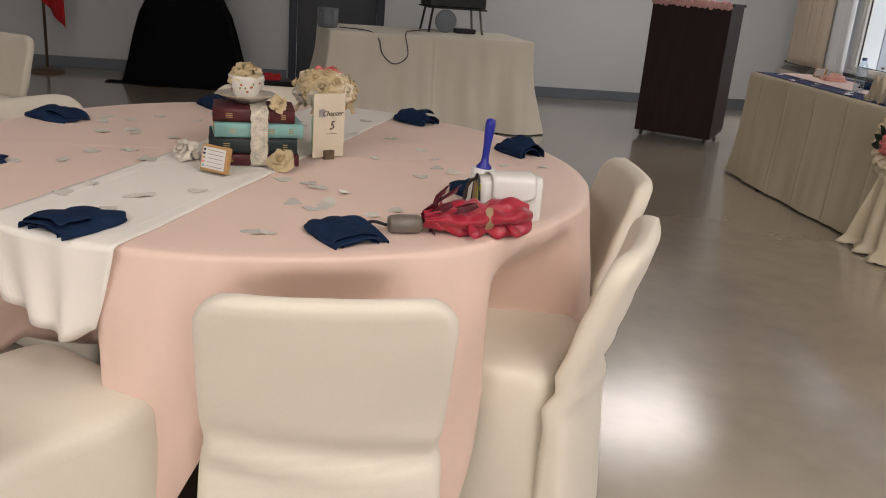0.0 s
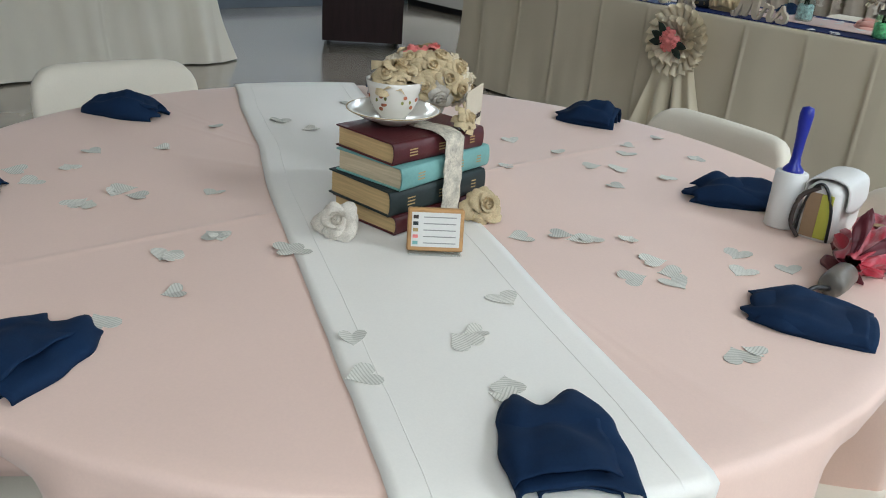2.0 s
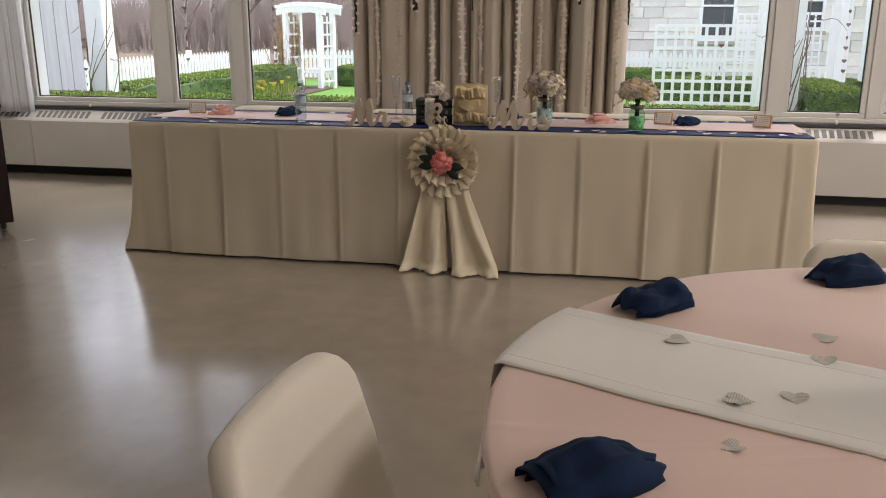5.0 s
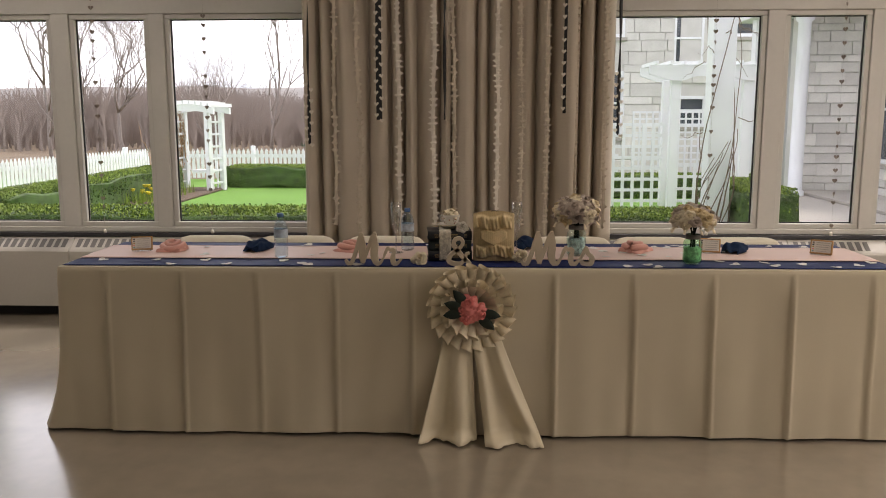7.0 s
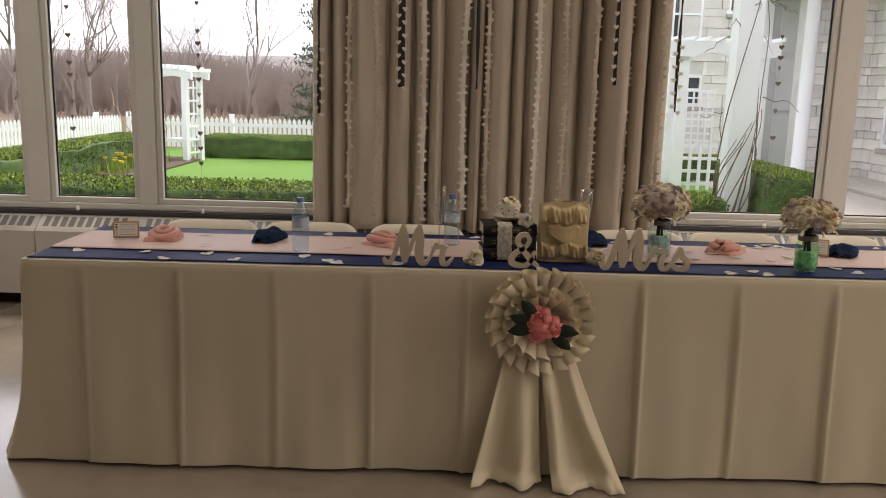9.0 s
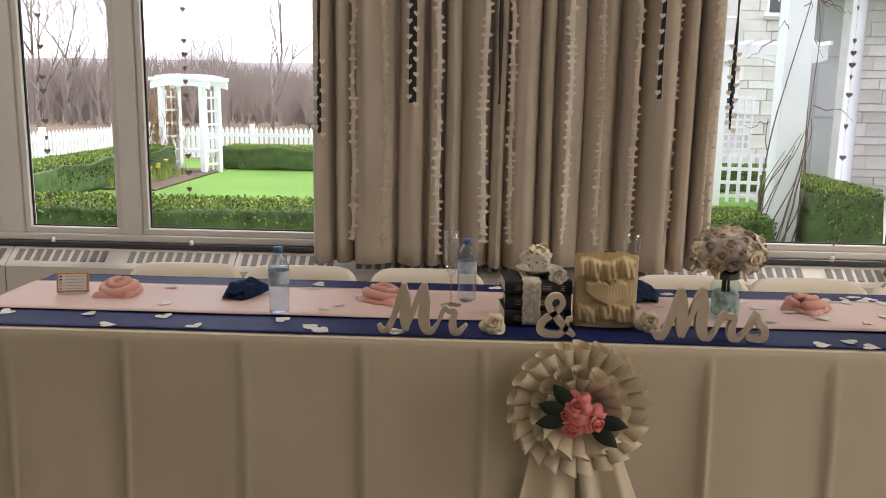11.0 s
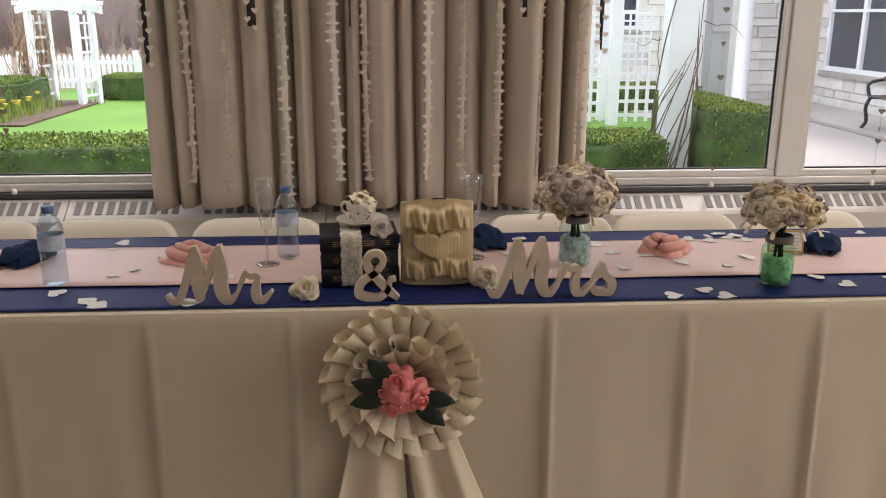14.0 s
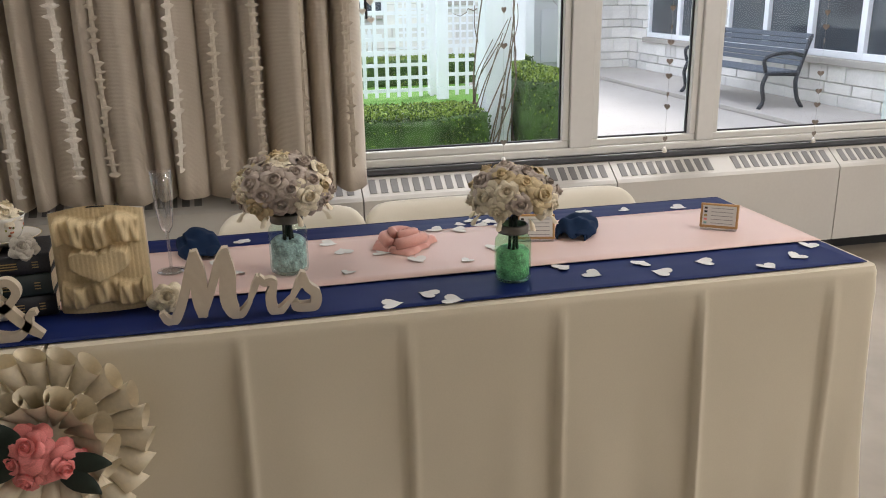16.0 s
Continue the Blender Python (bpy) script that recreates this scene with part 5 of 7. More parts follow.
sign("Mr", 5.545, 4.030, 0.150, 1.02, "wooden script letters reading Mr on the head table")
sign("&", 5.100, 4.030, 0.122, 1.10, "wooden ampersand sign between Mr and Mrs")
sign("Mrs", 4.768, 4.040, 0.155, 1.02, "wooden script letters reading Mrs on the head table")

hs = thing("book_stack", pose(4.215, 5.095, HZB, 0, 0, -86), "stack of dark hardback books tied with lace on the head table", "books")
book(hs, 0.200, 0.145, 0.046, 0.0, "black_book", "pages_pale", 2.0)
book(hs, 0.196, 0.142, 0.046, 0.0465, "dark_green", "pages_pale", -2.0, (0.004, 0))
book(hs, 0.200, 0.145, 0.042, 0.093, "black_book", "pages_pale", 1.0)
lace_band(hs, -0.02, 0.054, -0.080, 0.1355, 0.076, M["lace"])
text_part(hs, "WITH", 0.014, pose(-0.075, -0.0765, 0.022, 90, 0, 0), M["gold"])
teacup(pose(4.235, 5.085, HZB + 0.1365, 0, 0, 60), "paper", "white china teacup and saucer with a paper rose on dark books")
paper_rose(pose(4.140, 5.030, HZB + 0.1365, 0, 0, 235), "paper_pale", 0.030, "small paper rose on the dark books", 1)
paper_rose(pose(4.055, 5.218, HZB, 0, 0, 235), "paper", 0.041, "cream paper rose on the blue runner", 3)
paper_rose(pose(4.120, 4.764, HZB, 0, 0, 235), "paper", 0.041, "cream paper rose beside the letters", 3)

# folded book sculpture: two covers spread, pages folded into raised shapes
fb = thing("folded_book", pose(4.135, 4.890, HZB, 0, 0, -90), "upright book with pages folded into raised letter shapes and a heart", "book sculpture")
part("cover", box_bm(-0.094, 0.094, 0.030, 0.034, 0.0, 0.215, 0.002, 1), M["mdf"], fb)
pg = []
nu, nv = 61, 72
for i in range(nu):
    s = i / (nu - 1) * 2 - 1
    for k in range(nv):
        z = k / (nv - 1) * 0.215
        arch = 0.026 * (1 - s * s) ** 0.5
        h = 0.0
        for zc, hw in ((0.172, 0.026), (0.045, 0.026)):
            d = abs(z - zc - 0.006 * math.sin(s * 5 + zc * 30)) / hw
            if d < 1 and abs(s) < 0.88:
                h = max(h, 0.034 * math.sqrt(1 - d ** 6) * (0.70 + 0.22 * math.tanh(6 * math.sin(s * 13 + zc * 40)) + 0.10 * math.sin(s * 31 + z * 90)))
        hx, hz = s * 1.5, (z - 0.108) / 0.034
        if (hx * hx + (hz + 0.1) ** 2 - 0.8) ** 3 - hx * hx * (hz + 0.1) ** 3 < 0 and abs(s) < 0.62:
            h = 0.036 * (1 - 0.30 * abs(s))
        ridge = 0.0007 * math.sin(i * 2.1)
        pg.append((s * 0.092, 0.026 - arch * 0.8 - h + ridge, z + 0.016 * (1 - s * s) * max(0.0, z / 0.215 - 0.8) * 5))
piece("page_block", pg, grid_faces(nu, nv), M["folded_page"], fb)
top = [(s * 0.092, y, 0.2155 + 0.006 * (1 - s * s)) for s in np.linspace(-1, 1, 21) for y in (0.030, 0.026 - 0.0208 * math.sqrt(max(0, 1 - s * s)))]
piece("page_tops", top, grid_faces(21, 2), M["paper_pale"], fb)
piece("ribbon_mark", *tube(smooth_path([(-0.03, 0.02, 0.223), (0.0, 0.0, 0.230), (0.03, 0.012, 0.226), (0.05, 0.025, 0.222)], 5), 0.0016, 5), M["black_ribbon"], fb)

mason_jar(pose(4.292, 4.500, HZP, 0, 0, 40) @ Matrix.Diagonal((1.22, 1.22, 1.08, 1)), "glass_aqua", "aqua_beads", ["paper", "paper_lilac", "paper_yellow", "paper_lilac"], 0.093, 0.185, 42,
          "aqua glass jar with a dome of lilac and cream paper roses", False, 5)
mason_jar(pose(4.105, 4.008, HZB, 0, 0, 80) @ Matrix.Diagonal((1.12, 1.12, 0.99, 1)), "glass_green", "green_beads", ["paper", "paper_lilac", "paper_yellow"], 0.090, 0.200, 26,
          "green glass jar with lilac and cream paper roses", False, 9)


def bottle(m):
    t = thing("water_bottle", m, "clear plastic water bottle with a pale blue label", "bottle", "water bottles on the head table")
    prof = [(0.0, 0.004), (0.022, 0.0), (0.030, 0.005)]
    for k in range(9):
        z = 0.012 + k * 0.0085
        prof += [(0.0315, z), (0.0295, z + 0.0042)]
    prof += [(0.0318, 0.092), (0.0318, 0.135), (0.0305, 0.148), (0.024, 0.168), (0.014, 0.184), (0.0125, 0.188), (0.0125, 0.198)]
    piece("bottle", *lathe(prof, 28), M["pet"], t)
    piece("label", *lathe([(0.0322, 0.094), (0.0322, 0.133)], 28), M["bottle_label"], t)
    piece("cap", *lathe([(0.0142, 0.188), (0.0146, 0.190), (0.0146, 0.203), (0.013, 0.205), (0.0, 0.205)], 22), M["bottle_cap"], t)
    return t


b1 = bottle(pose(4.190, 5.872, HZP))
copy_thing(b1, pose(4.412, 5.303, HZP, 0, 0, 70))


def flute(m):
    t = thing("champagne_flute", m, "clear glass champagne flute", "glass", "champagne flutes")
    piece("foot", *lathe([(0.0, 0.0), (0.033, 0.0), (0.034, 0.0012), (0.020, 0.003), (0.006, 0.008), (0.0, 0.009)], 28), M["glass_clear"], t)
    piece("stem", *lathe([(0.004, 0.007), (0.0034, 0.05), (0.0036, 0.085), (0.006, 0.096)], 14), M["glass_clear"], t)
    piece("bowl", *lathe([(0.0, 0.094), (0.006, 0.096), (0.014, 0.110), (0.0205, 0.150), (0.0235, 0.200), (0.0245, 0.243), (0.0238, 0.2435)], 28), M["glass_clear"], t)
    return t


f1 = flute(pose(4.340, 5.352, HZP))
copy_thing(f1, pose(4.372, 4.776, HZP))


def rolled_napkin(m):
    t = thing("napkin", m, "rose pink cloth napkin rolled into a rosette", "napkin", "pink napkins on the head table")
    v, f = rose_chunk(0.075, 4, 3, 0.62)
    ob = piece("rosette_folds", v, f, M["napkin_pink"], t)
    ob.modifiers.new("thickness", "SOLIDIFY").thickness = 0.003
    for rx, ry, zz, tr in ((0.060, 0.046, 0.018, 0.016), (0.036, 0.027, 0.034, 0.012)):
        ring = [(rx * math.cos(a) + 0.004 * math.sin(3 * a), ry * math.sin(a), zz + 0.006 * math.sin(a * 1.5)) for a in np.linspace(0.3, 6.2, 26)]
        piece("rolled_edge", *tube(ring, tr, 8), M["napkin_pink"], t)
    v, f = pillow(0.15, 0.125, 0.022, 2.2, 0.1)
    piece("under_fold", *flip_up((v, f)), M["napkin_pink"], t)
    return t


p0 = rolled_napkin(pose(4.385, 6.452, HZP))
for x, y, a in ((4.395, 5.572, 60), (4.420, 4.203, 140)):
    copy_thing(p0, pose(x, y, HZP, 0, 0, a))
for k, (x, y, a) in enumerate(((4.405, 6.040, 75), (4.515, 4.718, 100), (4.405, 3.735, 60))):
    napkin(pose(x, y, HZP, 0, 0, a), "navy", 3.1 + k * 2.3, (0.10, 0.155, 0.052), 0.2, "navy blue cloth napkin in a loose fold on the head table", "navy napkins on the head table")
for x, y, a in ((4.355, 6.595, -75), (4.322, 3.358, -125), (4.362, 3.862, -105)):
    framed_card(pose(x, y, HZP, 0, 0, a), 0.098, 0.066, "wood", "small wooden framed card on the pink runner")

HEAD_HEARTS_FRONT = [(4.02, 5.707), (4.029, 5.493), (4.019, 4.302), (4.06, 4.217), (4.009, 4.172), (4.15, 3.868), (4.082, 3.820), (4.053, 3.663), (4.094, 3.531), (4.127, 3.677), (4.021, 3.404), (4.071, 3.296),
                     (4.138, 3.21), (4.123, 6.69), (4.129, 6.441), (4.122, 6.205), (4.029, 6.08), (4.127, 5.853), (4.062, 5.758), (4.03, 5.719), (4.041, 5.501), (4.02, 6.33)]
HEAD_HEARTS_MID = [(4.519, 4.033), (4.371, 4.265), (4.411, 4.361), (4.489, 4.388), (4.289, 4.19), (4.538, 4.088), (4.239, 4.371), (4.49, 4.472), (4.514, 5.835), (4.302, 5.709), (4.253, 5.748), (4.519, 3.904),
                   (4.402, 4.676), (4.481, 6.32), (4.25, 4.08), (4.33, 3.98), (4.22, 5.44), (4.43, 5.66), (4.26, 6.25), (4.31, 4.62)]
HEAD_HEARTS_BACK = [(4.584, 4.008), (4.618, 3.967), (4.564, 3.958), (4.597, 3.92), (4.583, 3.333), (4.586, 4.613), (4.60, 3.50), (4.62, 3.62), (4.60, 5.83), (4.62, 5.2), (4.595, 4.60)]
scatter_hearts(HEAD_HEARTS_FRONT, HZB - 0.001, WHITE_HEARTS[:1], "white paper heart on the blue runner", "scattered white hearts", 3)
scatter_hearts(HEAD_HEARTS_MID, HZP - 0.001, WHITE_HEARTS, "white paper heart on the pink runner", "scattered white hearts", 4)
scatter_hearts(HEAD_HEARTS_BACK, HZB - 0.001, WHITE_HEARTS, "white paper heart on the blue runner", "scattered white hearts", 5)

# wreath of paper cones on the table front, with two hanging swags
wr = thing("paper_wreath", pose(3.945, 4.986, 0.600, 0, -90, 0), "round wreath of rolled paper cones with coral roses and dark leaves", "wreath")


def cone_mesh(length, r):
    v, n = [], 14
    for i in range(n + 1):
        a = 2 * math.pi * i / n * 1.04
        for t in (0.0, 0.35, 0.7, 1.0):
            tip = 0.26 * math.cos(a / 2) ** 2 if t == 1.0 else 0
            v.append((length * (t * 0.86 + tip * 0.55), r * (0.10 + 0.9 * t) * math.cos(a), r * (0.10 + 0.9 * t) * math.sin(a) * 0.8))
    return mesh_of("paper_cone", v, grid_faces(n + 1, 4), M["paper"])


for count, r0, ln, rr, lift, tilt in ((23, 0.069, 0.130, 0.0265, 0.018, 17), (16, 0.032, 0.116, 0.0300, 0.030, 35)):
    me = cone_mesh(ln, rr)
    for k in range(count):
        a = 360 * k / count + 4 * wob(k, ln, 0)
        o = new("paper_cone", me)
        o.parent = wr
        o.matrix_basis = pose(0, 0, lift, 0, 0, a) @ pose(r0, 0, 0, 40 * wob(k, 2, ln), -tilt, 0)
piece("backing", *lathe([(0.0, 0.0), (0.10, 0.0), (0.10, 0.012), (0.0, 0.012)], 24), M["paper"], wr)
for k, (a, d, rr, key) in enumerate(((20, 0.034, 0.048, "rose_pink"), (140, 0.032, 0.044, "rose_pink"), (255, 0.036, 0.048, "rose_pink"), (80, 0.038, 0.036, "rose_pink"))):
    rose_part(wr, key, k, (d * math.cos(radians(a)), d * math.sin(radians(a)), 0.106), (0.5 * math.cos(radians(a)), 0.5 * math.sin(radians(a)), 1), rr, "silk_rose")
for a in (72, 40, 98, 232, 262):
    v = []
    for i in range(7):
        t = i / 6
        w = 0.019 * math.sin(math.pi * min(1, t * 0.92 + 0.08)) ** 0.8
        v += [(0.035 + t * 0.088, -w * 1.15, 0.112 + 0.004 * t), (0.035 + t * 0.088, 0, 0.119 + 0.004 * t), (0.035 + t * 0.088, w * 1.15, 0.112 + 0.004 * t)]
    piece("silk_leaf", v, grid_faces(7, 3), M["leaf_dark"], wr, m=pose(0, 0, 0, 0, 0, a))


def swag(y_top, y_bot, w_top, w_bot, seed):
    nu, nv = 40, 30
    v = []
    for i in range(nu):
        s = i / (nu - 1) * 2 - 1
        for k in range(nv):
            t = k / (nv - 1)
            w = w_top + (w_bot - w_top) * t ** 1.2
            y = y_top + (y_bot - y_top) * t + s * w / 2
            z = 0.47 - t * 0.462
            puddle = max(0.0, t - 0.9) * 10
            x = 3.930 - 0.012 * t - (0.010 + 0.050 * t) * (0.5 + 0.5 * math.cos(s * 4.6 + seed + 1.1 * t + 1.2 * wob(s * 1.5, t * 1.5, seed))) - (0.06 if seed < 1 else 0.10) * puddle * (0.6 + 0.4 * wob(s * 3, seed, 0))
            v.append((x, y, max(0.006, z + 0.016 * puddle * abs(wob(s * 4, seed, 2)))))
    return v, grid_faces(nu, nv)


for yt, yb, seed, lab in ((5.045, 5.090, 0.4, "ivory cloth swag hanging from the wreath to the floor"), (4.925, 4.800, 2.1, "ivory cloth swag trailing on the floor below the wreath")):
    ob = piece("cloth_swag", *swag(yt, yb, 0.125, 0.255, seed), M["swag"])
    ob.modifiers.new("thickness", "SOLIDIFY").thickness = 0.003
    tagged(ob, lab, "drape")

# ---- curtains and garlands ----
def curtain(name, y0, y1, z0, z1, x, folds, amp, mat, label, seed):
    """Heavy cloth in broad flat pleats of uneven width with narrow deep grooves between them."""
    rnd = random.Random(int(seed * 7))
    widths = [rnd.uniform(0.45, 1.7) for _ in range(folds)]
    edges = np.concatenate(([0.0], np.cumsum(widths))) / sum(widths)
    across, nv = 16, 26
    v = []
    for p in range(folds):
        deep, lean = amp * rnd.uniform(0.75, 1.5), rnd.uniform(-0.5, 0.5)
        for i in range(across):
            f = (i / across) ** 1.0
            q = 2 * f - 1
            for k in range(nv):
                t = k / (nv - 1)
                s = edges[p] + (edges[p + 1] - edges[p]) * f
                gather = 0.75 + 0.25 * t + 0.12 * wob(p * 2.3 + seed, t * 1.5, 0)
                out = (1 - abs(q) ** 4) * deep * gather + lean * deep * 0.7 * q * (1 - abs(q) ** 3) + 0.006 * wob(s * 30, t * 2, seed)
                y = y0 + (y1 - y0) * s + 0.014 * wob(p * 1.7, t * 1.6, seed + 4) - 0.012 * q * (1 - abs(q)) * 2
                v.append((x + amp - 1.6 * out, y, z0 + (z1 - z0) * t - (0.012 * wob(s * 9, seed, 2) if k == 0 else 0)))
    nu = folds * across
    ob = piece(name, v, grid_faces(nu, nv), mat)
    ob.modifiers.new("thickness", "SOLIDIFY").thickness = 0.003
    return tagged(ob, label, "curtain")


curtain("curtain", 4.06, 6.13, 0.555, 2.99, 6.02, 16, 0.090, M["curtain"], "taupe linen curtain in deep upright folds over the window pier", 1.0)
curtain("curtain", 9.35, 10.05, 0.60, 2.99, 6.03, 8, 0.035, M["curtain"], "taupe linen curtain drawn to the corner", 5.0)
curtain("curtain", 9.02, 9.34, 0.55, 2.99, 6.07, 4, 0.022, M["sheer"], "white sheer curtain beside the window", 7.0)
rail = thing("curtain_rail", pose(5.99, 5.1, 3.0), "plain curtain rail under the ceiling", "curtain rail")
part("rail", box_bm(-0.11, 0.06, -1.1, 1.1, -0.012, 0.048, 0.004), M["frame"], rail)
copy_thing(rail, pose(6.06, 9.55, 3.0))


def lace_streamer(y, z0, z1, mat, seed, width=0.030):
    """A paper strip with rows of cut points along both edges, hanging and slightly twisted."""
    t = thing("paper_streamer", pose(5.925, y, 0), "ragged paper streamer hanging in front of the curtain", "garland", "paper streamers")
    rnd = random.Random(int(seed * 10) + 3)
    zs, side, v = z1, 0, []
    while zs > z0:
        step = rnd.uniform(0.026, 0.052)
        side = 1 - side if rnd.random() < 0.6 else side
        both = rnd.random() < 0.35
        leaf = rnd.uniform(0.22, 0.42)
        for f, bite in ((0.0, 0.03), (0.42, 0.06), (0.58, 0.62), (0.70, 1.0), (0.82, 0.72), (0.94, 0.10)):
            z = zs - f * step
            tw = 1.0 * wob(z * 2.1, seed, 0) + 0.45 * wob(z * 6, seed, 1) + (1.6 * max(0.0, 0.22 - (z - z0)) / 0.22) * wob(z * 9, seed, 4)
            sway = 0.020 * wob(z * 1.1, seed, 5) + 0.005 * wob(z * 7, seed, 6)
            off = 0.014 * wob(z, seed, 9)
            core = 0.20 + 0.05 * wob(z * 12, seed, 2)
            a, b = -width * (core + leaf * bite * (both or side)), width * (core + leaf * bite * (both or not side))
            v += [(off + a * math.sin(tw) - 0.004 * bite, sway + a * math.cos(tw), z + 0.004 * bite), (off - 0.003, sway, z), (off + b * math.sin(tw) - 0.004 * bite, sway + b * math.cos(tw), z + 0.004 * bite)]
        zs -= step
    n = len(v) // 3
    piece("strip", v, grid_faces(n, 3), mat, t, smooth=False)
    return t


for k, (y, zb, bright) in enumerate(((5.90, 0.70, 0), (5.745, 0.69, 0), (5.475, 0.65, 1), (5.245, 0.72, 1), (5.115, 0.71, 0), (4.845, 0.70, 1), (4.685, 0.71, 0), (4.515, 0.72, 0), (4.335, 0.72, 0), (4.145, 0.69, 0))):
    lace_streamer(y, zb, 2.987, M["streamer_white" if bright else "streamer"], k * 3.7, 0.060 if bright else 0.050)
BIG_HEART = heart_mesh("heart_board", M["streamer_white"], 0.135, 0.0)
for y in (5.215, 4.735):
    bh = thing("paper_heart", pose(5.905, y, 2.735), "large pale paper heart pinned high on the curtain", "paper heart", "large paper hearts")
    hb = new("heart_board", BIG_HEART)
    hb.parent = bh
    hb.matrix_basis = pose(0, 0, 0, 90, 0, -90)
SMALL_HEART = heart_mesh("paper_heart", M["streamer_white"], 0.016, 0.0)
DARK_HEART = heart_mesh("paper_heart", M["heart_dark"], 0.018, 0.0)
UPRIGHT = pose(0, 0, 0, 90, 0, -90)


def heart_ribbon(y, z0, x=5.915, plain=False, seed=0.0, hearts=True):
    t = thing("heart_ribbon", pose(x, y, 0), "black ribbon garland set with small pale hearts", "garland", "black heart ribbons")
    v, n = [], int((2.987 - z0) / 0.02)
    for i in range(n):
        z = 2.987 - i * 0.02
        w = (0.011 if plain else 0.019) * (0.35 + 0.65 * abs(math.cos(z * 5.5 + seed)) if plain else 1.0)
        s = 0.010 * wob(z * 1.5, seed, 3)
        v += [(0, s - w, z), (-0.003, s, z), (0, s + w, z)]
    piece("ribbon", v, grid_faces(n, 3), M["black_ribbon"], t, smooth=False)
    k = 0
    z = z0 + 0.02
    while z < 2.95:
        if not plain or (hearts and (z - z0) % 0.9 < 0.42):
            o = new("paper_heart", SMALL_HEART)
            o.parent = t
            o.matrix_basis = pose(-0.006, 0.017 * (1 if k % 2 else -1) + 0.010 * wob(z * 1.5, seed, 3), z) @ UPRIGHT
        k += 1
        z += 0.036
    return t


heart_ribbon(5.605, 1.36, seed=1)
heart_ribbon(4.395, 1.40, seed=2)
heart_ribbon(5.180, 1.36, plain=True, x=5.925, seed=3, hearts=False)
heart_ribbon(4.060, 1.26, plain=True, x=5.90, seed=4)
heart_ribbon(6.075, 1.20, plain=True, x=5.95, seed=5)


def heart_string(y, z0, z1, seed):
    t = thing("heart_string", pose(6.185, y, 0), "fine thread with small paper hearts hanging before the window", "garland", "window heart strings")
    piece("thread", *tube([(0, 0, z0), (0, 0, z1)], 0.0006, 4), M["thread"], t)
    rnd = random.Random(seed)
    z = z1 - 0.05
    while z > z0 + 0.02:
        o = new("paper_heart", DARK_HEART)
        o.parent = t
        o.matrix_basis = pose(0, 0, z, 0, 0, rnd.uniform(-70, 70)) @ UPRIGHT
        z -= rnd.choice((0.06, 0.07, 0.09, 0.16))
    piece("sill_tab", *moved(lathe([(0.0, 0.0), (0.011, 0.0), (0.013, 0.012), (0.007, 0.026), (0.0, 0.028)], 12), pose(0, 0, z0 - 0.005)), M["china"], t)
    return t


for k, y in enumerate((8.55, 7.60, 6.83, 3.385, 2.54, 1.69)):
    heart_string(y, 0.600, 2.92, k)

# ---- far end of the hall ----
dr = new("door_1")
structure(dr, "dark grey door in a dark steel frame", "door")
part("door_frame", box_bm(DX0 - 0.06, DX0 + 0.02, FARY - 0.03, FARY + 0.12, 0, DH + 0.06, 0.004), M["door_frame"], dr)
part("door_frame", box_bm(DX1 - 0.02, DX1 + 0.06, FARY - 0.03, FARY + 0.12, 0, DH + 0.06, 0.004), M["door_frame"], dr)
part("door_head", box_bm(DX0 + 0.02, DX1 - 0.02, FARY - 0.03, FARY + 0.12, DH - 0.02, DH + 0.06, 0.004), M["door_frame"], dr)
leaf = part("door_leaf", box_bm(DX0 + 0.022, DX1 - 0.022, FARY + 0.03, FARY + 0.075, 0.008, DH - 0.024, 0.004), M["door"], dr)
part("push_bar", box_bm(DX0 + 0.12, DX1 - 0.12, FARY - 0.02, FARY + 0.028, 0.98, 1.04, 0.01), M["zinc"], leaf)

LA = -34.6
lec = thing("lectern", pose(4.175, 8.345, 0, 0, 0, LA), "dark cherry laminate lectern on casters", "lectern")
part("front_panel", box_bm(-0.33, 0.33, -0.33, -0.305, 0.055, 1.16, 0.004), M["lectern"], lec)
for sx in (-1, 1):
    part("side_panel", box_bm(min(sx * 0.33, sx * 0.305), max(sx * 0.33, sx * 0.305), -0.304, 0.33, 0.055, 1.16, 0.004), M["lectern"], lec)
part("base_board", box_bm(-0.304, 0.304, -0.304, 0.32, 0.06, 0.085), M["lectern"], lec)
part("top", box_bm(-0.345, 0.345, -0.345, 0.33, 1.162, 1.187, 0.005), M["lectern"], lec)
for sx in (-1, 1):
    for sy in (-1, 1):
        piece("caster", *moved(lathe([(0.0, -0.014), (0.022, -0.013), (0.0245, 0.0), (0.022, 0.013), (0.0, 0.014)], 16), pose(sx * 0.28, sy * 0.27, 0.0255, 0, 90, 0)), M["black_plastic"], lec)
gar = thing("pompom_garland", lec.matrix_basis @ pose(0, 0, 0), "dusty pink tissue flower garland on the lectern", "garland")
for k in range(14):
    s = (k / 13 - 0.5) * 0.60
    rose_part(gar, "pompom", k % 4, (s, -0.30 - 0.025 * wob(k, 0, 0) - 0.06, 1.175 + 0.03 * wob(k, 3, 1)), (0.2 * math.sin(k * 2), -1, 0.5), 0.042, "tissue_flower")

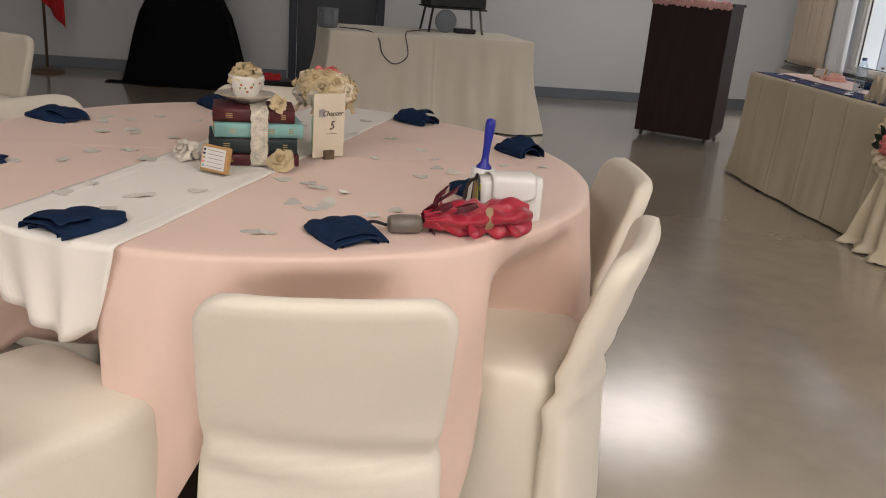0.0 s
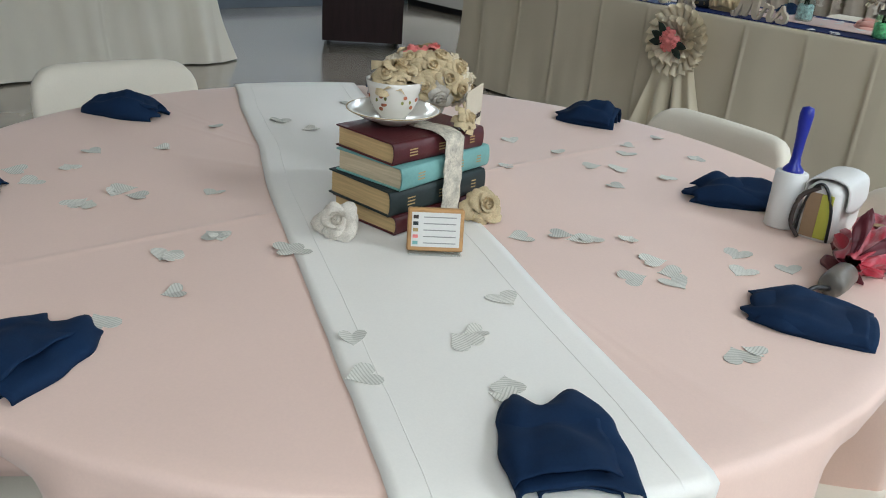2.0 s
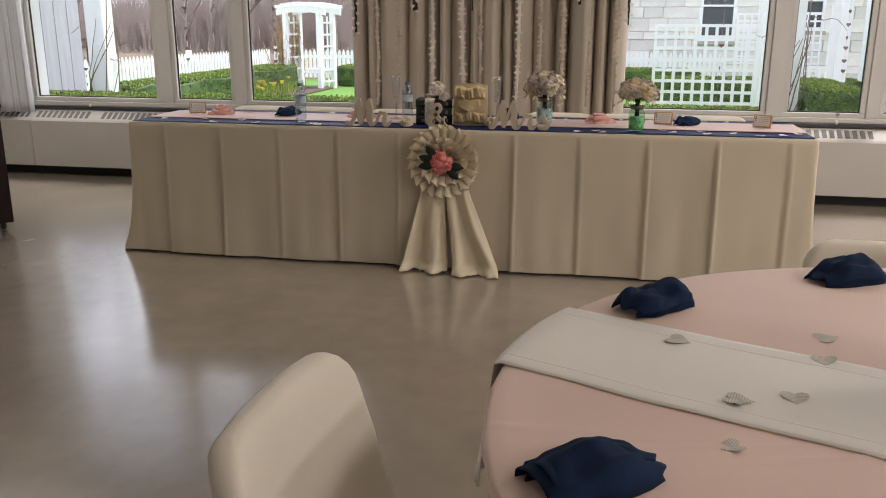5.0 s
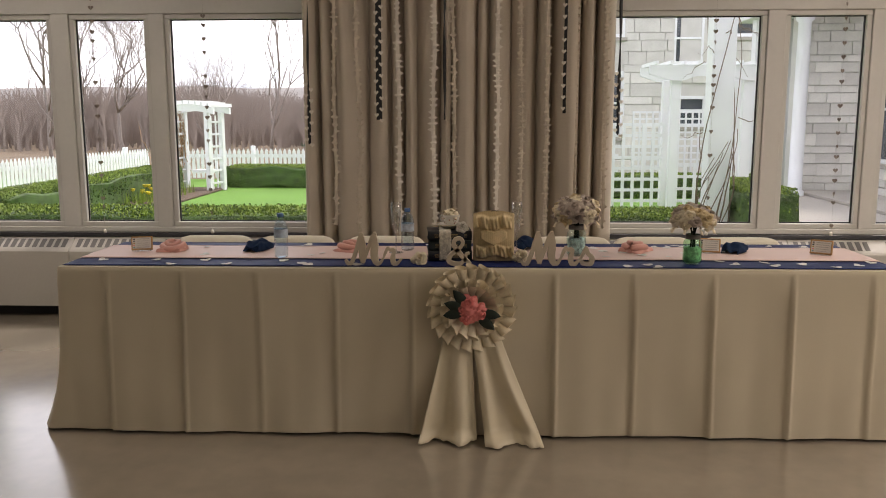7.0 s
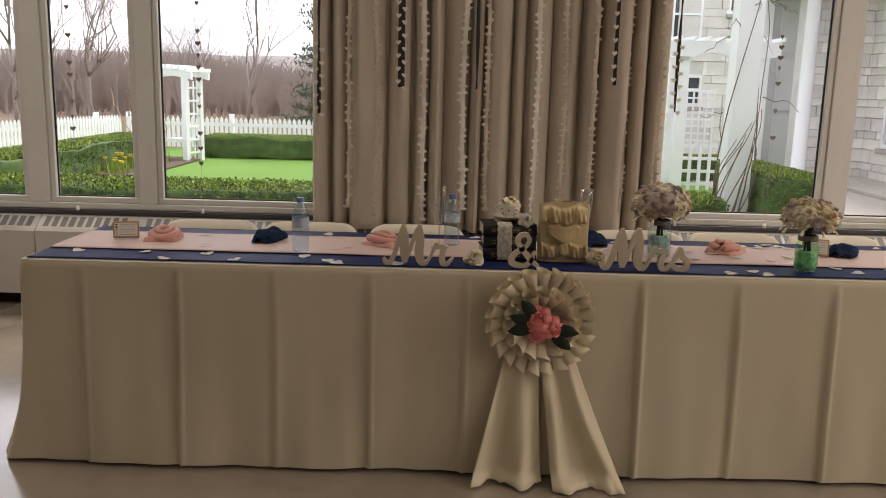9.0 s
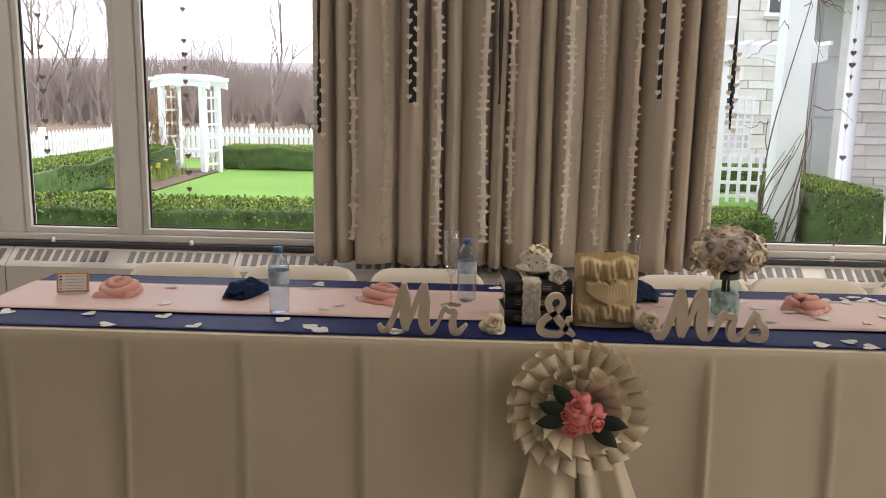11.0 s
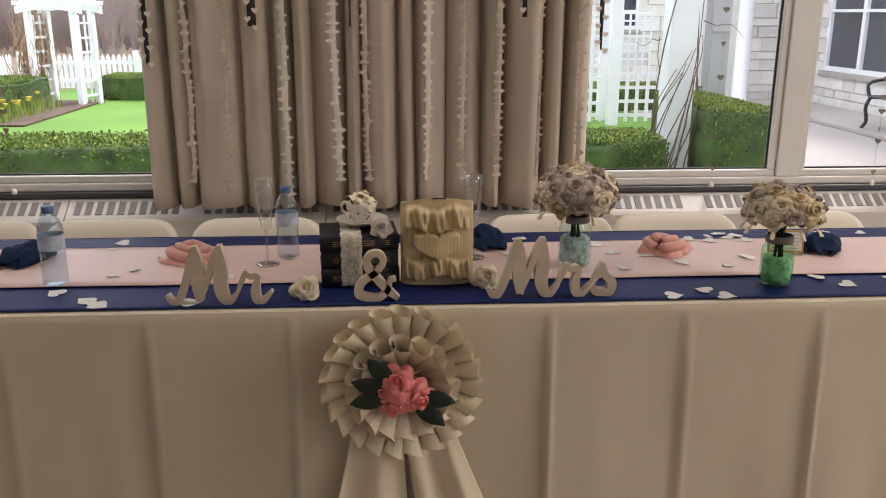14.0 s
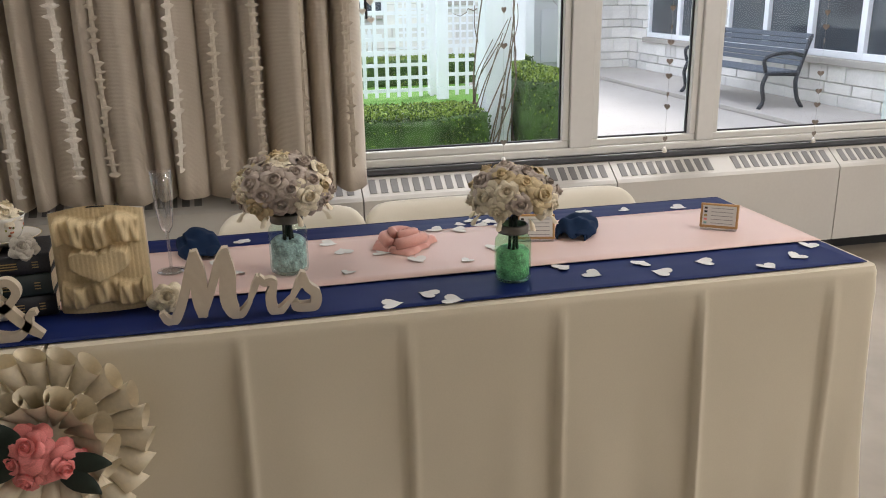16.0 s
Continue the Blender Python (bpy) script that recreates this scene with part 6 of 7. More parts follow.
fd = thing("draped_stand", pose(-0.40, 9.80, 0), "tall object under a floor-length black cloth", "draped stand")
sec = []
for z, w, d in ((0.005, 1.18, 0.80), (0.05, 1.13, 0.76), (0.2, 1.06, 0.70), (0.45, 0.95, 0.62), (0.66, 0.84, 0.56), (0.72, 0.78, 0.52), (0.85, 0.66, 0.44), (1.15, 0.62, 0.42), (1.5, 0.58, 0.40), (1.55, 0.52, 0.36)):
    sec.append([(x * (1 + 0.05 * math.sin(math.atan2(y, x) * 11 + z * 2) * (1 - z / 1.6)), y * (1 + 0.05 * math.sin(math.atan2(y, x) * 11) * (1 - z / 1.6)), zz) for x, y, zz in rounded_section(w, d, min(w, d) * 0.35, z, 0, 12)])
piece("black_cloth", *loft(sec), M["black_cloth"], fd)
part("cloth_corner", box_bm(-0.72, -0.50, -0.32, -0.18, 0.0, 0.010, 0.003), M["black_cloth"], fd)

fs = thing("flag_stand", pose(-1.755, 9.90, 0), "red flag hanging on a floor pole in a wooden base", "flag")
piece("base", *lathe([(0.0, 0.0), (0.15, 0.0), (0.155, 0.012), (0.13, 0.03), (0.04, 0.045), (0.0, 0.05)], 24), M["brass_pole"], fs)
piece("pole", *tube([(0, 0, 0.045), (0, 0, 2.35)], 0.014, 10), M["brass_pole"], fs)
fv = []
for i in range(24):
    s = i / 23
    for k in range(20):
        t = k / 19
        fv.append((-0.01 + s * 0.17 * (1 - 0.1 * t) + 0.05 * s * t, -0.035 * math.sin(s * 11 + t) - 0.02, 2.2 - t * (1.50 + 0.27 * s)))
ob = piece("flag_cloth", fv, grid_faces(24, 20), M["flag"], fs)
ob.modifiers.new("thickness", "SOLIDIFY").thickness = 0.002

# projector on its stand, glass, cable
PTM = pose(PTX, PTY, TOP, 0, 0, PTA)
pj = thing("projector", pose(2.03, 8.56, TOP + 0.001, 0, 0, PTA), "black projector on a small folding stand with cables", "projector")
part("body", box_bm(-0.25, 0.25, -0.17, 0.17, 0.215, 0.315, 0.012), M["black_plastic"], pj)
part("tray", box_bm(-0.26, 0.26, -0.18, 0.18, 0.200, 0.213, 0.003), M["black_plastic"], pj)
for sx in (-1, 1):
    for sy in (-1, 1):
        piece("leg", *tube([(sx * 0.24, sy * 0.15, 0.0), (sx * 0.21, sy * 0.13, 0.20)], 0.010, 8), M["zinc" if sx > 0 else "black_plastic"], pj)
piece("fan_guard", *moved(lathe([(0.0, 0.0), (0.085, 0.0), (0.095, 0.012), (0.085, 0.02), (0.0, 0.02)], 24), pose(-0.10, -0.16, 0.10, 90, 0, 0)), M["baseboard"], pj)
part("power_brick", box_bm(0.02, 0.20, -0.10, 0.0, 0.0, 0.04, 0.008), M["black_plastic"], pj)
cab = thing("power_cable", Matrix.Identity(4), "thin black cable drooping over the table edge", "cable")
piece("cord", *tube(smooth_path([(1.83, 8.42, TOP + 0.02), (1.66, 8.22, TOP + 0.012), (1.58, 7.92, TOP + 0.004), (1.60, 7.868, 0.60), (1.50, 7.86, 0.53), (1.40, 7.84, 0.60), (1.36, 7.87, 0.72), (1.28, 7.95, TOP + 0.008), (1.05, 8.12, TOP + 0.008)], 8), 0.0045, 6), M["black_plastic"], cab)
gl = thing("glass_tumbler", pose(0.96, 8.12, TOP + 0.002), "dark patterned glass tumbler on the table", "tumbler")
piece("tumbler", *lathe([(0.0, 0.0), (0.075, 0.0), (0.08, 0.01), (0.084, 0.15), (0.079, 0.15), (0.075, 0.012), (0.0, 0.012)], 24), M["baseboard"], gl)
for k in range(6):
    for j in range(4):
        a = k * 1.05
        part("stud", box_bm(-0.007, 0.007, -0.003, 0.003, -0.007, 0.007, m=pose(0.084 * math.cos(a), 0.084 * math.sin(a), 0.03 + j * 0.032, 0, 0, math.degrees(a) + 90)), M["zinc"], gl)
bx = thing("equipment_case", pose(0.42, 9.75, 0, 0, 0, 15), "black equipment case with a red cloth beside the door", "case")
part("case", box_bm(-0.20, 0.20, -0.16, 0.16, 0.0, 0.09, 0.012), M["black_plastic"], bx)
piece("red_cloth", *flip_up(([(x, y, z + 0.09 if z > 0.001 else 0.088) for x, y, z in pillow(0.20, 0.14, 0.07, 4.0, 0.1)[0]], pillow(0.20, 0.14, 0.07, 4.0, 0.1)[1])), M["flag"], bx)

# unseen ceiling fittings, added to frame the assumed lamps
cl = thing("ceiling_light", pose(LAMP_SPOTS[0][0], LAMP_SPOTS[0][1], CEILING), "assumed flush rectangular ceiling light, out of view", "ceiling light", "ceiling lights")
fr = bmesh.new()
for q in ((-0.63, 0.63, 0.60, 0.63), (-0.63, 0.63, -0.63, -0.60), (-0.63, -0.60, -0.60, 0.60), (0.60, 0.63, -0.60, 0.60)):
    box_bm(*q, -0.07, -0.002, bm=fr)
part("frame", fr, M["frame"], cl)
for sx, sy, _ in LAMP_SPOTS[1:]:
    copy_thing(cl, pose(sx, sy, CEILING))

# ---- the garden ----
GZ = -0.15
structure(part("ground", box_bm(WX + WT, 600, -400, 400, GZ - 0.3, GZ), M["lawn"]), "green garden lawn", "ground")
structure(part("field", box_bm(20.9, 400, -300, 300, GZ - 0.2, GZ + 0.006), M["field"]), "brown dead grass and leaf litter beyond the fence", "ground")
structure(part("patio", box_bm(WX + WT + 0.01, 17.35, -2.55, 0.95, GZ - 0.1, GZ + 0.012), M["concrete"]), "pale concrete patio", "pavement")
structure(part("kerb", box_bm(9.4, 17.35, -2.54, -1.35, GZ + 0.013, GZ + 0.07, 0.01), M["concrete"]), "raised concrete step along the stone wing", "kerb")


def hedge(x0, x1, y0, y1, h, seed, label):
    t = thing("hedge", pose((x0 + x1) / 2, (y0 + y1) / 2, GZ), label, "hedge", "garden hedges")
    w, d = x1 - x0, y1 - y0
    bm = box_bm(-w / 2, w / 2, -d / 2, d / 2, 0.0, h)
    cuts = max(2, int(max(w, d) / 0.35))
    bmesh.ops.subdivide_edges(bm, edges=bm.edges[:], cuts=min(cuts, 14), use_grid_fill=True)
    for vv in bm.verts:
        p = vv.co
        k = 0.06 * wob(p.x * 1.7 + seed, p.y * 1.7, p.z * 1.7) + 0.03 * wob(p.x * 5, p.y * 5 + seed, p.z * 5)
        if p.z > 0.01:
            vv.co += Vector((math.copysign(k, p.x), math.copysign(k, p.y), k))
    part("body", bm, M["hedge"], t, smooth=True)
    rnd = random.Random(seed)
    # Darker leaves all over, paler yellow-green ones mostly on the top face.
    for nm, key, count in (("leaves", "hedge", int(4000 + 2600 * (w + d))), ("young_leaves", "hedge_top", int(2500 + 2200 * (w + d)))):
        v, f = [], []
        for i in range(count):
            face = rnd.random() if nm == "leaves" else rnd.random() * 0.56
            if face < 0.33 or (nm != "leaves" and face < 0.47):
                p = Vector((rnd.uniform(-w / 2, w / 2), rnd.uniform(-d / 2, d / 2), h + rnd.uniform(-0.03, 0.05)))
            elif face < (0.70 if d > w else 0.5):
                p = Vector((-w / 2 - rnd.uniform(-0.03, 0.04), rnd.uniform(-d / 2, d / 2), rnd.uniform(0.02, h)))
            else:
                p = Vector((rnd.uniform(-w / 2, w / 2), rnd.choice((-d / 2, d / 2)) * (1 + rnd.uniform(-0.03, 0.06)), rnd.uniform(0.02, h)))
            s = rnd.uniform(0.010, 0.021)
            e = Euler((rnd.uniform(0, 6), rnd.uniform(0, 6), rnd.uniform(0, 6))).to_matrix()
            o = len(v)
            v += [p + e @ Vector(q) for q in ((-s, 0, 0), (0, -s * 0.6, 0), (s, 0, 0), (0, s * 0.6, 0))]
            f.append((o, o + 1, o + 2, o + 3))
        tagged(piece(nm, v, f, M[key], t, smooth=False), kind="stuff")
    return t


hedge(9.2, 10.0, 4.6, 12.0, 0.50, 1, "low clipped boxwood hedge below the windows")
hedge(10.2, 10.95, 2.32, 4.5, 0.38, 2, "low clipped boxwood hedge beside the trellis")
hedge(10.05, 11.9, 1.33, 1.90, 0.68, 3, "clipped boxwood hedge along the patio")
hedge(11.3, 18.0, 11.2, 11.95, 0.47, 4, "clipped boxwood hedge along the flower bed")
hedge(18.5, 19.2, 2.6, 10.35, 0.43, 5, "clipped boxwood hedge at the end of the lawn")
hedge(16.3, 16.9, -0.2, 3.6, 0.40, 6, "low clipped hedge behind the garden gate")
structure(part("flower_bed", box_bm(14.6, 18.2, 10.3, 11.15, GZ, GZ + 0.035, 0.012), M["soil"]), "bare brown flower bed before the hedge", "flower bed")

tagged(piece("daffodils", *merge([moved(lathe([(0.0, 0.0), (0.03, 0.02), (0.045, 0.05), (0.0, 0.03)], 6), pose(15.6 + random.Random(k).uniform(-0.9, 0.9), 10.95 + random.Random(k + 99).uniform(-0.25, 0.15), GZ + random.Random(k + 7).uniform(0.15, 0.3))) for k in range(16)]), M["daffodil"], smooth=False), "yellow daffodils along the hedge", "flowers", kind="stuff")
tagged(piece("flower_stalks", *merge([moved(([(-0.012, 0, 0), (0.012, 0, 0), (0.0, 0.03, 0.26)], [(0, 1, 2)]), pose(15.9 + random.Random(k).uniform(-1.3, 1.2), 10.9 + random.Random(k + 55).uniform(-0.3, 0.2), GZ, 0, 0, k * 40)) for k in range(240)]), M["hedge_top"], smooth=False), "green daffodil leaves along the hedge", "plants", kind="stuff")


def picket_fence(a, b):
    a, b = Vector(a), Vector(b)
    d = b - a
    ln = d.length
    t = thing("picket_fence", Matrix.Translation((a.x, a.y, GZ)) @ pose(0, 0, 0, 0, 0, math.degrees(math.atan2(d.y, d.x))), "white painted picket fence round the garden", "fence")
    h = 0.76
    pm = mesh_of("picket", [(-0.036, -0.01, 0.05), (0.036, -0.01, 0.05), (0.036, -0.01, h - 0.07), (0, -0.01, h), (-0.036, -0.01, h - 0.07), (-0.036, 0.01, 0.05), (0.036, 0.01, 0.05), (0.036, 0.01, h - 0.07), (0, 0.01, h), (-0.036, 0.01, h - 0.07)],
                 [(0, 1, 2, 3, 4), (9, 8, 7, 6, 5), (0, 5, 6, 1), (1, 6, 7, 2), (2, 7, 8, 3), (3, 8, 9, 4), (4, 9, 5, 0)], M["white_paint"], False)
    for i in range(int(ln / 0.112)):
        o = new("picket", pm)
        o.parent = t
        o.matrix_basis = pose(0.06 + i * 0.112, 0, 0)
    for z in (0.16, 0.54):
        part("rail", box_bm(0, ln, 0.012, 0.05, z, z + 0.08), M["white_paint"], t)
    for i in range(int(ln / 2.4) + 1):
        part("post", box_bm(i * 2.4 - 0.05, i * 2.4 + 0.05, 0.052, 0.15, 0, h + 0.06, 0.01), M["white_paint"], t)
    return t


picket_fence((12.6, 14.1), (20.6, 12.9))
picket_fence((20.65, 12.8), (20.65, 1.6))


def garden_arbor(m):
    t = thing("garden_arbor", m, "white wooden garden arbor with a slatted roof and lattice sides", "arbor")
    for sx in (-0.24, 0.24):
        for sy in (-0.46, 0.46):
            part("post", box_bm(sx - 0.05, sx + 0.05, sy - 0.05, sy + 0.05, 0, 1.62, 0.008), M["white_paint"], t)
    for sy in (-0.46, 0.46):
        for k in range(6):
            part("lattice_slat", box_bm(-0.19, 0.19, sy - 0.015, sy + 0.015, 0.15 + k * 0.25, 0.19 + k * 0.25), M["white_paint"], t)
        for x in (-0.08, 0.08):
            part("lattice_slat", box_bm(x - 0.015, x + 0.015, sy + 0.017, sy + 0.04, 0.05, 1.55), M["white_paint"], t)
    for sx in (-0.28, 0.28):
        v = []
        for y in np.linspace(-0.66, 0.66, 17):
            z = 1.62 + 0.10 * (1 - (y / 0.75) ** 2)
            v += [(sx - 0.025, y, z - 0.07), (sx + 0.025, y, z - 0.07), (sx + 0.025, y, z + 0.06), (sx - 0.025, y, z + 0.06)]
        f = [(i * 4 + a, i * 4 + (a + 1) % 4, i * 4 + 4 + (a + 1) % 4, i * 4 + 4 + a) for i in range(16) for a in range(4)] + [(3, 2, 1, 0), (64, 65, 66, 67)]
        piece("beam", v, f, M["white_paint"], t, smooth=False)
    for y in np.linspace(-0.60, 0.60, 9):
        z = 1.685 + 0.10 * (1 - (y / 0.75) ** 2)
        part("rafter", box_bm(-0.40, 0.40, y - 0.022, y + 0.022, z, z + 0.07), M["white_paint"], t)
    part("bench_board", box_bm(-0.15, 0.15, -0.40, 0.0, 0.40, 0.44), M["white_paint"], t)
    return t


garden_arbor(pose(17.8, 10.80, GZ, 0, 0, -18))
creeper = thing("creeper", pose(17.8, 10.80, GZ, 0, 0, -18), "tan dead creeper tangled over one side of the arbor", "creeper")
cr = random.Random(31)
tangle = []
for k in range(150):
    p = Vector((cr.uniform(-0.3, 0.3), cr.uniform(0.44, 0.86), cr.uniform(0.0, 1.0)))
    pts = [p]
    for i in range(7):
        p = p + Vector((cr.uniform(-0.08, 0.08), cr.uniform(-0.10, 0.09), cr.uniform(0.02, 0.20)))
        p.z = min(p.z, 1.86)
        p.y = max(0.40, p.y)
        pts.append(p.copy())
    tangle.append(tube(pts, 0.011, 4, 0.004))
tagged(piece("stems", *merge(tangle), M["dead_vine"], creeper), kind="stuff")

# trellis arbor near the window
ta = thing("trellis_arbor", pose(14.7, 1.18, GZ, 0, 0, 0), "white garden arbor with a low lattice gate and lattice fence", "arbor")
for sx in (-0.3, 0.3):
    for sy in (-0.575, 0.575):
        part("post", box_bm(sx - 0.07, sx + 0.07, sy - 0.08, sy + 0.08, 0, 2.12, 0.01), M["white_paint"], ta)
for sx in (-0.39, 0.39):
    v = []
    for k in range(21):
        y = -0.86 + k * 0.094
        foot = 2.10 + 0.10 * max(0.0, 1 - (y / 0.46) ** 2) + (0.10 * (abs(y) - 0.72) / 0.3 if abs(y) > 0.72 else 0.0)
        v += [(sx - 0.035, y, foot), (sx + 0.035, y, foot), (sx + 0.035, y, 2.34), (sx - 0.035, y, 2.34)]
    f = [(i * 4 + a, i * 4 + (a + 1) % 4, i * 4 + 4 + (a + 1) % 4, i * 4 + 4 + a) for i in range(20) for a in range(4)] + [(3, 2, 1, 0), (80, 81, 82, 83)]
    piece("beam", v, f, M["white_paint"], ta, smooth=False)
for k in range(9):
    part("rafter", box_bm(-0.62, 0.62, -0.84 + k * 0.22, -0.80 + k * 0.22, 2.342, 2.40), M["white_paint"], ta)


def lattice(parent, x, y0, y1, z1, gap, slat):
    """A square lattice panel in the y-z plane."""
    n, k = int((y1 - y0) / gap), int(z1 / gap)
    for i in range(n + 1):
        y = y0 + (y1 - y0 - slat) * i / n
        part("lattice_slat", box_bm(x - 0.012, x + 0.012, y, y + slat, 0.03, z1), M["white_paint"], parent)
    for i in range(k):
        z = 0.10 + (z1 - 0.10 - slat) * i / (k - 1)
        part("lattice_slat", box_bm(x + 0.0125, x + 0.034, y0, y1, z, z + slat), M["white_paint"], parent)


lattice(ta, -0.1, -0.49, 0.49, 0.76, 0.16, 0.05)
lattice(ta, -0.1, 0.67, 2.35, 1.42, 0.16, 0.05)
gt = thing("garden_trellis", pose(17.6, 0.95, GZ), "white lattice panel standing behind the arbor", "trellis")
lattice(gt, 0.0, -0.7, 0.9, 1.62, 0.13, 0.035)

# porch pergola along the windows: posts wound with dry vine, beam and rafters
pg = thing("porch_pergola", pose(10.57, 0, GZ), "tall white pergola along the windows", "pergola")
for y in (11.22, 2.115):
    part("post", box_bm(-0.135, 0.135, y - 0.135, y + 0.135, 0, 3.72, 0.012), M["white_paint"], pg)
part("beam", box_bm(-0.06, 0.06, -3.2, 13.0, 3.722, 3.98, 0.01), M["white_paint"], pg)
for k in range(21):
    y = -3.0 + k * 0.78
    v = [(-3.95, y - 0.04, 3.985), (0.75, y - 0.04, 3.985), (0.75, y + 0.04, 3.985), (-3.95, y + 0.04, 3.985), (-3.95, y - 0.04, 4.16), (0.95, y - 0.04, 4.16), (0.95, y + 0.04, 4.16), (-3.95, y + 0.04, 4.16)]
    piece("rafter", v, [(3, 2, 1, 0), (4, 5, 6, 7), (0, 1, 5, 4), (1, 2, 6, 5), (2, 3, 7, 6), (3, 0, 4, 7)], M["white_paint"], pg, smooth=False)


def vine(y, seed, label):
    t = thing("vine", pose(10.57, y, GZ), label, "vine", "dry vines")
    rnd = random.Random(seed)
    for k in range(15):
        ph, turns, r = rnd.uniform(0, 6), rnd.uniform(0.2, 0.6), rnd.uniform(0.19, 0.225)
        top = rnd.uniform(0.8, 1.5) if k > 3 else rnd.uniform(3.2, 3.9)
        pts = []
        for i in range(22):
            u = i / 21
            a = ph + turns * 2 * math.pi * u
            q = r * (1.0 + 0.16 * wob(u * 5, k, seed))
            pts.append((q * math.cos(a), q * math.sin(a), u * top))
        piece("vine_stem", *tube(pts, rnd.uniform(0.006, 0.012), 5, 0.004), M["vine"], t)
    for k in range(10):
        z = rnd.uniform(0.9, 3.2)
        a = rnd.uniform(0, 6.28)
        p = Vector((0.22 * math.cos(a), 0.22 * math.sin(a), z))
        pts = [p]
        for i in range(6):
            p = p + Vector((0.05 * math.cos(a) + rnd.uniform(-0.03, 0.03), 0.05 * math.sin(a) + rnd.uniform(-0.03, 0.03), rnd.uniform(-0.07, 0.03)))
            pts.append(p)
        piece("twig", *tube(pts, 0.006, 4, 0.002), M["vine"], t)
    return t


vine(2.115, 1, "dry brown vine winding up the pergola post")
vine(11.22, 2, "bare vine climbing the far pergola post")

# grey board outbuilding at the end of the porch
ob_house = thing("outbuilding", pose(9.2, 12.35, GZ), "outbuilding clad in weathered grey upright boards", "outbuilding")
part("wall", box_bm(-2.3, 2.6, 0.03, 0.4, 0.0, 3.6), M["door_frame"], ob_house)
for k in range(16):
    part("board", box_bm(-2.3 + k * 0.306, -2.3 + k * 0.306 + 0.29, -0.005, 0.028, 0.0, 3.6), M["clapboard"], ob_house)

# ---- stone wing and stone house ----
def stone_wall(name, m, length, height, openings, block_w, block_h, label, seed, parts_x=(0, 999)):
    """Coursed stone over a mortar core; openings: (x0, x1, z0, z1) are left free. Faces -y."""
    t = thing(name, m, label, "building")
    xs = sorted({0.0, length} | {o[0] for o in openings} | {o[1] for o in openings})
    bm = bmesh.new()
    for a, b in zip(xs, xs[1:]):
        mid = (a + b) / 2
        hole = next((o for o in openings if o[0] <= mid <= o[1]), None)
        if hole is None:
            box_bm(a, b, 0.02, 0.4, 0, height, bm=bm)
        else:
            if hole[2] > 0.01:
                box_bm(a, b, 0.02, 0.4, 0, hole[2], bm=bm)
            box_bm(a, b, 0.02, 0.4, hole[3], height, bm=bm)
    part("core_wall", bm, M["mortar"], t)
    rnd = random.Random(seed)
    shared, rest = {}, []
    count = 0
    z, row = 0.0, 0
    while z < height - 0.02:
        hh = block_h * (1.0, 0.7, 1.25)[row % 3]
        hh = min(hh, height - z)
        x = -block_w * 0.5 * (row % 2)
        while x < length:
            w = block_w * rnd.choice((0.7, 1.0, 1.4))
            a, b = max(0.0, x), min(length, x + w)
            x += w
            if b - a < 0.05 or any(a < o[1] - 0.02 and b > o[0] + 0.02 and z < o[3] - 0.02 and z + hh > o[2] + 0.02 for o in openings):
                clipped = [o for o in openings if a < o[1] and b > o[0] and z < o[3] - 0.02 and z + hh > o[2] + 0.02]
                if b - a < 0.05 or not clipped:
                    continue
                o = clipped[0]
                if a < o[0] - 0.06:
                    b = o[0]
                elif b > o[1] + 0.06:
                    a = o[1]
                else:
                    continue
            g = 0.006
            pr = rnd.uniform(-0.012, 0.006)
            if count < 290 and parts_x[0] <= a <= parts_x[1] and z < 2.6:
                key = (round((b - a) / 0.05), round(hh, 3))
                if key not in shared:
                    bb = box_bm(-0.5, 0.5, -0.5, 0.5, -0.5, 0.5, 0.0)
                    for vv in bb.verts:
                        vv.co = Vector((vv.co.x * (key[0] * 0.05 - 2 * g), vv.co.y * 0.05, vv.co.z * (hh - 2 * g)))
                    bmesh.ops.bevel(bb, geom=bb.edges[:], offset=0.008, segments=1, affect="EDGES")
                    me = bpy.data.meshes.new("stone")
                    bb.to_mesh(me)
                    bb.free()
                    me.materials.append(M["stone"])
                    shared[key] = me
                o = new("stone", shared[key])
                o.parent = t
                o.matrix_basis = pose((a + b) / 2, 0.012 + pr, z + hh / 2)
                count += 1
            else:
                y = -0.012 + pr
                rest.append(([(a + g, y, z + g), (b - g, y, z + g), (b - g, y, z + hh - g), (a + g, y, z + hh - g), (a + g, 0.03, z + g), (b - g, 0.03, z + g), (b - g, 0.03, z + hh - g), (a + g, 0.03, z + hh - g)],
                             [(0, 1, 2, 3), (0, 4, 5, 1), (1, 5, 6, 2), (2, 6, 7, 3), (3, 7, 4, 0)]))
        z += hh
        row += 1
    if rest:
        tagged(piece("upper_stones", *merge(rest), M["stone"], t, smooth=False), kind="stuff")
    for o0, o1, z0, z1 in openings:
        wdw = new("window")
        wdw.parent = t
        n = max(1, round((o1 - o0) / 0.95))
        for k in range(n + 1):
            xx = o0 + (o1 - o0) * k / n
            part("frame_post", box_bm(xx - 0.05, xx + 0.05, 0.0, 0.12, z0, z1, 0.005), M["white_paint"], wdw)
        for zz in (z0, z1 - 0.08, (z0 + z1) / 2):
            part("frame_rail", box_bm(o0, o1, 0.005, 0.11, zz, zz + 0.08 if zz != (z0 + z1) / 2 else zz + 0.05, 0.005), M["white_paint"], wdw)
        part("glazing", box_bm(o0, o1, 0.06, 0.08, z0 + 0.02, z1 - 0.02), M["dark_glass"], wdw)
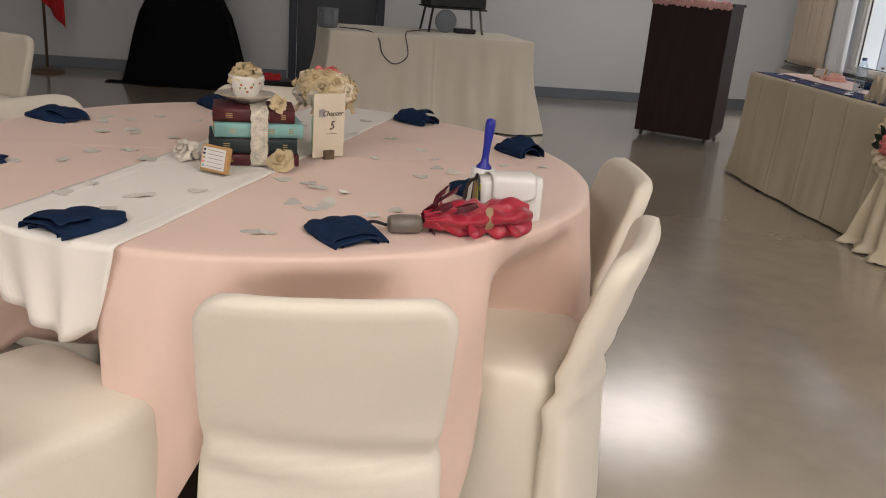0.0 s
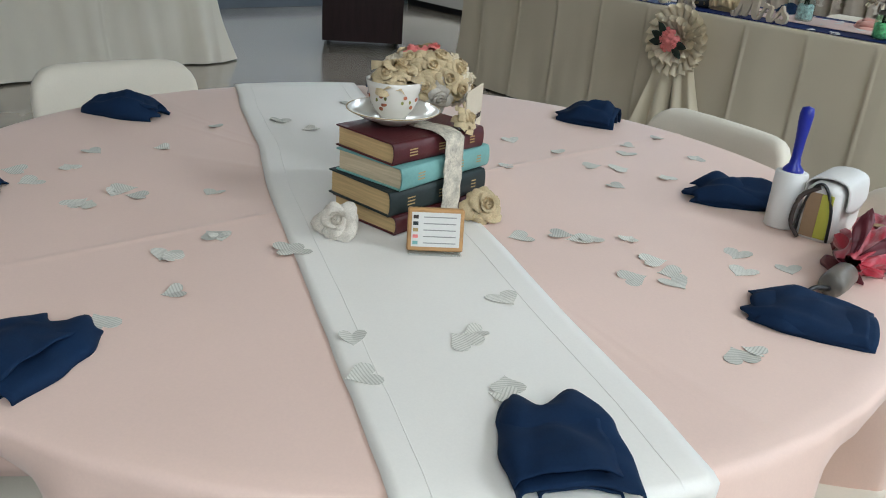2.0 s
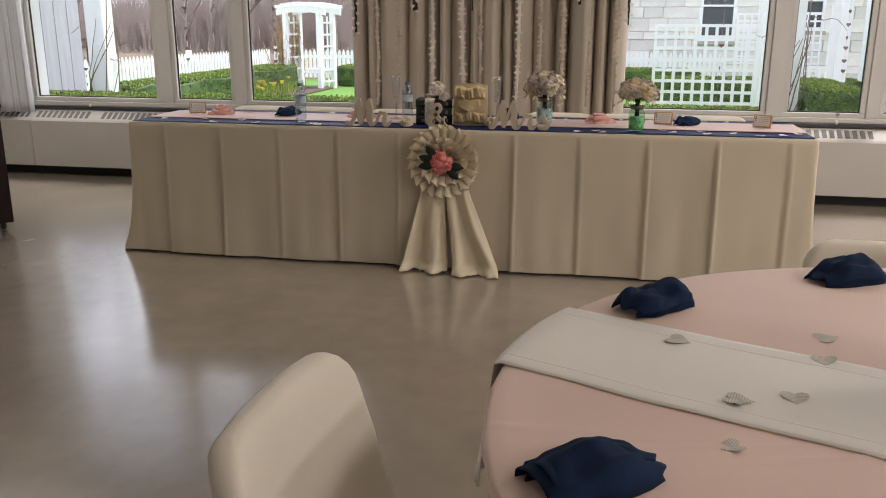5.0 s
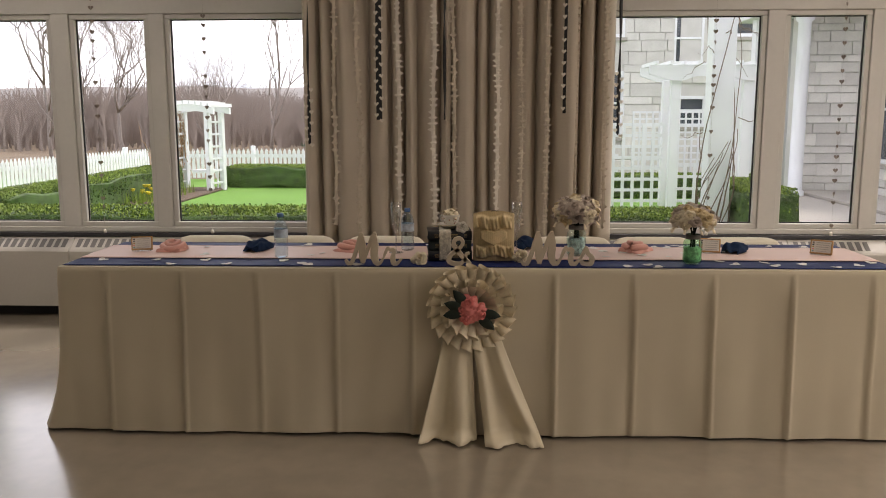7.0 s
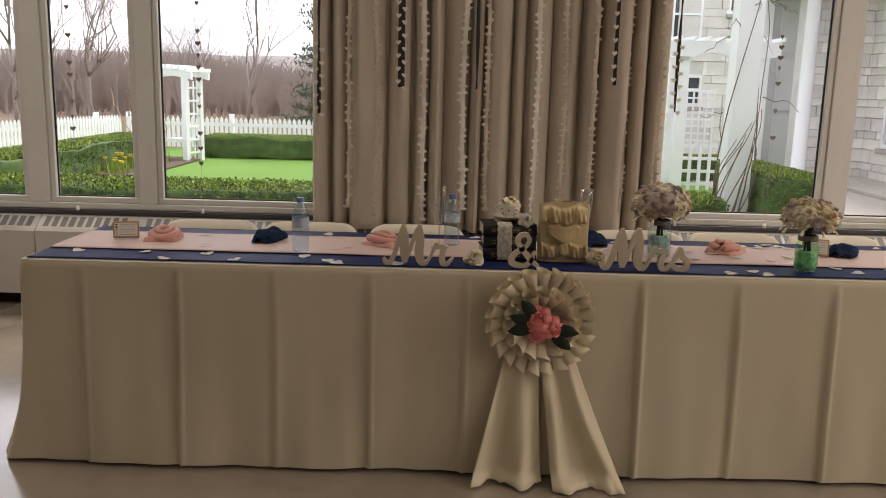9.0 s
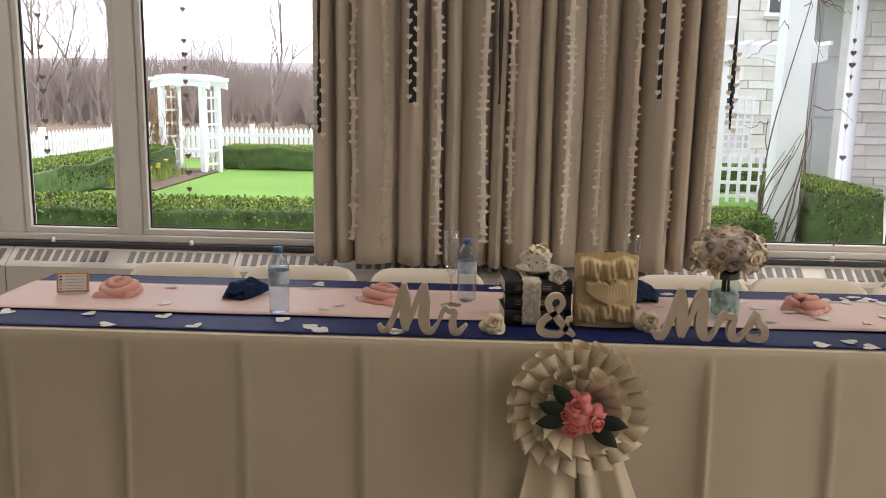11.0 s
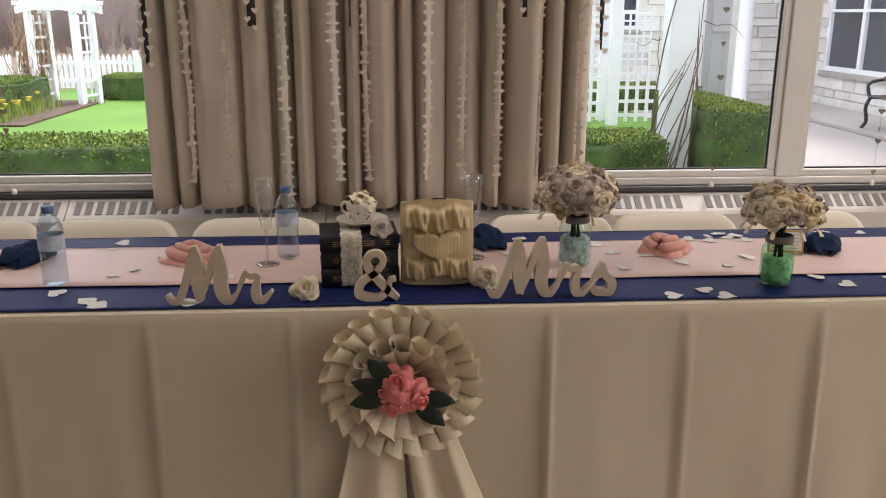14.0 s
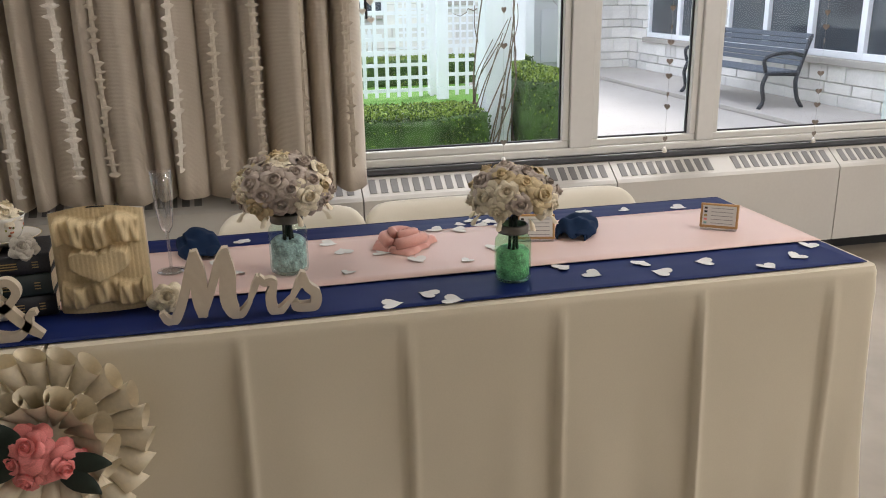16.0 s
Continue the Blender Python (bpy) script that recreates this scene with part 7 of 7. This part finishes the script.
        part("sill", box_bm(o0 - 0.06, o1 + 0.06, -0.07, 0.1, z0 - 0.09, z0 - 0.002, 0.01), M["concrete"], wdw)
    return t


stone_wall("stone_wing", pose(17.45, -2.6, GZ, 0, 0, 180), 10.8, 4.6, [(0.7, 2.9, 0.64, 2.6), (3.3, 8.2, 0.64, 2.6)], 0.52, 0.20, "stone wing of the building with white framed windows", 3)
stone_wall("stone_return_wall", pose(17.44, -1.3, GZ, 0, 0, -90), 1.40, 3.5, [], 0.48, 0.20, "stone return wall at the end of the patio", 5)
stone_wall("stone_house", pose(21.5, 4.4, GZ, 0, 0, -90), 9.6, 7.4, [(2.2, 3.0, 1.0, 2.6), (4.35, 5.0, 1.25, 2.0), (2.2, 3.0, 3.4, 4.9), (4.2, 4.9, 2.75, 3.95), (5.5, 6.2, 3.4, 4.9)], 0.62, 0.26, "pale stone house behind the trellis", 7)
col = thing("porch_column", pose(16.8, -1.14, GZ), "round white porch column", "column")
piece("shaft", *lathe([(0.17, 0.0), (0.17, 0.1), (0.13, 0.12), (0.125, 1.6), (0.115, 3.25), (0.17, 3.3), (0.17, 3.42)], 24), M["white_paint"], col)
pan = thing("porch_end_wall", pose(18.6, -0.35, GZ), "pale grey painted porch end wall", "wall panel")
part("panel", box_bm(0, 0.15, -1.9, -0.72, 0, 3.5), M["panel_grey"], pan)
part("pilaster", box_bm(-0.10, 0.16, -0.715, -0.44, 0, 3.5, 0.01), M["white_paint"], pan)
for z in (0.08, 1.25, 2.4):
    part("recessed_panel", box_bm(-0.03, -0.002, -1.75, -0.88, z, z + 1.02, 0.01), M["panel_grey"], pan)
part("porch_roof", box_bm(-2.2, 0.9, -2.1, -0.3, 3.5, 3.75, 0.02), M["white_paint"], pan)

# bench
bn = thing("garden_bench", pose(12.45, -1.80, GZ + 0.071), "cast iron garden bench with blue-grey slats", "bench")
for x in (-0.95, 0.95):
    piece("leg", *tube(smooth_path([(x, 0.30, 0.0), (x, 0.24, 0.10), (x, 0.27, 0.28), (x, 0.22, 0.42)], 5), 0.026, 8), M["iron"], bn)
    piece("leg", *tube(smooth_path([(x, -0.30, 0.0), (x, -0.22, 0.12), (x, -0.18, 0.30), (x, -0.20, 0.42), (x, -0.26, 0.62), (x, -0.34, 0.86)], 5), 0.026, 8), M["iron"], bn)
    piece("armrest", *tube(smooth_path([(x, -0.26, 0.62), (x, -0.05, 0.66), (x, 0.18, 0.64), (x, 0.27, 0.58), (x, 0.24, 0.44)], 5), 0.024, 8), M["iron"], bn)
    piece("seat_bracket", *tube([(x, -0.20, 0.40), (x, 0.24, 0.42)], 0.022, 8), M["iron"], bn)
for k in range(6):
    part("seat_slat", box_bm(-0.97, 0.97, -0.18 + k * 0.074, -0.118 + k * 0.074, 0.425, 0.45, 0.005, 1), M["slat_grey"], bn)
for k in range(6):
    part("back_slat", box_bm(-0.97, 0.97, -0.012, 0.012, 0, 0.058, 0.004, 1, m=pose(0, -0.205 - k * 0.024, 0.50 + k * 0.064, 14, 0, 0)), M["slat_grey"], bn)

# ---- trees and woods ----
def bare_tree(m, height, spread, seed, label, depth=6, thick=1.0):
    t = thing("bare_tree", m, label, "tree", "bare trees")
    rnd = random.Random(seed)
    trunk, limbs, twigs = [], [], []

    def grow(p, d, ln, r, level):
        pts = [p]
        q, dd = p, d
        for i in range(3):
            dd = (dd + Vector((rnd.uniform(-0.16, 0.16), rnd.uniform(-0.16, 0.16), rnd.uniform(-0.02, 0.14)))).normalized()
            q = q + dd * ln / 3
            pts.append(q)
        (trunk if level == 0 else limbs if level < 3 else twigs).append(tube(pts, r, 7 if level == 0 else 5 if level < 3 else 3, r * 0.62))
        if level < depth:
            for k in range(3 if level else 5):
                side = Vector((rnd.uniform(-1, 1), rnd.uniform(-1, 1), rnd.uniform(0.1, 0.7))).normalized()
                nd = (dd * (1.05 - spread) + side * spread).normalized()
                grow(pts[rnd.choice((1, 2, 3)) if k else 3], nd, ln * rnd.uniform(0.62, 0.85), r * 0.56, level + 1)

    grow(Vector((0, 0, 0)), Vector((0, 0, 1)), height * 0.34, height * 0.0115 * thick, 0)
    piece("trunk", *merge(trunk), M["bark"], t)
    piece("limbs", *merge(limbs), M["bark"], t)
    tagged(piece("twigs", *merge(twigs), M["bark"], t, smooth=False), kind="stuff")
    return t


bare_tree(pose(34, 13.2, GZ), 9.0, 0.44, 4, "tall leafless tree beyond the fence", 6, 0.7)
bare_tree(pose(28, 16.6, GZ), 7.2, 0.62, 8, "low spreading leafless tree behind the fence", 7, 0.8)
bare_tree(pose(27, 18.6, GZ), 7.4, 0.62, 12, "low spreading leafless tree behind the fence", 7, 0.8)
bare_tree(pose(26, 13.0, GZ), 4.6, 0.66, 15, "small leafless tree behind the arbor", 6, 0.8)
bare_tree(pose(36, 22.0, GZ), 8.0, 0.5, 21, "tall leafless tree beyond the fence", 6, 0.7)


def spruce(m, height, radius, seed, label):
    """A conifer: trunk, drooping whorled boughs and many needle tufts."""
    t = thing("spruce_tree", m, label, "tree")
    rnd = random.Random(seed)
    piece("trunk", *tube([(0, 0, 0), (0.02, 0.01, height * 0.5), (0, 0, height)], 0.09, 8, 0.015), M["bark"], t)
    boughs, tufts = [], []
    for k in range(110):
        u = rnd.uniform(0.04, 0.97)
        a, ln = rnd.uniform(0, 6.283), radius * (1 - u) ** 0.8 * rnd.uniform(0.55, 1.15) + 0.15
        pts = [Vector((math.cos(a) * ln * q, math.sin(a) * ln * q, u * height - 0.30 * ln * q + 0.22 * ln * q ** 3)) for q in (0, 0.33, 0.66, 1.0)]
        boughs.append(tube(pts, 0.018, 4, 0.005))
        for i in range(int(26 * ln) + 8):
            q = rnd.uniform(0.15, 1.0)
            p = pts[min(2, int(q * 3))].lerp(pts[min(2, int(q * 3)) + 1], q * 3 - min(2, int(q * 3))) + Vector((rnd.gauss(0, 0.10), rnd.gauss(0, 0.10), rnd.gauss(-0.05, 0.06)))
            e = Euler((rnd.uniform(0, 6), rnd.uniform(0, 6), rnd.uniform(0, 6))).to_matrix()
            l, w = rnd.uniform(0.06, 0.12), rnd.uniform(0.012, 0.03)
            tufts.append(([p + e @ Vector(c) for c in ((-l, 0, 0), (0, -w, 0), (l, 0, 0), (0, w, 0))], [(0, 1, 2, 3)]))
    piece("boughs", *merge(boughs), M["bark"], t)
    tagged(piece("needles", *merge(tufts), M["needles"], t, smooth=False), kind="stuff")
    return t


spruce(pose(30, 9.55, GZ), 6.6, 1.7, 3, "green spruce standing beyond the fence")


def woods(x0, x1, count, h0, h1, seed, label):
    rnd = random.Random(seed)
    v, f = [], []
    for i in range(count):
        x, y = rnd.uniform(x0, x1), rnd.uniform(-8, 62)
        h = rnd.uniform(h0, h1) * (0.8 + 0.35 * wob(y * 0.12, seed, 0))
        for k in range(9):
            a = rnd.uniform(-0.55, 0.55)
            o = len(v)
            w = rnd.uniform(0.012, 0.035) if k else rnd.uniform(0.03, 0.06)
            zb = 0 if k == 0 else rnd.uniform(0.1, 0.5) * h
            zt = h * 0.8 if k == 0 else min(h, zb + rnd.uniform(0.25, 0.55) * h)
            sh = a * (zt - zb) * (0.2 if k == 0 else 1.4)
            v += [(x, y - w, GZ + zb), (x, y + w, GZ + zb), (x + 0.1, y + sh + w * 0.3, GZ + zt), (x + 0.1, y + sh - w * 0.3, GZ + zt)]
            f.append((o, o + 1, o + 2, o + 3))
    return tagged(piece("far_woods", v, f, M["woods"], smooth=False), label, "woods", kind="stuff")


woods(36, 60, 5200, 2.2, 4.4, 1, "leafless brown woodland beyond the garden")
hv, hn = [], 60
for i in range(hn):
    y = -30 + i * 2.2
    for x, h in ((60, -0.2), (75, 3.6), (110, 5.0), (150, 5.6)):
        hv.append((x, y, GZ + h + (0.7 * wob(y * 0.08, x, 0) if h > 0 else 0)))
structure(piece("backdrop_hill", *flip_up((hv, grid_faces(hn, 4))), M["hill"]), "brown wooded hill in the distance", "backdrop")
